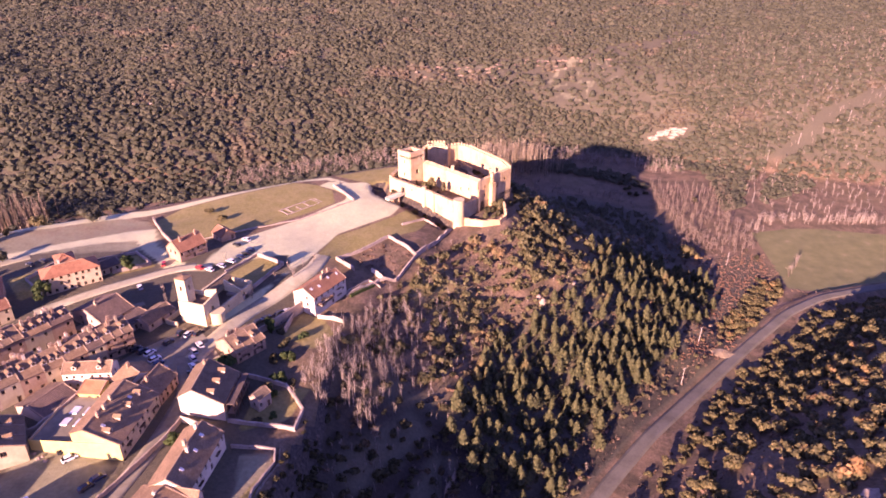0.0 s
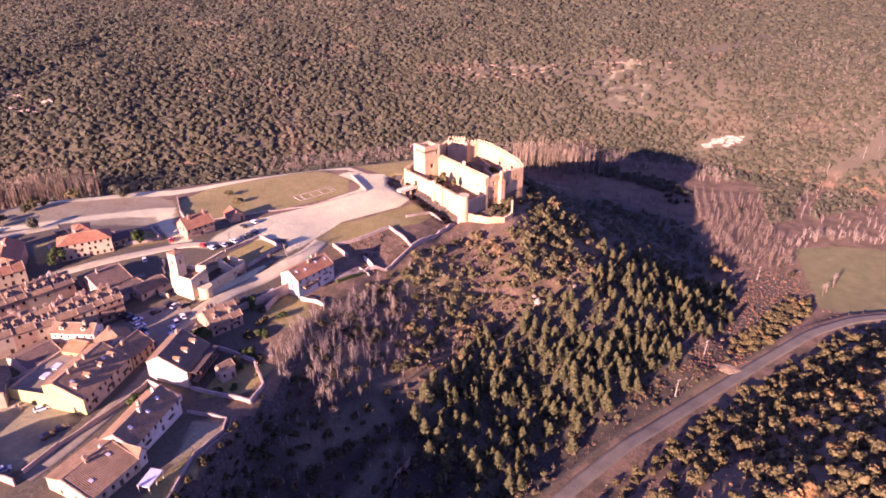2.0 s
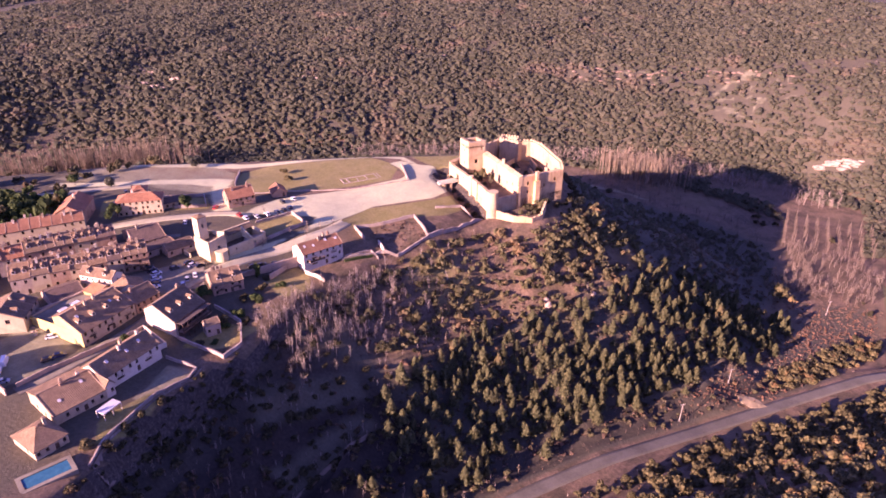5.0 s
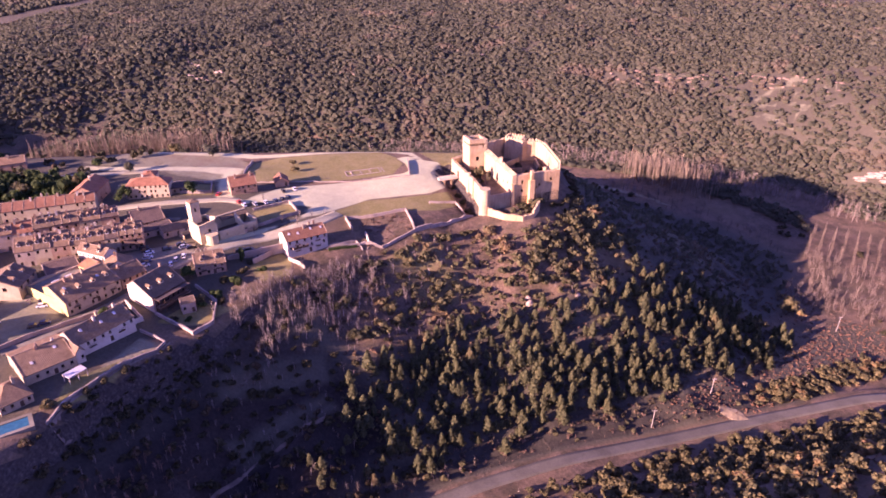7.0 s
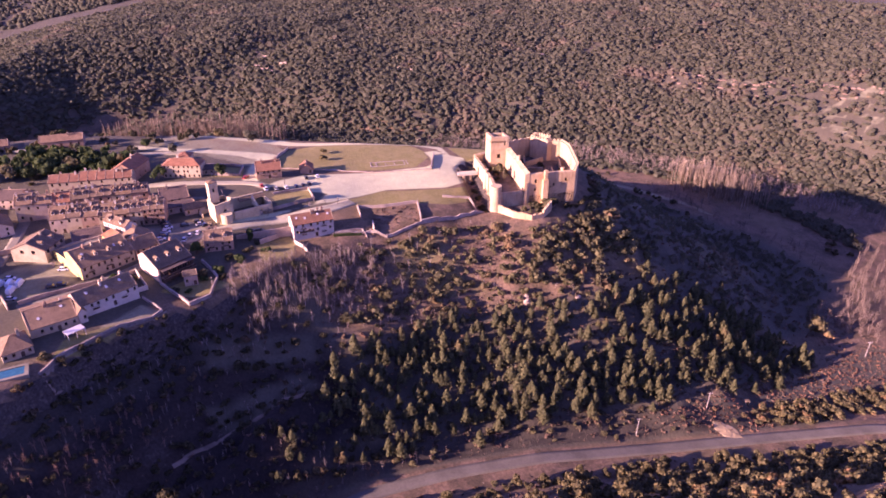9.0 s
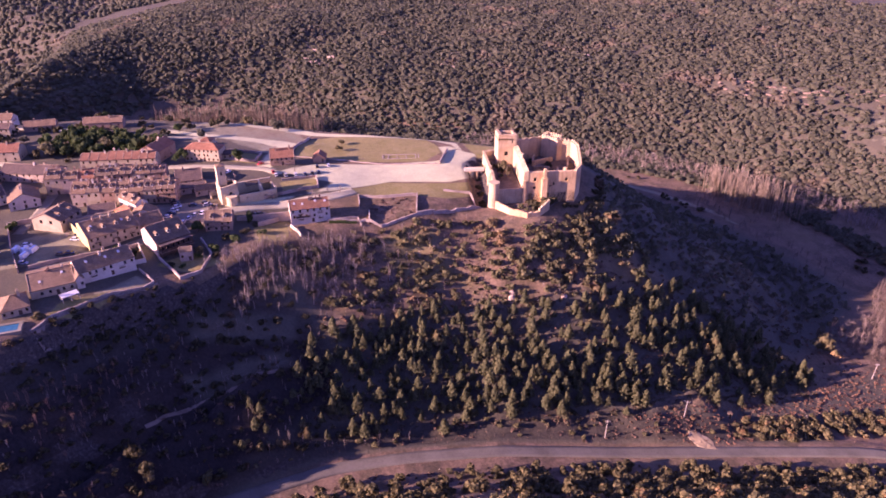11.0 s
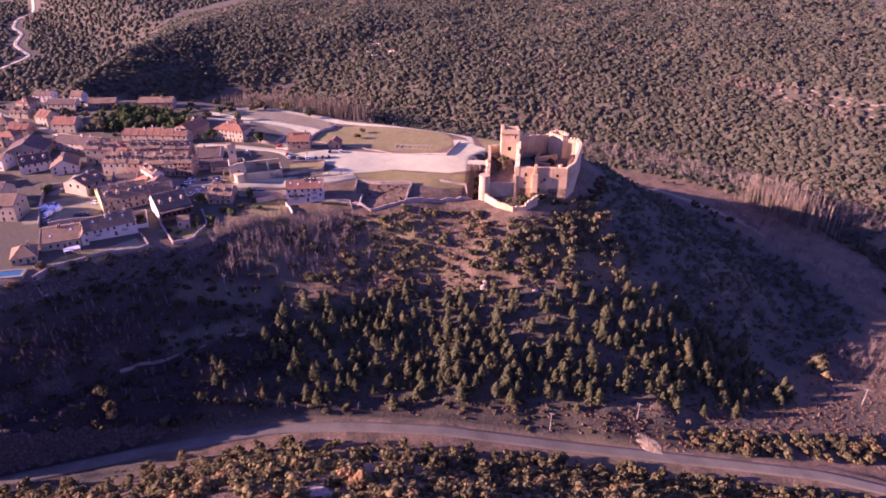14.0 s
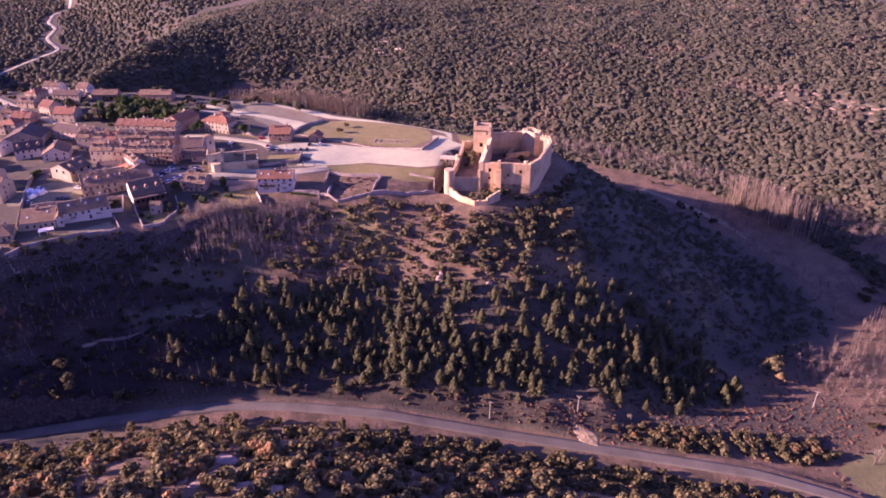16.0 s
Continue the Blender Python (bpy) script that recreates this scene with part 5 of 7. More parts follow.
row((-137.0, 157.0), (-111.0, 186.4), (0, 0.18, 0.34, 0.52, 0.68, 0.86, 1.0), 11.5, -9.8, -6.2, (M_plaster, M_rubble, M_brick), (M_tile, M_tile, M_tile_dark), "old plastered row house with dormers and tiled roof", 2, 11, (2, 3), (3, 5))
house((-111.0, 186.4), (-104.6, 193.6), 11.0, -9.2, -6.0, M_brick, M_tile, "tall corner house with balconies on the square", 3, 4, dormers=2, chimneys=3, balconies=3)
row((-163.0, 155.0), (-128.6, 201.5), (0, 0.13, 0.27, 0.41, 0.55, 0.72, 0.87, 1.0), 10.5, -9.2, -6.4, (M_plaster, M_rubble, M_brick), (M_tile, M_tile, M_tile_dark, M_tile_red), "plastered second-row house with a worn tile roof", 2, 23, (1, 3), (2, 5))
row((-182.0, 180.5), (-155.0, 210.0), (0, 0.36, 0.68, 1.0), 9.5, -9.8, -7.1, (M_plaster,), (M_tile_red,), "terraced house with a red tile roof", 2, 31, (0, 0), (2, 3))
house((-119.0, 201.6), (-112.6, 213.0), 17.0, -12.2, -9.0, M_rubble, M_tile_dark, "large stone barn with a dark tile roof", 2, 4, chimneys=1, bands=False)
house((-111.8, 199.4), (-106.2, 211.4), 6.4, -13.6, -13.0, M_rubble, M_tile_dark, "low stone outbuilding with a lean-to roof", 1, 3, 0.9, chimneys=0, bands=False)
house((-104.0, 203.5), (-98.5, 214.5), 8.0, -13.8, -12.2, M_rubble, M_tile, "low roadside shed with a long tile roof", 1, 3, chimneys=0, bands=False)
# big cream house with the red hipped roof
house((-151.0, 225.2), (-134.6, 236.6), 9.5, -8.0, -5.6, M_plaster, M_tile_red, "large cream three-storey house with a red hipped roof", 3, 8, hip=True, chimneys=1, bands=False)
house((-149.5, 234.0), (-144.2, 237.7), 7.5, -5.6, -4.0, M_plaster, M_tile_red, "upper stair block with a red roof and roof panel", 1, 2, hip=True, chimneys=0, door=False, ground=-16)
house((-137.0, 239.5), (-131.2, 246.5), 8.0, -12.0, -10.6, M_plaster, M_tile_dark, "low annex with a dark roof beside the large cream house", 1, 3, chimneys=0, bands=False)
house((-170.6, 208.4), (-160.4, 214.4), 18.0, -9.4, -6.2, M_brick, M_tile_red, "brick house with a steep red tile roof", 2, 4, chimneys=2, across=True)
# houses by the esplanade
house((-109.2, 252.6), (-101.4, 263.0), 9.6, -10.8, -7.0, M_brick, M_tile_red, "pinkish stone house with timbered windows on the esplanade", 2, 5, chimneys=2, bands=False, balconies=2)
house((-98.6, 273.6), (-93.8, 278.6), 8.0, -14.0, -11.6, M_brick, M_tile_red, "small gabled stone hut beside the meadow", 1, 2, chimneys=0, across=True, win=(1.4, 1.2))
house((-48.6, 220.2), (-38.9, 236.0), 10.2, -13.2, -10.4, M_white, M_tile_red, "white three-storey house with skylights and balconies on the slope edge", 3, 6, chimneys=4, bands=False, seed=5, skylights=4, balconies=2)
# houses along the cliff edge
house((-66.2, 162.4), (-65.6, 178.0), 13.4, -15.0, -10.0, M_white, M_tile, "white gabled house with three dormers and a timber gallery", 2, 5, 0.67, -12.6, dormers=3, chimneys=1, bands=False, gable_wins=False)
house((-69.0, 187.4), (-61.6, 196.8), 11.5, -14.6, -11.2, M_brick, M_tile, "timbered house with a striped tile roof, dormers and gallery", 2, 4, dormers=2, chimneys=4, balconies=2)
house((-65.5, 129.0), (-63.0, 151.0), 11.4, -15.4, -12.0, M_white, M_tile, "long white house with skylights above the cliff", 2, 8, chimneys=3, bands=False, skylights=3, balconies=2)
house((-67.3, 111.2), (-62.6, 126.4), 16.0, -16.6, -13.8, M_plaster, M_tile, "low plastered house with a broad mixed tile roof above the cliff", 1, 6, 0.6, -15.6, chimneys=3, bands=False, skylights=2)
house((-62.9, 126.8), (-62.4, 129.6), 6.0, -16.0, -14.4, M_white, M_tile, "small white porch block beside the long house", 1, 2, across=True, chimneys=0, bands=False, door=False)
house((-60.6, 98.6), (-58.4, 107.8), 12.0, -17.2, -14.4, M_plaster, M_tile, "bungalow with a hipped tile roof beside the pool", 1, 4, hip=True, chimneys=1)
house((-57.4, 167.6), (-54.6, 172.0), 4.0, -17.8, -16.6, M_rubble, M_tile, "small garden shed with a tiled roof", 1, 2, chimneys=0, bands=False)
# farther houses on the village's other side
rng_f = random.Random(5)
FAR_SPOTS = [(-250, 150), (-280, 142), (-257, 128), (-227, 118), (-298, 182), (-244, 110), (-300, 156), (-275, 118), (-318, 164), (-162, 98), (-178, 92), (-206, 100), (-240, 134), (-222, 132), (-186, 112)]
for k_, (x_, y_) in enumerate(FAR_SPOTS):
    turn_ = radians(rng_f.choice((48, 52, 58, 140, 35)) + rng_f.uniform(-8, 8))
    w_, d_ = rng_f.uniform(8, 14), rng_f.uniform(8, 12)
    a_ = (x_ - math.cos(turn_) * w_ / 2, y_ - math.sin(turn_) * w_ / 2)
    b_ = (x_ + math.cos(turn_) * w_ / 2, y_ + math.sin(turn_) * w_ / 2)
    z_ = float(land(*a_))
    up_ = rng_f.uniform(4.2, 6.8)
    wm_, tm_ = rng_f.choice((M_plaster, M_plaster, M_white, M_brick)), rng_f.choice((M_tile, M_tile, M_tile_dark, M_tile_red))
    house(a_, b_, d_, z_ + up_, z_ + up_ + rng_f.uniform(2.2, 3.4), wm_, tm_, {M_white: "white village house with a tiled gable roof", M_brick: "brown brick village house with a tiled roof"}.get(wm_, "plastered village house with a tiled gable roof"), 2, None, hip=rng_f.random() < 0.2, chimneys=rng_f.randint(1, 3), dormers=rng_f.choice((0, 0, 0, 2)), seed=40 + k_)

house((-197.0, 120.0), (-188.0, 139.0), 18.0, -12.6, -8.2, M_plaster, M_tile_dark, "broad barn-like house with a low dark gable", 2, 5, across=True, chimneys=2)
house((-168.5, 122.5), (-167.0, 138.0), 11.0, -12.6, -9.0, M_white, M_tile_dark, "white house with three dormers and an arched gate", 2, 5, dormers=3, chimneys=2, bands=False)
house((-156.0, 135.0), (-152.0, 148.0), 15.0, -13.4, -9.8, M_white, M_tile, "white gabled house with a broad blank front", 2, 3, across=True, chimneys=2)
house((-200.0, 146.0), (-176.0, 164.0), 12.5, -12.4, -9.4, M_rubble, M_tile_dark, "long stone building with a grey weathered roof", 2, 8, chimneys=2, bands=False)
house((-231.0, 152.0), (-221.5, 163.5), 11.0, -10.2, -6.8, M_plaster, M_tile_red, "tall plastered house with a red gable roof", 2, 3, chimneys=1, bands=False)
# unseen house added here as a blocker, so the yard lies in shade
house((-140.0, 90.0), (-125.0, 107.0), 12.0, -10.6, -7.0, M_plaster, M_tile_dark, "unseen plastered house added to shade the yard from the south", 3, 5, chimneys=2, bands=False)
# built high enough for its shadow to cover the yard
house((-116.0, 96.5), (-106.0, 109.0), 12.0, -11.0, -7.6, M_plaster, M_tile, "large plastered house at the south end of the yard", 3, 4, chimneys=2, bands=False)
house((-250.5, 211.5), (-236.5, 230.5), 9.0, -11.0, -8.4, M_brick, M_tile, "long low brown farmhouse beyond the garden trees", 1, 5, chimneys=1, bands=False)
house((-281.0, 160.0), (-268.0, 175.0), 8.0, -9.5, -7.0, M_plaster, M_tile_dark, "long grey-roofed building at the village edge", 2, 6, chimneys=2, bands=False)
house((-272.0, 184.0), (-263.0, 200.0), 8.5, -11.6, -9.0, M_brick, M_tile, "low brown-roofed house at the village edge", 1, 5, chimneys=1, bands=False)

# ---- walls of gardens, meadow and yards ----
GW = "walls of the gardens"
wall_run("stone_wall", [(-79.6, 260.4), (-66.8, 251.8), (-76.4, 231.6)], 1.6, 0.5, M_wallstone, "dry-stone wall round a small square garden", group=GW)
wall_run("stone_wall", [(-79.6, 260.4), (-89.0, 245.2)], 1.2, 0.5, M_wallstone, "low dry-stone wall along the car park", group=GW, seed=2)
wall_run("stone_wall", [(-46.2, 260.6), (-36.2, 269.4), (-25.4, 282.0), (-12.6, 268.2)], 1.5, 0.6, M_wallstone, "dry-stone wall of a bare garden below the grass", group=GW, seed=3)
wall_run("stone_wall", [(-46.2, 260.6), (-38.0, 254.0)], 2.0, 0.5, M_wallstone, "pale stone wall between two gardens", group=GW, seed=4)
wall_run("stone_wall", [(-12.6, 268.2), (-8.0, 276.0), (-2.5, 286.0), (3.5, 299.0)], 1.6, 0.7, M_wallstone, "broken retaining wall up to the round tower", group=GW, seed=5, uneven=0.6)
wall_run("stone_wall", [(-20.0, 296.5), (-10.0, 306.0), (-1.5, 300.0)], 1.0, 0.6, M_wallstone, "short white wall at the end of the ditch", group=GW, seed=6)
wall_run("stone_wall", [(-12.6, 268.2), (-20.5, 252.0), (-27.0, 248.0), (-38.5, 234.0)], 1.3, 0.6, M_wallstone, "retaining wall along the slope edge", group=GW, seed=7, uneven=0.4)
wall_run("stone_wall", [(-30.5, 253.5), (-25.8, 249.0)], 2.2, 0.4, M_white, "short whitewashed garden wall", group=GW, seed=8)
wall_run("stone_wall", [(-141.2, 304.6), (-128.6, 283.4), (-117.0, 269.0)], 1.6, 0.6, M_wallstone, "stone wall at the end of the meadow", group=GW, seed=9)
wall_run("stone_wall", [(-117.0, 272.0), (-98.0, 284.0), (-70.0, 300.0), (-46.0, 322.0)], 0.6, 0.5, M_wallstone, "low kerb wall between meadow and esplanade", group=GW, seed=10)
wall_run("stone_wall", [(-46.0, 322.0), (-59.0, 343.0)], 1.5, 0.6, M_wallstone, "low wall closing the meadow by the castle", group=GW, seed=11)
wall_run("stone_wall", [(-132.0, 262.5), (-121.0, 250.6), (-133.0, 242.0)], 1.6, 0.5, M_wallstone, "whitewashed wall of the walled lawn", group=GW, seed=12)
wall_run("stone_wall", [(-132.0, 262.5), (-146.0, 254.0), (-150.0, 246.0)], 1.3, 0.5, M_wallstone, "curved wall of the walled lawn", group=GW, seed=13)
wall_run("stone_wall", [(-153.0, 226.0), (-166.0, 238.0), (-162.0, 252.0), (-152.0, 246.0)], 1.2, 0.5, M_wallstone, "wall of the dark lawn by the large house", group=GW, seed=14)
wall_run("stone_wall", [(-127.5, 147.0), (-117.0, 152.5), (-110.6, 168.0), (-108.0, 172.0)], 2.6, 0.5, M_rubble, "tall stone wall of the yard", group=GW, seed=15)
wall_run("stone_wall", [(-92.4, 119.6), (-89.4, 129.6), (-84.2, 141.0), (-80.4, 152.0), (-78.6, 160.0)], 1.7, 0.4, M_rubble, "street wall with a tiled coping", group=GW, seed=16)
wall_run("stone_wall", [(-78.6, 160.0), (-66.0, 156.5), (-67.5, 150.5)], 2.0, 0.4, M_white, "white courtyard wall behind the long house", group=GW, seed=17)
wall_run("stone_wall", [(-65.5, 162.0), (-51.0, 161.0), (-45.4, 160.6), (-44.4, 169.5), (-51.5, 179.4), (-58.5, 181.2), (-65.0, 182.4)], 1.5, 0.6, M_wallstone, "white-topped wall round the terraced cliff garden", group=GW, seed=18)
wall_run("stone_wall", [(-61.6, 151.4), (-49.0, 150.8), (-48.2, 146.0), (-51.6, 135.0), (-51.0, 123.0), (-50.0, 112.0), (-46.6, 103.0)], 1.1, 0.5, M_wallstone, "parapet wall along the top of the cliff", group=GW, seed=19)
wall_run("stone_wall", [(-57.4, 208.0), (-56.6, 222.0)], 2.2, 0.5, M_rubble, "retaining wall below the church street", group=GW, seed=20)
wall_run("stone_wall", [(-67.0, 203.0), (-60.0, 214.0), (-52.5, 225.5)], 2.2, 0.6, M_rubble, "tall retaining wall between the street and the lower lawn", group=GW, seed=21, tops=-16.4, uneven=0.12)
wall_run("stone_wall", [(-92.0, 115.4), (-114.0, 120.5), (-139.0, 128.0)], 2.4, 0.4, M_rubble, "long stone wall closing the van yard", group=GW, seed=23)
wall_run("stone_wall", [(-139.0, 128.0), (-132.0, 146.0), (-127.5, 148.0)], 2.2, 0.4, M_rubble, "stone wall beside the small green lawn", group=GW, seed=24)
wall_run("stone_wall", [(-38.6, 236.4), (-31.0, 246.5), (-26.4, 244.4)], 1.0, 0.4, M_wallstone, "low wall round the terrace of the white house", group=GW, seed=25)
wall_run("hedge", [(-37.0, 233.6), (-29.0, 243.6)], 1.1, 0.9, M_garden, "clipped green hedge beside the white house", "hedge", 0.2, 26)
wall_run("stone_wall", [(-47.5, 219.0), (-38.0, 217.5)], 1.6, 0.4, M_white, "white step wall below the three-storey house", group=GW, seed=22)


def cliff_face(line, drop, out, mat, label, seed):
    """Rough rock and masonry face below a terrace edge, leaning outwards to its foot."""
    pts = [Vector(p) for p in line]
    st = []
    for a, b in zip(pts, pts[1:]):
        n = max(2, int((b - a).length / 1.4))
        st += [a.lerp(b, k / n) for k in range(n)]
    st.append(pts[-1])
    rows_ = 7
    co, fa = [], []
    for k, p in enumerate(st):
        u = (st[min(k + 1, len(st) - 1)] - st[max(k - 1, 0)]).normalized()
        nrm = Vector((-u.y, u.x))
        z0 = float(land(p.x - nrm.x * 1.2, p.y - nrm.y * 1.2))
        for j in range(rows_ + 1):
            f = j / rows_
            wob = noise.noise(Vector((p.x * 0.5, p.y * 0.5, f * 6.0 + seed))) * 0.9 + noise.noise(Vector((p.x * 1.6, p.y * 1.6, f * 14.0))) * 0.4
            q = p + nrm * (out * f + wob * (0.25 + f))
            co.append((q.x, q.y, z0 + 0.3 - drop * f * (1 + 0.1 * noise.noise(Vector((p.x * 0.2, p.y * 0.2, seed))))))
    for k in range(len(st) - 1):
        for j in range(rows_):
            a = k * (rows_ + 1) + j
            fa.append((a, a + 1, a + rows_ + 2, a + rows_ + 1))
    me = bpy.data.meshes.new("cliff")
    me.from_pydata(co, [], fa)
    me.materials.append(mat)
    me.update()
    return tagged(new("cliff", me), label, "cliff", kind="structure")


M_cliff = weathered("cliff_limestone", (0.13, 0.10, 0.078), (0.30, 0.24, 0.185), (0.10, 0.08, 0.06), 0.9)
cliff_face([(-45.5, 103.0), (-49.2, 112.0), (-50.0, 123.0), (-50.6, 135.0), (-47.2, 146.0), (-47.8, 152.0)][::-1], 8.5, 3.2, M_cliff, "rough pale rock and masonry cliff under the terrace", 3)

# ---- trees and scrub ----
# dark evergreen leaves, set darker still for slopes in shade
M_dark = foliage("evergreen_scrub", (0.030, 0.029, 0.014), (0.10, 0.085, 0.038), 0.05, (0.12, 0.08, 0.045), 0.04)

M_slope = foliage("slope_oak_foliage", (0.09, 0.082, 0.038), (0.205, 0.178, 0.080), 0.06, (0.23, 0.15, 0.07), 0.05, 0.4)


def crown_mesh(name, seed, count, rx, rz, size, up, mat, lump=6):
    co, fa = tuft_crown(count, seed, rx, rz, size, lump=lump)
    me = raw_mesh(name, lifted(co, up), tris(fa))
    me.materials.append(mat)
    return me


def pine_template(seed, count=300):
    """Young pine: whorls of needle tufts narrowing to the top."""
    rng = np.random.RandomState(seed)
    t = rng.uniform(0, 1, count) ** 0.75
    z = 0.6 + t * 4.0
    r = (1.75 * (1 - t ** 1.25) ** 0.9 + 0.12) * rng.uniform(0.55, 1.08, count)
    r *= 1 + 0.22 * np.sin(t * 26 + rng.uniform(0, 6))
    a = rng.uniform(0, 6.283, count)
    pos = np.c_[r * np.cos(a), r * np.sin(a), z]
    n = np.c_[np.cos(a), np.sin(a), np.full(count, 0.75)] + rng.normal(0, 0.4, (count, 3))
    n /= np.linalg.norm(n, axis=1)[:, None]
    u = np.cross(n, rng.normal(0, 1, (count, 3)))
    u /= np.linalg.norm(u, axis=1)[:, None]
    v = np.cross(n, u)
    s = (0.31 * (1 - 0.25 * t) * rng.uniform(0.6, 1.25, count))[:, None]
    quad = np.stack([pos - u * s - v * s * 0.5, pos + u * s * 0.6 - v * s, pos + u * s + v * s * 0.5, pos - u * s * 0.5 + v * s], 1).reshape(-1, 3)
    faces = np.arange(count * 4).reshape(-1, 4)
    base = len(quad)
    ring = [(1.25 * math.cos(k * math.pi / 4), 1.25 * math.sin(k * math.pi / 4), 1.0) for k in range(8)] + [(0.75 * math.cos(k * math.pi / 4), 0.75 * math.sin(k * math.pi / 4), 2.7) for k in range(8)]
    core = np.array(ring + [(0, 0, 0.7), (0, 0, 4.3)])
    f = [(base + k, base + (k + 1) % 8, base + 8 + (k + 1) % 8, base + 8 + k) for k in range(8)]
    f += [(base + 8 + k, base + 8 + (k + 1) % 8, base + 17, base + 17) for k in range(8)] + [(base + 16, base + (k + 1) % 8, base + k, base + k) for k in range(8)]
    return np.concatenate([quad, core]), np.concatenate([faces, np.array(f)])


def trunk_mesh(h, r):
    g = Geo().tube(0, 0, -0.6, h * 0.5, r, r * 0.75, 7, False).tube(0, 0, h * 0.5, h, r * 0.75, r * 0.3, 7)
    for k in range(4):
        a = k * 1.7 + 0.4
        z = h * (0.45 + 0.13 * k)
        q = Vector((math.cos(a), math.sin(a), 0.8)) * h * 0.22
        s = Vector((-math.sin(a), math.cos(a), 0)) * r * 0.3
        p = Vector((0, 0, z))
        g.face(p - s, p + s, p + q)
        g.face(p + s, p - s, p + q)
    return g.mesh("trunk", M_bark)


def tree_kind(name, crown, trunk, label, category, group):
    base = thing(name, pose(0, 0, 0), label, category, group)
    part("trunk", trunk, None, base)
    part("crown", crown, None, base)
    return base


def plant_singly(kinds, x, y, scale, tall, seed):
    rng = np.random.RandomState(seed)
    z = land(x, y)
    used = set()
    for k in range(len(x)):
        src = kinds[rng.randint(len(kinds))]
        m = pose(x[k], y[k], z[k] - 0.1, rng.uniform(-3, 3), rng.uniform(-3, 3), rng.uniform(0, 360))
        sc = (scale[k], scale[k], scale[k] * tall[k])
        if src.name not in used:
            used.add(src.name)
            src.matrix_basis = m
            src.scale = sc
        else:
            copy_thing(src, m).scale = sc


def dropped(mesh_data, mat):
    co, fa = mesh_data
    me = raw_mesh("crown", co, tris(fa))
    me.materials.append(mat)
    return me


pines = [tree_kind("pine_tree", dropped(pine_template(200 + k), M_pine), trunk_mesh(2.2, 0.14), "young olive-green pine on the slope below the castle", "tree", "pines below the castle") for k in range(5)]
oaks = [tree_kind("holm_oak", crown_mesh("crown", 300 + k, 270, 1.0, 0.76, 0.185, 0.85, M_holm, 8), trunk_mesh(0.8, 0.09), "rounded golden-green holm oak on the near hillside", "tree", "holm oaks by the road") for k in range(5)]

# pines
x, y, r, rng = scattered(-10, 185, 160, 390, 4.2, 41)
e = within(x, y, PINES)
dens = smooth(e, -7, 9) * (0.56 + 0.42 * smooth(vnoise(x, y, 20, 42), -0.35, 0.25))
dens *= 1 - 0.45 * smooth(y - x, 205, 250)
keep = (r < dens) & (line_distance(x, y, ROAD)[0] > 12) & (np.hypot(x - 45, y - 271) > 5)
x, y = x[keep], y[keep]
sc = rng.uniform(0.75, 1.65, x.size)
tall = rng.uniform(0.9, 1.35, x.size)
near = np.argsort(line_distance(x, y, ROAD)[0])
first, rest = near[:290], near[290:]
plant_singly(pines, x[first], y[first], sc[first], tall[first], 43)
tp = [(c, tris(f)) for c, f in (pine_template(210 + k, 220) for k in range(5))]
if len(rest):
    planted("pine_wood", tp, x[rest], y[rest], sc[rest], M_pine, "further young pines on the castle slope", "woods", 44, tall=tall[rest])

# low green and brown growth between the pines
x, y, r, rng = scattered(-6, 180, 165, 385, 3.4, 45)
keep = (within(x, y, PINES) > -4) & (r < 0.85) & (line_distance(x, y, ROAD)[0] > 11)
x, y = x[keep], y[keep]
tu = [(lifted(c, 0.5), tris(f)) for c, f in (tuft_crown(22, 230 + k, 1.0, 0.7, 0.34, core=False, lump=3) for k in range(5))]
planted("pine_undergrowth", tu, x, y, rng.uniform(0.5, 1.3, x.size), M_under, "low brown and green growth under the young pines", "scrub", 46)

# holm oaks on the near hillside
x, y, r, rng = scattered(-10, 330, 40, 345, 5.2, 51)
d, side, _ = line_distance(x, y, ROAD)
dens = smooth(d, 6, 14) * (0.5 + 0.5 * smooth(vnoise(x, y, 26, 52), -0.35, 0.25))
outc = np.hypot((x - 130) / 15, (y - 142) / 9)
dens *= 0.25 + 0.75 * smooth(outc, 0.7, 1.2)
keep = (side < 0) & (d < 112) & (r < dens)
x, y, d = x[keep], y[keep], d[keep]
sc = rng.uniform(1.5, 3.2, x.size) * np.where(d < 22, 0.75, 1.0)
tall = rng.uniform(0.85, 1.3, x.size)
near = np.argsort(d + 40 * (x > 215))
first, rest = near[:295], near[295:]
plant_singly(oaks, x[first], y[first], sc[first], tall[first], 53)
to = []
for k in range(6):
    co, fa = tuft_crown(72, 310 + k, 1.0, 0.76, 0.27, lump=5)
    to.append((lifted(co, 0.7), tris(fa)))
tn = []
for k in range(6):
    co, fa = tuft_crown(130, 330 + k, 1.0, 0.76, 0.20, lump=6)
    tn.append((lifted(co, 0.7), tris(fa)))
planted("holm_oak_wood", tn, x[rest], y[rest], sc[rest], M_holm, "scrubby golden-green holm oaks up the near hillside", "woods", 54, tall=tall[rest])

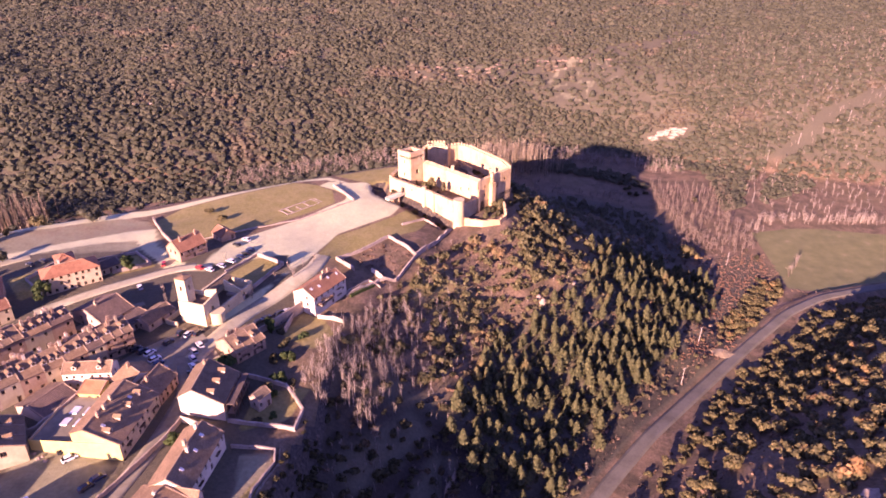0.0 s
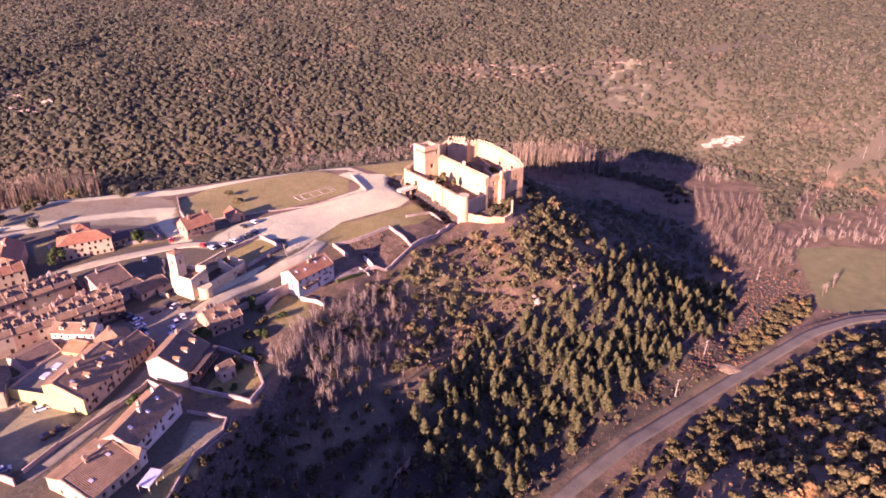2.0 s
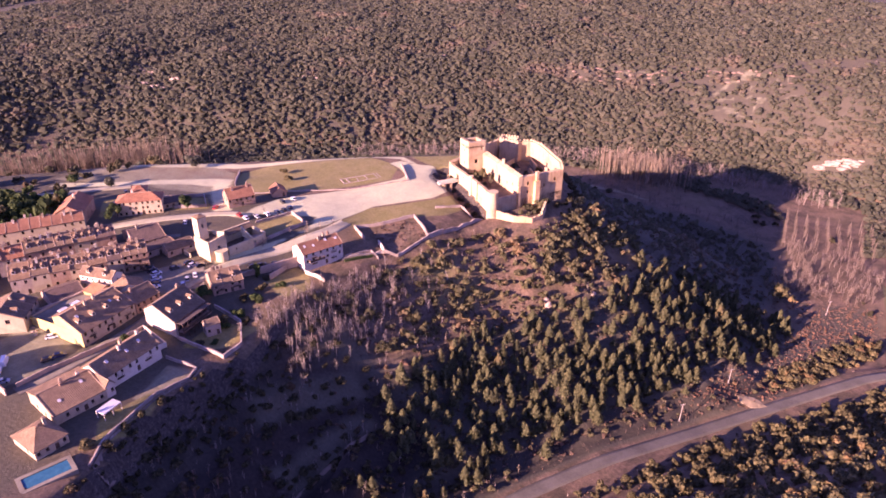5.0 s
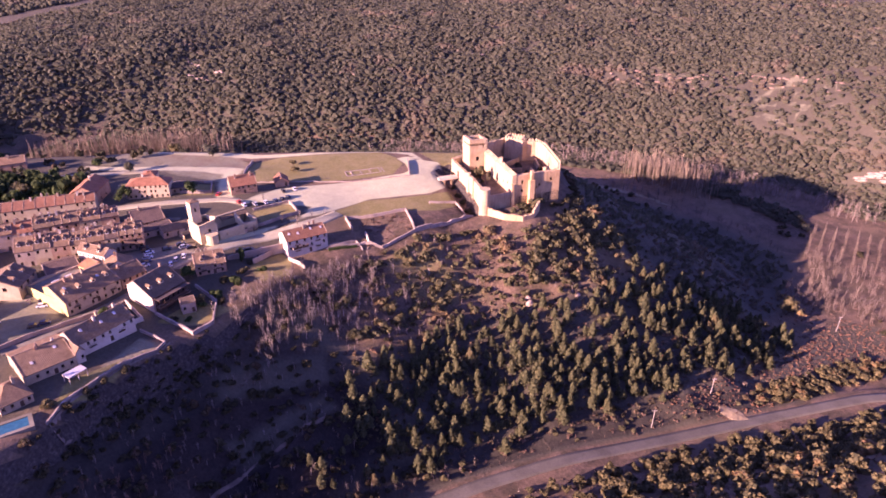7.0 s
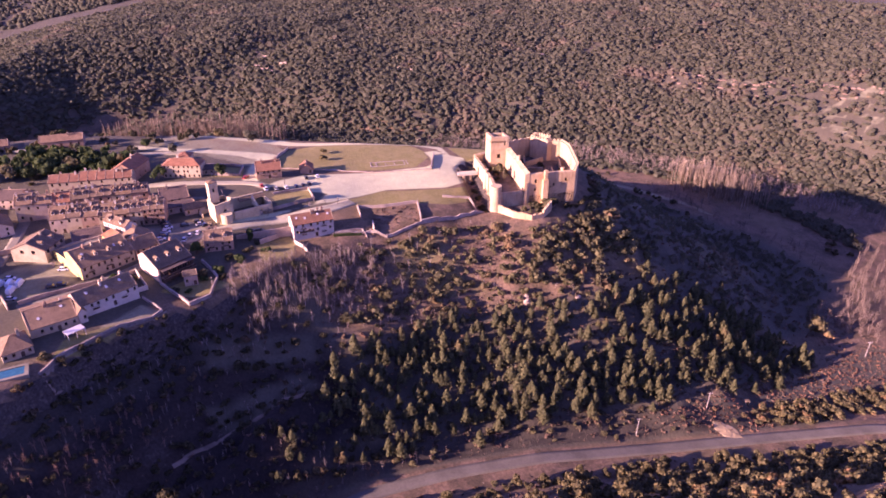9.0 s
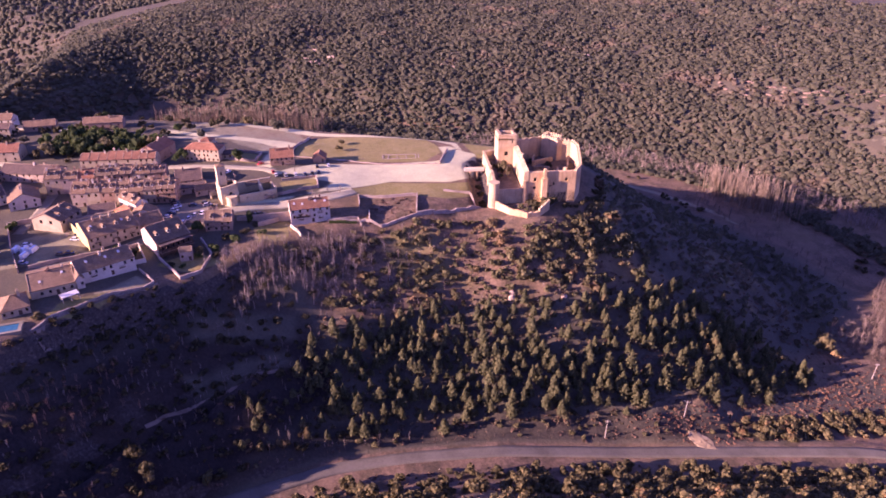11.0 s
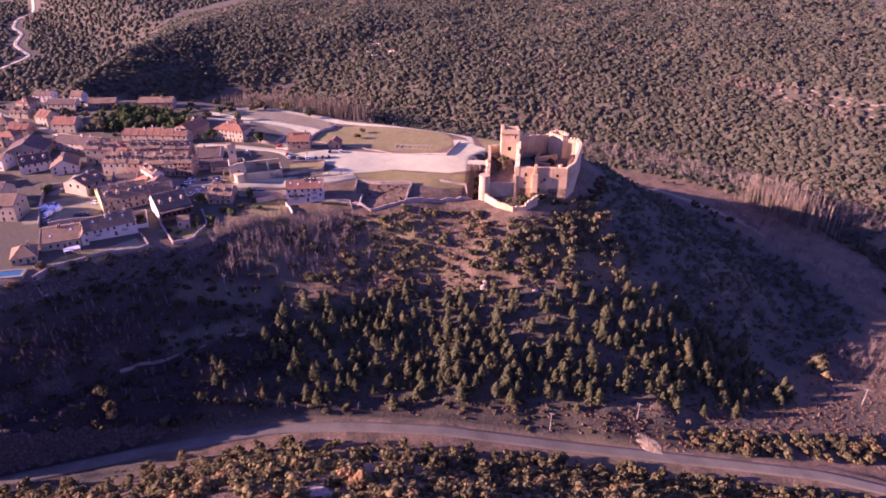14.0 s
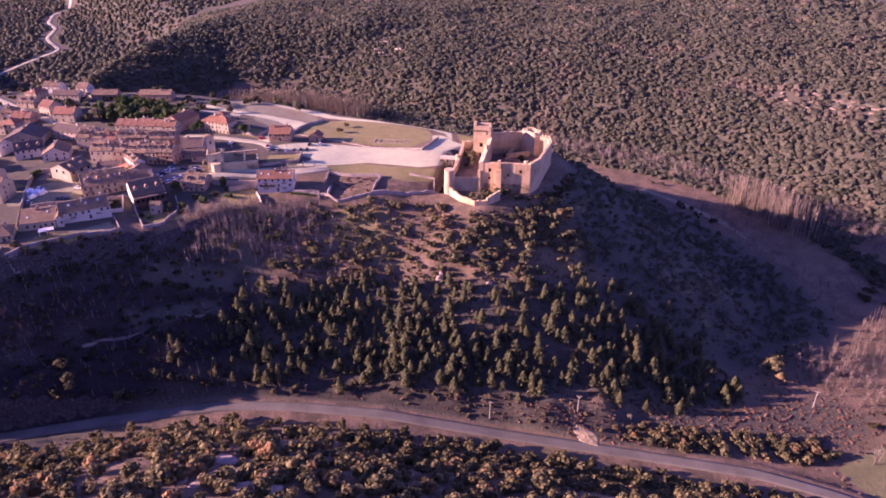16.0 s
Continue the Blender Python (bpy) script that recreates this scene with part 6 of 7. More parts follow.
# leafless scrub and saplings on the shaded slope under the village and along the valley
tb = [bare_template(400 + k, 80, 0.8, 3.0, 3, 0.013) for k in range(8)]
x, y, r, rng = scattered(-60, 70, 60, 300, 3.4, 61)
e = within(x, y, PLATEAU)
d, side, _ = line_distance(x, y, ROAD)
pin = within(x, y, PINES)
dens = smooth(-e, 1, 8) * smooth(-pin, -4, 8) * (0.3 + 0.6 * smooth(vnoise(x, y, 24, 62), -0.3, 0.4)) * (0.35 + 0.4 * smooth(y, 250, 215))
keep = (r < dens) & (side > 0) & (d > 7)
x, y = x[keep], y[keep]
big = smooth(line_distance(x, y, [(-34, 190), (-24, 222), (-14, 244)])[0], 28, 8)
planted("bare_scrub", tb, x, y, rng.uniform(0.8, 1.5, x.size) * (1 + 0.9 * big), M_twig, "leafless grey-mauve scrub on the slope under the village", "scrub", 63, tall=rng.uniform(0.9, 1.3, x.size))
# low tufts of dry brush over open slopes
tl = []
for k in range(5):
    co, fa = tuft_crown(14, 420 + k, 1.0, 0.6, 0.45, core=False, lump=3)
    tl.append((lifted(co, 0.35), tris(fa)))
x, y, r, rng = scattered(-60, 260, 60, 420, 2.9, 64)
e = within(x, y, PLATEAU)
d, side, _ = line_distance(x, y, ROAD)
dens = smooth(-e, 0, 6) * (0.25 + 0.55 * smooth(vnoise(x, y, 18, 65), -0.2, 0.4)) * smooth(d, 5, 9) * smooth(-within(x, y, M_FIELD[0]), -2, 3) * (1 - 0.75 * smooth(y, 210, 185) * (x < 35) * (side > 0))
keep = (r < dens) & (d < 150)
x, y = x[keep], y[keep]
x2, y2, r2, rng2 = scattered(108, 210, 262, 405, 1.9, 652)
keep2 = (within(x2, y2, BANK) > -1) & (r2 < 0.75)
planted("red_grass", tl, x2[keep2], y2[keep2], rng2.uniform(0.3, 0.75, keep2.sum()), M_redgrass, "rough reddish dry grass on the bank above the road", "grass", 653)
planted("dry_brush", tl, x, y, rng.uniform(0.35, 0.95, x.size), M_reed, "low reddish-brown dry brush", "scrub", 66)
# dark evergreen bushes between them, packed denser in the gorge to deepen its shade
x, y, r, rng = scattered(-65, 150, 50, 390, 4.3, 67)
e = within(x, y, PLATEAU)
d, side, _ = line_distance(x, y, ROAD)
keep = (e < -3) & (side > 0) & (d > 8) & (e > -95) & ((y < 318) | (x < 34)) & (y < 340) & (r < 0.2 + 0.65 * smooth(y, 205, 165) * (x < 35) - 0.15 * smooth(y, 215, 235))
x, y = x[keep], y[keep]
planted("evergreen_bushes", to, x, y, rng.uniform(0.7, 1.8, x.size), M_dark, "dark evergreen bushes on the slopes", "scrub", 68, tall=rng.uniform(0.8, 1.3, x.size))

# poplars: leafless strips in the valley
tpop = [bare_template(430 + k, 84, 0.34, 8.2, 3, 0.022) for k in range(6)]
tbig = [bare_template(440 + k, 100, 0.95, 2.6, 3, 0.012) for k in range(8)]


def strip_points(line, width, step, seed):
    rng_ = np.random.RandomState(seed)
    pts = np.array(line, float)
    seg = np.r_[0, np.cumsum(np.hypot(*np.diff(pts, axis=0).T))]
    n = int(seg[-1] / step * width / step)
    s = rng_.uniform(0, seg[-1], n)
    return np.interp(s, seg, pts[:, 0]) + rng_.uniform(-0.5, 0.5, n) * width, np.interp(s, seg, pts[:, 1]) + rng_.uniform(-0.5, 0.5, n) * width, rng_


x, y, rng = strip_points([(-378, 328), (-320, 372), (-256, 402)], 24, 2.6, 71)
planted("poplar_strip", tpop, x, y, rng.uniform(2.0, 2.8, x.size), M_poplar, "strip of leafless reddish poplars behind the plateau", "trees", 72, tall=rng.uniform(0.8, 1.1, x.size))
x, y, rng = strip_points([(34, 546), (84, 538)], 26, 2.1, 73)
planted("poplar_strip", tpop, x, y, rng.uniform(2.1, 2.9, x.size), M_poplar, "block of leafless pale poplars in the far valley", "trees", 74, tall=rng.uniform(0.8, 1.1, x.size))
xs_, ys_ = np.meshgrid(np.arange(0, 58, 6.6), np.arange(0, 46, 2.3))
x, y = 160 + xs_.ravel() + ys_.ravel() * 0.10, 472 + ys_.ravel() - xs_.ravel() * 0.12
rng = np.random.RandomState(75)
planted("poplar_rows", tpop, x + rng.normal(0, 0.5, x.size), y + rng.normal(0, 0.7, x.size), rng.uniform(0.9, 1.3, x.size), M_brown_twig, "planted rows of leafless young poplars", "trees", 76)
x, y, r, rng = scattered(146, 226, 404, 476, 4.0, 77)
keep = (within(x, y, [(149, 410), (176, 396), (204, 400), (214, 440), (206, 470), (160, 474)]) > 0) & (r < 0.6)
planted("riverside_trees", tbig, x[keep], y[keep], rng.uniform(1.8, 3.6, keep.sum()), M_brown_twig, "bare grey riverside trees beside the green field", "trees", 78)
x, y, rng = strip_points([(212, 436), (240, 455), (330, 452)], 12, 4.0, 79)
planted("riverside_trees", tbig, x, y, rng.uniform(1.8, 3.6, x.size), M_twig, "bare riverside trees behind the green field", "trees", 80)
x, y, rng = strip_points([(-160, 490), (-60, 545), (20, 570), (110, 578), (200, 560)], 30, 3.8, 79)
planted("riverside_trees", tbig, x, y, rng.uniform(1.9, 3.4, x.size), M_twig, "bare brown riverside trees at the foot of the hill", "trees", 80)
x, y, r, rng = scattered(240, 480, 470, 760, 6.0, 81)
keep = r < 0.5
planted("bare_scrub", tbig, x[keep], y[keep], rng.uniform(1.4, 2.6, keep.sum()), M_twig, "bare beige scrub on the far slope", "scrub", 82)
x, y, rng = strip_points([(88, 546), (114, 540), (140, 530), (154, 520)], 18, 3.6, 93)
planted("valley_trees", to, x, y, rng.uniform(1.4, 2.8, x.size), M_oak, "dark evergreen trees on the shaded valley floor", "trees", 94)
x, y, rng = strip_points([(14, 522), (56, 512), (96, 498), (136, 474)], 26, 5.6, 95)
planted("valley_trees", tbig, x, y, rng.uniform(1.2, 2.4, x.size), M_brown_twig, "bare brown trees on the shaded valley floor", "trees", 96)
# bushes between road and field, and along the plateau's rear edge
x, y, rng = strip_points([(149, 302), (166, 323), (186, 346), (198, 360)], 13, 3.1, 83)
planted("roadside_bushes", to, x, y, rng.uniform(1.3, 2.4, x.size), M_holm, "dense olive bushes between the road and the field", "scrub", 84)
x, y, rng = strip_points([(-330, 232), (-240, 282), (-196, 303), (-148, 331), (-100, 354), (-60, 374), (-25, 392)], 14, 4.4, 85)
planted("edge_bushes", to, x, y, rng.uniform(1.0, 2.6, x.size), M_oak, "oak bushes along the rear edge of the plateau", "scrub", 86)
# bushes inside the castle walls
x, y, rng = strip_points([(-8, 352), (4, 350), (14, 342), (22, 340)], 14, 4.5, 89)
planted("court_bushes", tb, x, y, rng.uniform(0.9, 1.5, x.size), M_twig, "leafless bushes in the castle court", "scrub", 90, sink=-2.6)
x, y, rng = strip_points([(-14, 334), (-4, 326), (6, 316)], 5, 2.8, 91)
planted("court_bushes", tb, x, y, rng.uniform(0.6, 1.2, x.size), M_reed, "dry bushes on the terrace between the castle walls", "scrub", 92, sink=-3.6)


# round oaks and bushes on the upper slope below the castle, dark growth on the shaded slope behind it
def slope_growth(name, tpl, box, step, seed, density, lo, hi, mat, label, category, keep_out=2.5):
    x, y, r, rng = scattered(*box, step, seed)
    e = within(x, y, PLATEAU)
    d, side, _ = line_distance(x, y, ROAD)
    keep = (r < density(x, y, e)) & (e < -keep_out) & (side > 0) & (d > 11)
    x, y = x[keep], y[keep]
    planted(name, tpl, x, y, rng.uniform(lo, hi, x.size), mat, label, category, seed + 1, tall=rng.uniform(0.85, 1.25, x.size))


VALLEY_TRACK_ZONE = [(-60, 500), (0, 508), (60, 505), (120, 470), (124, 478), (62, 515), (0, 519), (-60, 510)]
slope_growth("slope_oaks", to, (-45, 80, 205, 350), 4.6, 141, lambda x, y, e: (0.4 + 0.5 * smooth(vnoise(x, y, 20, 143), -0.3, 0.3)) * smooth(e, -46, -30) * smooth(x, -42, -12) * (0.7 + 0.3 * smooth(x, 4, 22)) * smooth(-within(x, y, PINES), -10, 0), 1.3, 2.7, M_slope, "rounded olive oaks on the slope under the castle", "trees", 3.5)
slope_growth("big_slope_oaks", to, (26, 82, 270, 380), 5.6, 145, lambda x, y, e: 0.72 * smooth(within(x, y, [(30, 292), (40, 312), (43, 350), (60, 356), (70, 342), (64, 316), (48, 284), (32, 274)]), -3, 3), 1.9, 3.4, M_slope, "large round olive oaks beside the castle rock", "trees", 4.5)
slope_growth("reddish_scrub", tbig, (-45, 70, 200, 320), 3.0, 147, lambda x, y, e: 0.75 * smooth(vnoise(x, y, 15, 149), -0.4, 0.2) * smooth(e, -50, -30), 0.5, 1.2, M_reed, "reddish dry scrub on the slope under the castle", "scrub", 1.5)
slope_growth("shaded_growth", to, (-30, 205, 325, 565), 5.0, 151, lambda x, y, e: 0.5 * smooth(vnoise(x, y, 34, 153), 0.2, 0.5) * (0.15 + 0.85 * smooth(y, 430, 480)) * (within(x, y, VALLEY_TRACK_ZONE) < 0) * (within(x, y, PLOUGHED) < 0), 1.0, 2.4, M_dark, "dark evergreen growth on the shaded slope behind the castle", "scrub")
slope_growth("shaded_scrub", tbig, (-30, 210, 325, 570), 6.0, 155, lambda x, y, e: 0.35 * smooth(vnoise(x, y, 40, 157), 0.0, 0.4) * (within(x, y, VALLEY_TRACK_ZONE) < 0) * (within(x, y, PLOUGHED) < 0), 0.9, 2.0, M_twig, "bare brown scrub on the shaded slope behind the castle", "scrub")
# low growth, thickened to darken the slope where the shade lies
ts = [(lifted(c, 0.6), tris(f)) for c, f in (tuft_crown(24, 250 + k, 1.0, 0.9, 0.42, core=False, lump=4) for k in range(5))]
slope_growth("shaded_wood", ts, (-30, 160, 343, 500), 3.4, 158, lambda x, y, e: 0.75 * smooth(within(x, y, SHADED), -2, 10) * (0.4 + 0.6 * smooth(vnoise(x, y, 22, 160), -0.4, 0.2)), 0.7, 1.8, M_oak, "low growth thickened to darken the shaded slope behind the castle", "woods", 4.0)
# russet shrubs, a worn path and young pines on the shaded slope above the road
SHRUBS = [(-33, 84), (-31, 98), (-29, 112), (-24, 128), (-17, 126), (-15, 108), (-12, 92), (-18, 80), (-27, 78)]
slope_growth("russet_shrubs", tbig, (-36, -8, 74, 132), 3.1, 181, lambda x, y, e: 0.85 * smooth(within(x, y, SHRUBS), -3, 2) * smooth(vnoise(x, y, 12, 183), -0.5, 0.0), 1.0, 1.9, M_russet, "russet leafless shrubs in the shade above the road", "scrub")
slope_growth("russet_shrubs", tbig, (-40, 40, 74, 205), 6.4, 184, lambda x, y, e: 0.42 * smooth(vnoise(x, y, 30, 186), -0.2, 0.3), 0.8, 1.6, M_russet, "scattered russet shrubs on the shaded slope", "scrub")
M_path = speckled("trodden_earth", (0.14, 0.10, 0.07), (0.26, 0.19, 0.13), 1.0, 0.95, 0.05)
path = tagged(ribbon("footpath", [(-9, 120), (-8, 135), (-6, 150), (1, 163), (4, 172)], 1.3, M_path, 0.06, 2.0, edge=0.5), "pale narrow footpath across the shaded slope", "path", kind="structure")
slope_growth("pine_wood", tp, (8, 56, 128, 206), 5.0, 188, lambda x, y, e: 0.5 * smooth(within(x, y, [(10, 140), (12, 176), (30, 198), (54, 202), (34, 160), (22, 132)]), -3, 3), 0.6, 1.2, M_pine, "small pines in the shade above the road", "woods")
# rough brush in the walled plots beside the esplanade, and olive bushes right under the castle
x, y, r, rng = scattered(-44, -8, 246, 284, 1.7, 191)
keep = (within(x, y, [(-40, 261), (-35, 270), (-24, 278), (-14, 270), (-18, 260), (-28, 250)]) > 0) & (r < 0.7)
planted("plot_brush", tl, x[keep], y[keep], rng.uniform(0.3, 0.8, keep.sum()), M_reed, "rough reddish brush in the walled plots", "scrub", 192)
slope_growth("slope_bushes", ts, (-40, 70, 225, 330), 3.2, 194, lambda x, y, e: 0.7 * smooth(vnoise(x, y, 14, 196), -0.3, 0.2) * smooth(e, -50, -34) * smooth(x, -38, -10), 0.6, 1.5, M_slope, "low olive bushes and rough grass under the castle", "scrub", 2.0)
# bushes on the rampart, at the foot of the palace front and in the court
def bush(x, y, z, r, mat, label, seed):
    base = thing("bush", pose(x, y, z), label, "bush", "bushes")
    part("crown", crown_mesh("crown", seed, 120, r, r * 0.8, r * 0.3, r * 0.55, mat, 5), None, base)
    part("stem", Geo().tube(0, 0, -0.3, r * 0.6, 0.08, 0.05, 6), M_bark, base)


for k_, (x_, y_, z_, r_) in enumerate(((22.6, 316.6, -21.2, 2.0), (27.0, 321.6, -21.2, 2.6), (28.6, 325.2, -21.2, 2.2), (20.0, 309.4, -21.2, 1.5), (26.8, 313.0, -21.2, 1.7), (17.0, 306.4, -21.2, 1.0), (29.0, 317.4, -21.2, 1.6), (24.0, 309.6, -21.2, 1.2))):
    bush(x_, y_, z_, r_, M_slope if k_ % 2 else M_dark, "olive bush on the rampart below the palace front", 700 + k_)
for k_, (x_, y_, z_, r_) in enumerate(((-8.0, 355.0, -16.5, 1.8), (4.0, 357.0, -16.5, 2.2), (12.0, 348.0, -16.5, 1.6), (22.0, 346.0, -16.5, 2.0), (18.0, 356.0, -16.5, 1.7), (-14.6, 333.0, -15.2, 1.6), (-8.8, 331.0, -15.2, 2.0), (-3.6, 324.0, -15.2, 1.3), (-19.0, 334.4, -15.2, 1.2))):
    bush(x_, y_, z_, r_, M_holm if k_ > 4 else M_dark, "overgrown bush inside the castle walls", 720 + k_)
for k_, (x_, y_, r_) in enumerate(((-26.5, 336.0, 1.3), (-22.0, 327.5, 1.4), (-14.5, 319.0, 1.5), (-10.0, 314.5, 1.6), (-4.0, 309.0, 1.5), (0.5, 304.0, 1.7), (-28.0, 340.0, 1.2))):
    bush(x_, y_, float(land(x_, y_)), r_, M_dark, "dark bush in the dry ditch of the castle", 740 + k_)
# bare wood crowding the plateau's edge under the houses
x, y, rng = strip_points([(-43, 172), (-40, 190), (-39, 203), (-32, 214), (-23, 226), (-16, 240)], 12, 3.3, 161)
planted("bare_wood", tbig, x, y, rng.uniform(1.7, 3.0, x.size), M_twig, "dense leafless grey trees along the plateau's edge", "trees", 162)
x, y, r, rng = scattered(-480, -196, 60, 292, 6.5, 163)
free = np.min([np.hypot(x - a_, y - b_) for a_, b_ in FAR_SPOTS], axis=0) > 10
keep = free & (r < 0.30 + 0.35 * smooth(-x, 300, 360)) & (within(x, y, PLATEAU) > 0) & (within(x, y, M_PALE[1]) < -2) & (within(x, y, M_PALE[2]) < -2)
keep &= line_distance(x, y, [(-330, 128), (-260, 142), (-205, 164), (-190, 176)])[0] > 6
keep &= line_distance(x, y, FAR_ROAD)[0] > 8
x, y = x[keep], y[keep]
planted("outskirt_bushes", to, x, y, rng.uniform(1.2, 2.9, x.size), M_dark, "dark trees and bushes between the outlying houses", "trees", 164, tall=rng.uniform(0.9, 1.4, x.size))
for k_, (x_, y_, r_) in enumerate(((-57.0, 163.0, 1.4), (-53.0, 166.0, 1.1), (-58.0, 170.0, 1.2), (-55.0, 175.0, 1.5), (-50.0, 180.0, 1.6), (-54.0, 183.0, 1.8), (-57.5, 190.0, 1.7), (-53.0, 193.0, 2.0), (-56.0, 200.0, 1.6), (-50.0, 206.0, 1.6), (-58.0, 207.0, 1.3), (-72.0, 153.5, 1.3), (-74.5, 156.0, 1.5))):
    bush(x_, y_, float(land(x_, y_)), r_, M_garden if k_ % 2 else M_dark, "green garden bush beside the houses", 760 + k_)
x, y, rng = strip_points([(-32, 180), (-26, 204), (-16, 224)], 24, 3.6, 165)
planted("bare_wood", tbig, x, y, rng.uniform(1.6, 2.9, x.size), M_twig, "leafless grey trees on the slope under the village", "trees", 166)
x, y, rng = strip_points([(36, 330), (40, 340), (37, 356), (26, 376)], 6, 2.7, 167)
planted("castle_foot_bushes", to, x, y, rng.uniform(0.9, 1.9, x.size), M_dark, "dark bushes crowding the foot of the castle wall", "scrub", 168)
x, y, rng = strip_points([(166, 404), (176, 425), (172, 450)], 14, 4.6, 169)
planted("pale_bare_trees", tbig, x, y, rng.uniform(1.8, 3.4, x.size), M_brown_twig, "pale leafless riverside trees near the field", "trees", 170)
# scrub on the bank above the road
x, y, r, rng = scattered(0, 200, 90, 320, 2.6, 171)
d, side, _ = line_distance(x, y, ROAD)
keep = (side > 0) & (d > 5.5) & (d < 17) & (r < 0.5) & (np.hypot(x - 134, y - 278) > 7)
x, y = x[keep], y[keep]
planted("bank_scrub", tbig, x, y, rng.uniform(0.35, 1.0, x.size), M_reed, "reddish leafless scrub on the bank above the road", "scrub", 172)
x, y, r, rng = scattered(0, 200, 90, 320, 4.6, 173)
d, side, _ = line_distance(x, y, ROAD)
keep = (side > 0) & (d > 7) & (d < 17) & (r < 0.4) & (np.hypot(x - 134, y - 278) > 8)
x, y = x[keep], y[keep]
planted("bank_bushes", tn, x, y, rng.uniform(0.6, 1.5, x.size), M_slope, "olive bushes on the bank above the road", "scrub", 174)
x, y, rng = strip_points([(-42, 94), (-46, 122), (-43, 148), (-39, 164)], 7, 2.3, 175)
planted("cliff_bushes", to, x, y, rng.uniform(0.6, 1.4, x.size), M_dark, "dark bushes clinging to the cliff under the houses", "scrub", 176)
# single trees of the village
def lone_tree(x, y, r, tall, mat, label, seed, trunk=1.5, category="tree", z=None):
    base = thing("tree", pose(x, y, float(land(x, y)) if z is None else z), label, category)
    part("trunk", trunk_mesh(trunk + 0.6, 0.2), None, base)
    part("crown", crown_mesh("crown", seed, 320, r, tall, 0.42, trunk + tall * 0.7, mat, 8), None, base)


for k_, (x_, y_, r_, h_) in enumerate(((-215, 178, 4.2, 4.4), (-209, 184, 3.4, 3.6), (-207, 192, 4.4, 5.0), (-200, 196, 3.0, 3.0), (-203, 204, 4.0, 4.4), (-196, 208, 3.2, 4.6), (-190, 214, 3.6, 3.4), (-212, 200, 3.4, 3.8), (-186, 222, 2.6, 4.4), (-221, 186, 3.0, 3.2))):
    lone_tree(x_, y_, r_, h_, M_garden if k_ % 4 else M_slope, "tall leafy garden tree behind the terraced houses", 640 + k_, 1.4)
x, y, r, rng = scattered(-242, -162, 176, 236, 4.6, 651)
keep = (within(x, y, [(-240, 192), (-226, 178), (-200, 190), (-178, 212), (-176, 224), (-196, 234), (-214, 222), (-232, 210)]) > 0) & (r < 0.75)
tgv = [(lifted(c, 1.0), tris(f)) for c, f in (tuft_crown(90, 660 + k, 1.0, 1.05, 0.30, lump=5) for k in range(5))]
planted("garden_grove", tgv, x[keep], y[keep], rng.uniform(1.8, 3.6, keep.sum()), M_garden, "dense dark green garden trees behind the terraced houses", "trees", 652, tall=rng.uniform(0.9, 1.6, keep.sum()))
lone_tree(-6.4, 329.4, 1.5, 3.4, M_holm, "slender orange-leaved tree on the terrace between the castle walls", 521, 1.6, z=-15.2)
lone_tree(-0.8, 326.2, 1.2, 3.0, M_under, "slender brown tree on the terrace between the castle walls", 522, 1.6, z=-15.2)
lone_tree(-10.4, 331.2, 1.3, 2.0, M_holm, "small orange-leaved tree on the castle terrace", 523, 0.8, z=-15.2)
lone_tree(-168.0, 300.0, 4.2, 3.4, M_oak, "large round evergreen oak beside the white track", 501)
lone_tree(-190.0, 292.0, 3.2, 3.0, M_holm, "brownish oak at the edge of the track", 502)
lone_tree(-114.5, 308.0, 1.5, 1.3, M_holm, "small tree standing in the meadow", 503, 0.8)
lone_tree(-106.6, 298.5, 1.6, 1.4, M_holm, "small yellow-leaved tree in the meadow", 504, 0.8)
lone_tree(-127.0, 244.0, 2.2, 3.6, M_garden, "grey-green conifer beside the large cream house", 505)
lone_tree(-151.5, 222.6, 2.4, 3.8, M_garden, "dark conifer on the lawn of the large house", 506)
lone_tree(-61.5, 206.0, 0.8, 3.2, M_garden, "slender green cypress in the garden", 507, 0.5)
lone_tree(-63.0, 207.6, 0.8, 2.9, M_garden, "slender green cypress beside its twin", 508, 0.5)
lone_tree(-71.0, 184.4, 2.6, 2.6, M_garden, "broad green tree beside the timbered house", 509)
lone_tree(-56.5, 176.5, 1.9, 1.9, M_holm, "yellow-green shrub on the terraced garden", 510, 0.6)
lone_tree(-77.2, 149.6, 1.6, 1.8, M_garden, "small palm-like garden tree behind the long house", 511)
lone_tree(154.5, 391.0, 5.2, 4.6, M_holm, "large golden oak at the edge of the wood", 512)
lone_tree(140.0, 357.0, 3.2, 3.4, M_holm, "golden oak at the edge of the pines", 513)
lone_tree(9.5, 110.5, 2.2, 3.0, M_holm, "orange-leaved oak standing alone on the shaded slope", 515, 1.2)
lone_tree(20.4, 125.7, 1.5, 3.4, M_pine, "slender pine above the road", 516, 1.0)
lone_tree(2.4, 110.0, 2.4, 2.2, M_dark, "round evergreen oak on the shaded slope", 517, 1.0)
lone_tree(-52.0, 107.5, 1.6, 1.3, M_holm, "clipped yellow shrub beside the pool", 514, 0.3)


def bare_tree(x, y, s, label, seed):
    base = thing("bare_tree", pose(x, y, float(land(x, y))), label, "tree")
    part("trunk", trunk_mesh(2.0 * s, 0.13 * s), None, base)
    co, fa = bare_template(seed, 200, 1.5 * s, 3.2 * s, 5, 0.016 * s)
    me = raw_mesh("twig_crown", lifted(co, 0.9 * s), fa)
    me.materials.append(M_twig)
    part("twig_crown", me, None, base)


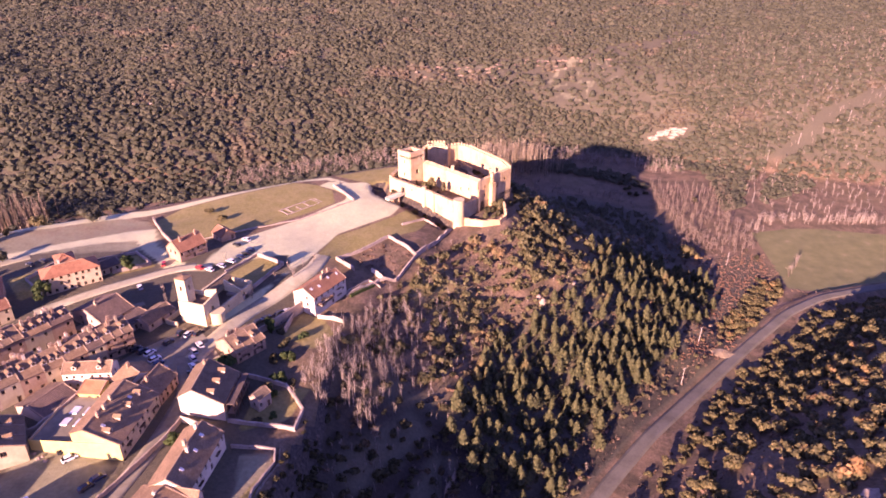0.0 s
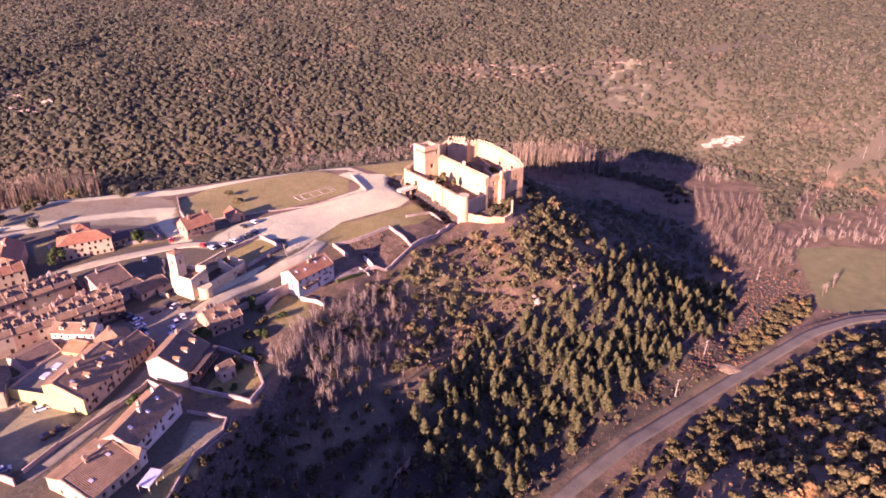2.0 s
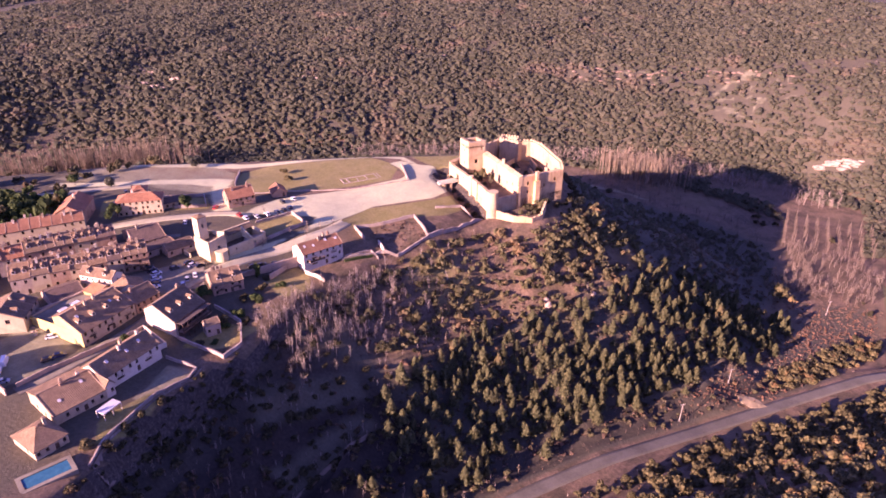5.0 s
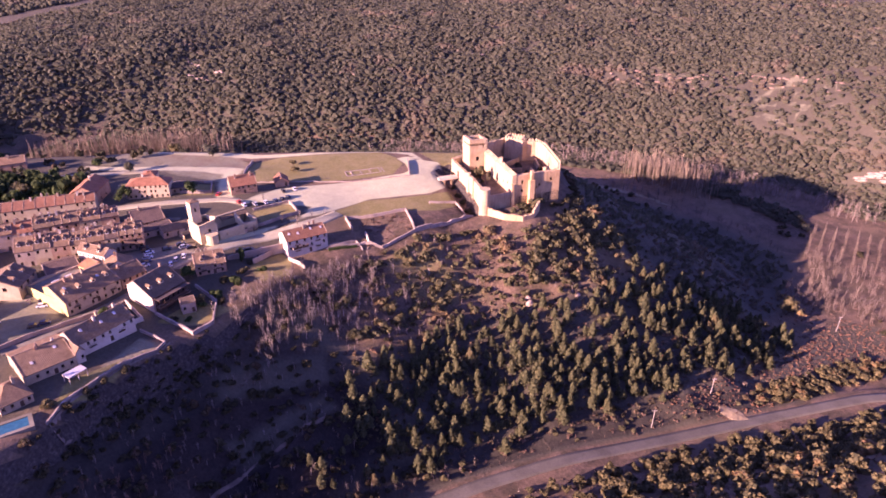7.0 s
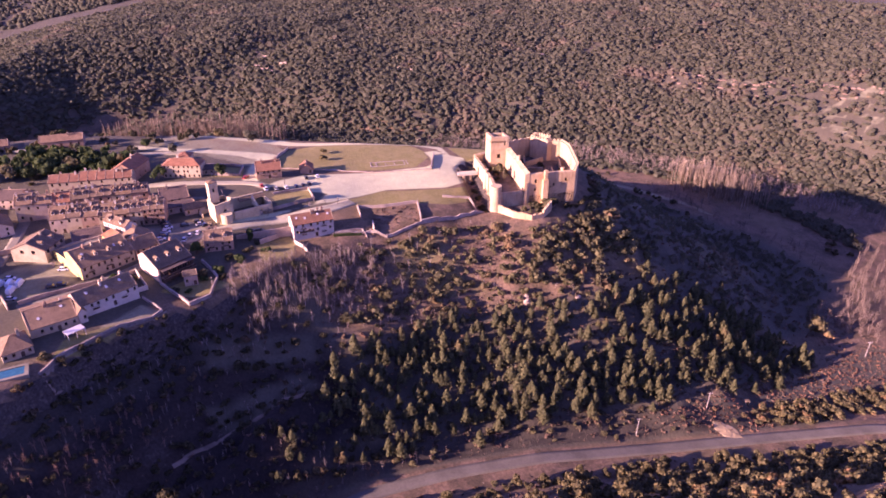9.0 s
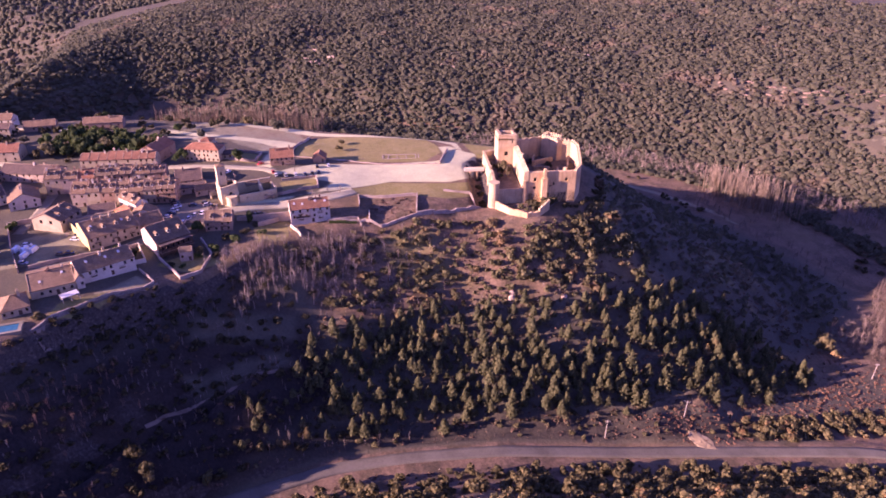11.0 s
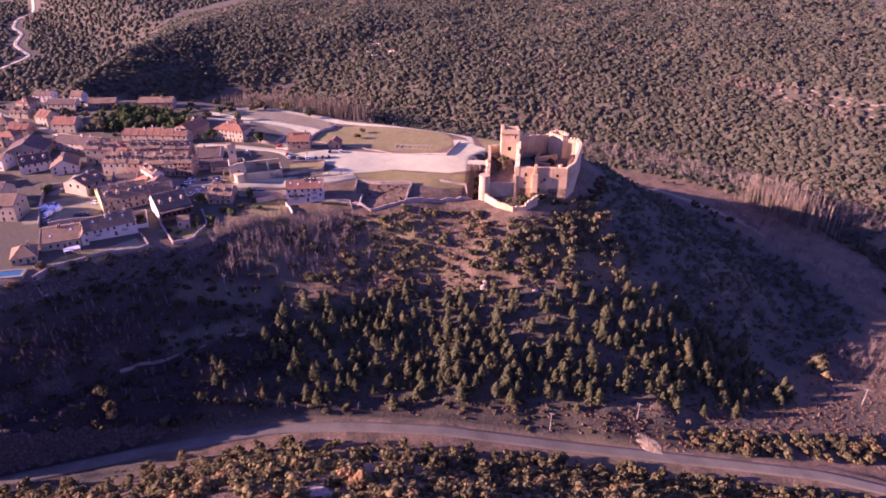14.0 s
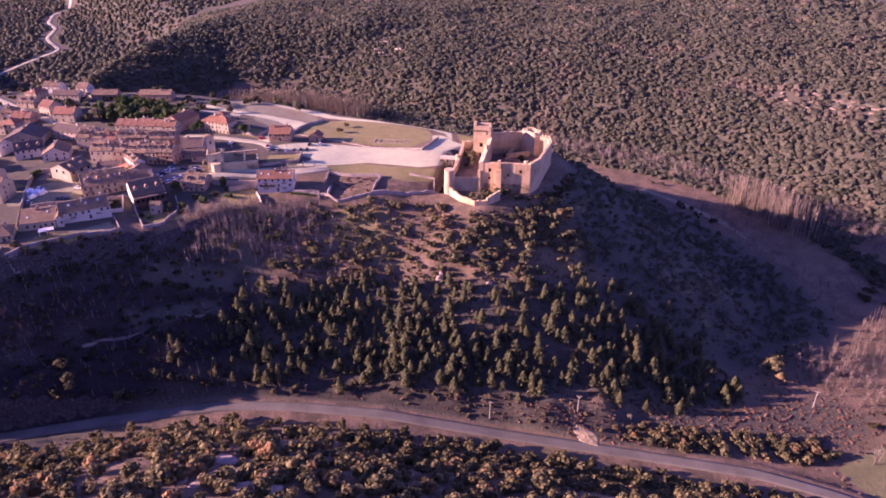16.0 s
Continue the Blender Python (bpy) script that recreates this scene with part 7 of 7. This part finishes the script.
for k_, (x_, y_) in enumerate(((-64.0, 249.0), (-61.0, 243.0), (-58.5, 251.0), (-68.0, 240.5), (-55.0, 256.0), (-105.0, 223.0), (-108.0, 229.0), (-74.0, 228.0), (212.0, 372.0), (222.0, 384.0), (-92.0, 256.0))):
    bare_tree(x_, y_, 1.0 if k_ < 8 or k_ == 10 else 2.4, "leafless tree with fine grey twigs", 520 + k_)


# ---- streets ----
def street(line, width, label, mat=M_paving):
    return tagged(ribbon("street", line, width, mat, 0.10, 2.5), label, "street", kind="structure")


street([(-84, 188), (-78, 204), (-71, 222), (-62, 237), (-54, 250), (-52, 264)], 6.5, "pale gravel street past the church to the esplanade", M_gravel)
street([(-300, 176), (-262, 200), (-242, 213), (-214, 228), (-196, 246), (-176, 262)], 6.0, "pale lane behind the garden trees", M_gravel)
street([(-101, 176), (-96, 186), (-88, 194), (-80, 200)], 21, "paved village square used as a car park")
street([(-91, 118), (-86.5, 131), (-83.2, 146), (-81.6, 160), (-81.0, 174), (-86, 186)], 5.2, "narrow paved street along the houses")
street([(-150, 214), (-136, 226), (-124, 236), (-112, 246), (-100, 250)], 5.5, "street in front of the large cream house", M_gravel)
street([(-186, 176), (-160, 156), (-142, 142), (-128, 128)], 5.0, "lane through the old village")
street([(-150, 206), (-134, 200), (-120, 216), (-112, 222)], 3.0, "lane behind the barn")
street([(-330, 128), (-260, 142), (-205, 164), (-190, 176)], 7.0, "road into the village", M_gravel)


# ---- cars ----
PAINT = {}


def paint(name, rgb):
    if name not in PAINT:
        m, nd, lk, b = material(name + "_car_paint", 0.3, 0.1)
        f = noise_node(nd, lk, 1.5, 2.0)
        lk.new(mix(nd, lk, f, tuple(v * 0.85 for v in rgb), rgb), b.inputs["Base Color"])
        b.inputs["Coat Weight"].default_value = 0.5
        PAINT[name] = m
    return PAINT[name]


M_tyre = speckled("tyre_rubber", (0.015, 0.015, 0.015), (0.03, 0.03, 0.03), 5.0)
M_lamp_red = speckled("red_lamp_plastic", (0.3, 0.02, 0.02), (0.4, 0.04, 0.03), 5.0, 0.3, 0.0)


def loft(g, sections):
    """Joins cross-sections (lists of points of the same length) into a closed body."""
    n = len(sections[0])
    for a, b in zip(sections, sections[1:]):
        for k in range(n):
            g.face(a[k], a[(k + 1) % n], b[(k + 1) % n], b[k])
    g.face(*sections[0][::-1])
    g.face(*sections[-1])
    return g


def car_kind(key, rgb, van=False):
    """A parked car about 4.3 m long, nose to +y."""
    L, W = (5.2, 0.98) if van else (4.3, 0.88)
    body = Geo()
    hood, waist, top = (1.2, 1.25, 2.3) if van else (0.82, 0.92, 1.46)
    ring = lambda y_, w_, z0_, z1_: [(-w_, y_, z0_), (w_, y_, z0_), (w_ * 1.0, y_, z0_ + (z1_ - z0_) * 0.6), (w_ * 0.9, y_, z1_), (-w_ * 0.9, y_, z1_), (-w_, y_, z0_ + (z1_ - z0_) * 0.6)]
    loft(body, [ring(y_ * L, w_ * W, z0_, z1_) for y_, w_, z0_, z1_ in ((0.5, 0.8, 0.35, hood * 0.75), (0.46, 0.96, 0.25, hood * 0.92), (0.25, 1.0, 0.22, waist), (-0.3, 1.0, 0.22, waist + 0.03), (-0.46, 0.97, 0.26, waist), (-0.5, 0.88, 0.35, waist * 0.85))][::-1])
    glass = Geo()
    cab = [(0.30, waist), (0.10, top), (-0.30, top), (-0.46, waist)] if not van else [(0.40, waist), (0.30, top - 0.1), (-0.47, top), (-0.49, waist)]
    lo_, hi_ = 0.88 * W, 0.72 * W
    q = [(cab[0][0] * L, cab[0][1]), (cab[1][0] * L, cab[1][1]), (cab[2][0] * L, cab[2][1]), (cab[3][0] * L, cab[3][1])]
    for sx in (-1, 1):
        pts = [(sx * lo_, q[0][0], q[0][1]), (sx * hi_, q[1][0], q[1][1]), (sx * hi_, q[2][0], q[2][1]), (sx * lo_, q[3][0], q[3][1])]
        glass.face(*(pts if sx < 0 else pts[::-1]))
    glass.face((-lo_, q[0][0], q[0][1]), (lo_, q[0][0], q[0][1]), (hi_, q[1][0], q[1][1]), (-hi_, q[1][0], q[1][1]))
    glass.face((lo_, q[3][0], q[3][1]), (-lo_, q[3][0], q[3][1]), (-hi_, q[2][0], q[2][1]), (hi_, q[2][0], q[2][1]))
    label = {"white": "white parked hatchback", "dark": "dark grey parked car", "blue": "dark blue parked car", "red": "red parked car", "silver": "silver parked car", "van": "white parked delivery van"}[key] + " on the village ground"
    base = thing("van" if van else "car", pose(0, 0, 0), label, "car", "parked cars")
    part("body", body, paint(key, rgb), base)
    part("glazing", glass, M_glass if not van else paint(key, rgb), base)
    part("car_roof", Geo().box(-hi_ - 0.02, q[2][0] - 0.03, top - 0.03, hi_ + 0.02, q[1][0] + 0.03, top + 0.05, 0.05), paint(key, rgb), base)
    if van:
        part("windscreen", Geo().face((-lo_ + 0.1, q[0][0] + 0.02, q[0][1] + 0.1), (lo_ - 0.1, q[0][0] + 0.02, q[0][1] + 0.1), (hi_ - 0.05, q[1][0] + 0.05, q[1][1] - 0.15), (-hi_ + 0.05, q[1][0] + 0.05, q[1][1] - 0.15)), M_glass, base)
    for sx in (-1, 1):
        for sy in (0.31, -0.30):
            g = Geo()
            n = 12
            r_ = 0.33
            c = [(math.cos(2 * math.pi * k / n) * r_, math.sin(2 * math.pi * k / n) * r_ + r_) for k in range(n)]
            a_ = [(sx * (W - 0.18), sy * L + u_, v_) for u_, v_ in c]
            b_ = [(sx * (W + 0.02), sy * L + u_, v_) for u_, v_ in c]
            for k in range(n):
                f_ = (a_[k], a_[(k + 1) % n], b_[(k + 1) % n], b_[k])
                g.face(*(f_ if sx > 0 else f_[::-1]))
            g.face(*(b_ if sx < 0 else b_[::-1]))
            part("wheel", g, M_tyre, base)
        part("tail_lamp", Geo().box(sx * W * 0.62, -0.505 * L, 0.62, sx * W * 0.86, -0.47 * L, 0.8), M_lamp_red, base)
        part("headlamp", Geo().box(sx * W * 0.55, 0.44 * L, 0.58, sx * W * 0.85, 0.495 * L, 0.72), M_zinc, base)
    return base


CARS = {"white": car_kind("white", (0.75, 0.74, 0.73)), "dark": car_kind("dark", (0.035, 0.036, 0.04)), "blue": car_kind("blue", (0.02, 0.035, 0.09)), "red": car_kind("red", (0.42, 0.03, 0.03)), "silver": car_kind("silver", (0.45, 0.45, 0.46)), "van": car_kind("van", (0.8, 0.8, 0.79), True)}
placed = set()


def park(key, x, y, turn):
    z = float(land(x, y)) + (0.14 if -112 < x < -76 and 170 < y < 208 else 0.03)
    m = pose(x, y, z, 0, 0, turn)
    if key in placed:
        copy_thing(CARS[key], m)
    else:
        placed.add(key)
        CARS[key].matrix_basis = m


for k_, (key, x_, y_) in enumerate((("dark", -104.6, 192.6), ("dark", -101.8, 191.4), ("white", -99.0, 190.4), ("white", -96.2, 187.2), ("blue", -94.2, 184.6), ("white", -92.2, 181.8), ("dark", -89.4, 178.0), ("dark", -95.0, 196.5))):
    park(key, x_, y_, -38 + (k_ % 3) * 4)
SQUARE_CARS = [("dark", -92.6, 202.2, -20), ("silver", -89.6, 201.2, -20), ("dark", -86.4, 202.0, -25), ("white", -83.6, 195.0, 40), ("silver", -84.6, 191.6, 42), ("white", -83.8, 188.0, 40), ("white", -82.6, 184.2, 42), ("dark", -82.0, 180.6, 40), ("red", -100.0, 247.6, 60), ("white", -95.6, 246.4, 60), ("silver", -92.0, 250.0, 62), ("white", -89.2, 254.4, 60), ("blue", -86.4, 258.6, 58), ("dark", -85.0, 262.2, 58), ("blue", -84.0, 265.6, 60)]
EDGE_CARS = [("white", -61.4, 213.0, -35), ("dark", -62.0, 219.6, -35), ("silver", -59.8, 221.8, -35), ("dark", -65.8, 214.8, -33), ("dark", -67.8, 211.4, -33), ("red", -115.8, 250.6, 15), ("white", -118.2, 231.6, 35), ("dark", -91.2, 270.6, 55), ("white", -88.4, 276.2, 55), ("white", -103.8, 143.6, -48), ("dark", -106.4, 146.4, -48), ("dark", -94.6, 133.4, -40), ("blue", -93.0, 136.6, -40), ("van", -112.0, 122.0, 40)]
YARD_CARS = [("van", -109.2, 124.6, 40), ("van", -106.6, 127.0, 40), ("van", -104.0, 122.4, 40), ("silver", -98.6, 119.6, -50), ("white", -114.0, 127.0, -45), ("white", -232.0, 208.0, 30), ("white", -224.0, 216.0, 30), ("silver", -244.0, 204.0, 20), ("white", -178.0, 230.0, 10), ("dark", -172.0, 252.0, 60), ("dark", -168.0, 255.0, 60)]
for key, x_, y_, t_ in SQUARE_CARS + EDGE_CARS + YARD_CARS:
    park(key, x_, y_, t_)

# ---- poles along the valley ----
def pole(x, y, h, lean=0.0, arms=1):
    base = thing("utility_pole", pose(x, y, float(land(x, y)), lean, lean * 0.5, 35), "grey wooden utility pole with a crossarm in the valley", "utility pole", "poles of the power line")
    part("shaft", Geo().tube(0, 0, -0.8, h, 0.20, 0.13, 10), M_pole, base)
    part("crossarm", Geo().box(-1.1, -0.08, h - 0.7, 1.1, 0.08, h - 0.54), M_pole, base)
    for s_ in (-0.95, 0.0, 0.95):
        part("insulator", Geo().tube(s_, 0, h - 0.56, h - 0.24, 0.07, 0.05, 8), M_zinc, base)
    part("brace", Geo().face((-0.7, 0.09, h - 0.6), (-0.62, 0.09, h - 0.6), (0.0, 0.09, h - 1.5), (-0.06, 0.09, h - 1.5)).face((0.7, 0.09, h - 0.6), (0.06, 0.09, h - 1.5), (0.0, 0.09, h - 1.5), (0.62, 0.09, h - 0.6)), M_pole, base)


for x_, y_, h_ in ((107.8, 252.6, 9.5), (126.6, 285.8, 9.0), (178.4, 385.0, 9.5), (235.0, 486.0, 10.0), (276.5, 562.0, 10.0), (305.7, 573.1, 10.0), (352.9, 588.3, 10.0)):
    pole(x_, y_, h_, 2.0)

# stone kerb posts along the road's outer edge
POSTS = [(70, 193.0), (92, 216.0), (109, 233.5), (128, 252.5)]
for x_, y_ in POSTS:
    p_ = thing("marker_post", pose(x_ + 2.8, y_ - 2.8, float(land(x_ + 2.8, y_ - 2.8))), "slim pale road marker post on the verge", "post", "road marker posts")
    part("shaft", Geo().tube(0, 0, -0.3, 1.1, 0.07, 0.06, 8), M_white, p_)
    part("band", Geo().tube(0, 0, 0.8, 0.95, 0.072, 0.071, 8), M_iron, p_)

# sand heap and hut by the road
def heap(name, x, y, r, h, mat, label, category, seed):
    rng_ = np.random.RandomState(seed)
    g = Geo()
    n, rings = 18, 6
    rows_ = []
    out_ = [(1.3 + 0.15 * rng_.normal(), 0.9 + 0.12 * rng_.normal()) for _ in range(n)]
    for k in range(rings + 1):
        f = k / rings
        ring_ = []
        for j in range(n):
            px_, py_ = x + r * f * math.cos(2 * math.pi * j / n) * out_[j][0], y + r * f * math.sin(2 * math.pi * j / n) * out_[j][1]
            ring_.append((px_, py_, float(land(px_, py_)) + h * (1 - f) ** 0.8 + 0.06 + 0.05 * rng_.normal() - 0.4 * (f == 1)))
        rows_.append(ring_)
    for a, b in zip(rows_[1:], rows_[2:]):
        for j in range(n):
            g.face(b[j], b[(j + 1) % n], a[(j + 1) % n], a[j])
    top = (x, y, float(land(x, y)) + h)
    for j in range(n):
        g.face(rows_[1][j], rows_[1][(j + 1) % n], top)
    return tagged(new(name, g.mesh(name, mat)), label, category)


M_sand = speckled("yellow_sand", (0.34, 0.25, 0.13), (0.46, 0.345, 0.19), 1.5, 0.95, 0.04)
heap("sand_mound", 137.0, 281.0, 5.2, 0.35, M_sand, "low mound of yellow sand beside the road", "sand mound", 1)
hut = thing("roadside_hut", pose(139.5, 304.6, float(land(139.5, 304.6)), 0, 0, 40), "small white meter hut beside the road", "hut")
part("walls", Geo().box(-0.8, -0.7, -0.3, 0.8, 0.7, 1.7), M_plaster, hut)
part("roof", Geo().box(-0.95, -0.85, 1.7, 0.95, 0.85, 1.85, 0.05), M_tile, hut)
part("door", Geo().box(-0.35, -0.76, 0.0, 0.35, -0.7, 1.5), M_iron, hut)


# pale rocks: a crag on the spur, outcrops on the near hill and ledges on the far hill
M_rock = speckled("pale_limestone_rock", (0.24, 0.175, 0.125), (0.46, 0.35, 0.26), 0.9, 0.95, 0.25, 0.2, 0.2)

M_ledge = speckled("far_ledge_rock", (0.15, 0.105, 0.075), (0.30, 0.215, 0.155), 0.6, 0.95, 0.2, 0.2, 0.2)


def rock(x, y, rx, ry, rz, seed, turn=0.0, label="pale weathered limestone crag", lift=0.0, mat=None):
    rng_ = np.random.RandomState(seed)
    bm = bmesh.new()
    bmesh.ops.create_icosphere(bm, subdivisions=3, radius=1.0)
    for v in bm.verts:
        d_ = 1 + 0.32 * noise.noise(v.co * 1.7 + Vector((seed, 0, 0))) + 0.16 * noise.noise(v.co * 4.3 + Vector((0, seed, 0)))
        v.co = Vector((v.co.x * rx * d_, v.co.y * ry * d_, round(v.co.z * 4) / 4 * rz * 0.5 + v.co.z * rz * 0.5 * d_))
    me = bpy.data.meshes.new("rock")
    bm.to_mesh(me)
    bm.free()
    me.materials.append(mat or M_rock)
    ob = new("rock", me)
    ob.matrix_world = pose(x, y, float(land(x, y)) + lift, 0, 0, turn)
    return tagged(ob, label, "rock", "limestone rocks")


rock(45.0, 270.5, 1.9, 1.5, 2.6, 3, 30)
rock(43.2, 273.0, 1.2, 1.0, 1.5, 4, 10)
rock(62.0, 288.0, 1.6, 1.0, 0.9, 5, 70)
OUTCROP = [(119.6, 140.9, 4.0, 2.6, 1.3), (129.7, 141.8, 4.4, 2.4, 1.2), (139.3, 142.6, 3.6, 2.2, 1.0), (128.2, 135.2, 3.4, 2.2, 0.9), (131.1, 129.9, 3.0, 1.8, 0.8), (145.1, 145.2, 3.4, 2.0, 0.9), (139.2, 138.0, 3.8, 2.4, 1.0), (126.3, 126.7, 2.4, 1.6, 0.6)]
for k_, (x_, y_, a_, b_, c_) in enumerate(OUTCROP):
    rock(x_, y_, a_, b_, c_, 10 + k_, 40 + 13 * k_, "flat grey limestone outcrop among the oaks")
rng = np.random.RandomState(77)
for k_ in range(90):
    u_ = rng.uniform()
    x_, y_ = -30 + 208 * u_ + rng.normal(0, 5), np.interp(u_, [0, 0.36, 0.55, 0.77, 1.0], [688, 700, 714, 718, 712]) - abs(rng.normal(0, 16)) * (k_ % 2) + rng.normal(0, 2)
    rock(x_, y_, rng.uniform(1.2, 3.4), rng.uniform(0.5, 1.1), rng.uniform(0.4, 1.0), 40 + k_, rng.uniform(-20, 40), "pale limestone ledge on the far hillside", 0.5, M_ledge)
for k_ in range(26):
    t_, r_ = rng.uniform(0, 6.283), math.sqrt(rng.uniform(0, 1))
    a_ = rng.uniform(1.4, 4.2)
    rock(206 + 19 * r_ * math.cos(t_), 615 + 5.0 * r_ * math.sin(t_), a_, a_ * 0.5, a_ * 0.34, 90 + k_, rng.uniform(-30, 30), "bright bare rock face on the far hillside", 0.2)
for k_, (x_, y_, a_) in enumerate(((-382, 493, 5), (-373, 494, 5), (-361, 478, 6), (-354, 480, 5), (-347, 494, 5), (-157, 662, 5), (-163, 657, 4), (-246, 559, 4.5), (-252, 554, 4), (-293, 516, 4), (-49, 648, 4), (-202, 651, 3.5))):
    for j_ in range(3):
        rock(x_ + rng.normal(0, a_ * 0.6), y_ + rng.normal(0, a_ * 0.25), a_ * rng.uniform(0.4, 0.8), a_ * 0.3, a_ * 0.28, 160 + 3 * k_ + j_, rng.uniform(-40, 40), "bare limestone face among the far oaks", 0.2)

# ---- pool, meadow stones, yard clutter ----
def water_material():
    m, nd, lk, b = material("pool_water", 0.05)
    lk.new(ramp(nd, lk, noise_node(nd, lk, 0.6, 2.0), (0.3, (0.022, 0.095, 0.15)), (0.7, (0.038, 0.135, 0.20))), b.inputs["Base Color"])
    return m


pool = thing("swimming_pool", pose(-53.5, 95.5, float(land(-53.5, 95.5)) + 0.5, 0, 0, 62), "turquoise swimming pool with a pale stone surround", "pool")
part("surround", Geo().box(-7, -3.6, -2.0, 7, -2.4, 0.12).box(-7, 2.4, -2.0, 7, 3.6, 0.12).box(-7, -2.4, -2.0, -5.8, 2.4, 0.12).box(5.8, -2.4, -2.0, 7, 2.4, 0.12), M_paving, pool)
part("water", Geo().box(-5.8, -2.4, -2.0, 5.8, 2.4, -0.08), water_material(), pool)

ruin = thing("stone_foundations", pose(-71.5, 316.2, float(land(-71.5, 316.2)), 0, 0, 47), "low stone foundations laid out in the meadow", "ruin")
for a_, b_, c_, d_ in ((-10, -3.7, 8.6, -3.2), (-10, 3.2, 8.6, 3.7), (-10.5, -3.7, -10, 3.7), (-7.4, -3.1, -6.9, 3.1), (-2.2, -3.1, -1.8, 1.4), (3.0, -3.1, 3.4, 3.1), (8.6, -3.7, 9.1, 3.7), (10.2, -3.5, 10.7, 3.5)):
    part("course", Geo().box(a_, b_, -0.6, c_, d_, 0.24), M_wallstone, ruin)
canopy = thing("garden_canopy", pose(-57.0, 121.5, float(land(-57.0, 121.5)), 0, 0, 85), "white flat garden canopy on posts", "canopy")
part("canopy_roof", Geo().box(-3.2, -1.8, 2.5, 3.2, 1.8, 2.75, 0.05), M_zinc, canopy)
for a_ in (-3.0, 0.0, 3.0):
    for b_ in (-1.6, 1.6):
        part("post", Geo().box(a_ - 0.09, b_ - 0.09, -0.5, a_ + 0.09, b_ + 0.09, 2.5), M_white, canopy)
# open gallery of the white house and balconies of the three-storey house
gal = thing("timber_gallery", pose(-65.5, 162.6, float(land(-63, 170)), 0, 0, 87.8), "dark timber gallery with posts along a house front", "gallery")
zg = -15.2 - float(land(-63, 170))
part("gallery_roof", Geo().box(0.2, -2.4, zg - 0.5, 15.4, -0.1, zg - 0.3), M_tile_dark, gal)
for k_ in range(7):
    part("post", Geo().box(0.4 + k_ * 2.4, -2.3, -0.8, 0.6 + k_ * 2.4, -2.1, zg - 0.5), M_wood, gal)
part("timber_front", Geo().box(0.1, -0.12, -0.8, 15.5, -0.03, zg + 0.1), M_wood, gal, "dark boarded front behind the gallery")
for k_ in range(6):
    part("gallery_window", Geo().box(1.0 + k_ * 2.4, -0.16, zg * 0.5, 2.3 + k_ * 2.4, -0.125, zg * 0.5 + 1.5), M_glass, gal)
part("gallery_floor", Geo().box(0.2, -2.3, zg * 0.45 - 0.18, 15.4, -0.13, zg * 0.45), M_brick, gal)
part("gallery_rail", Geo().box(0.3, -2.3, zg * 0.45, 15.2, -2.2, zg * 0.45 + 0.9), M_wood, gal)
bal = thing("balcony", pose(-45.6, 225.0, -17.2, 0, 0, 58.4), "white balcony with a dark rail on the three-storey house", "balcony")
part("slab", Geo().box(-3.4, -1.6, -0.2, 3.4, -0.02, 0.0), M_white, bal)
part("railing", Geo().box(-3.4, -1.6, 0.0, 3.4, -1.52, 0.95).box(-3.4, -1.6, 0.0, -3.32, -0.02, 0.95).box(3.32, -1.6, 0.0, 3.4, -0.02, 0.95), M_wood, bal)
for a_ in (-3.2, 0, 3.2):
    part("bracket", Geo().box(a_ - 0.1, -1.3, -0.5, a_ + 0.1, -0.02, -0.2), M_wood, bal)
# rubble and stacked materials in the yard
for k_ in range(12):
    x_, y_ = -113.5 + rng.uniform(-5, 5), 146.0 + rng.uniform(-5, 3)
    rock(x_, y_, rng.uniform(0.4, 0.9), rng.uniform(0.4, 0.7), rng.uniform(0.3, 0.6), 120 + k_, rng.uniform(0, 180), "heap of pale building rubble in the yard")

for k_, (x_, y_, r_) in enumerate(((-160, 142, 2.2), (-134, 128, 1.8), (-200, 150, 2.4), (-222, 140, 2.0), (-181, 130, 1.8), (-236, 168, 2.2), (-250, 176, 2.0), (-270, 160, 2.4), (-240, 206, 2.6), (-228, 222, 2.4), (-262, 232, 2.6), (-214, 230, 2.4), (-196, 236, 2.2), (-205, 110, 2.2), (-290, 170, 2.2), (-186, 256, 2.6), (-206, 252, 2.8))):
    lone_tree(x_, y_, r_, r_ * 1.0, M_garden if k_ % 3 else M_oak, "dark leafy garden tree among the houses", 600 + k_, 0.9)
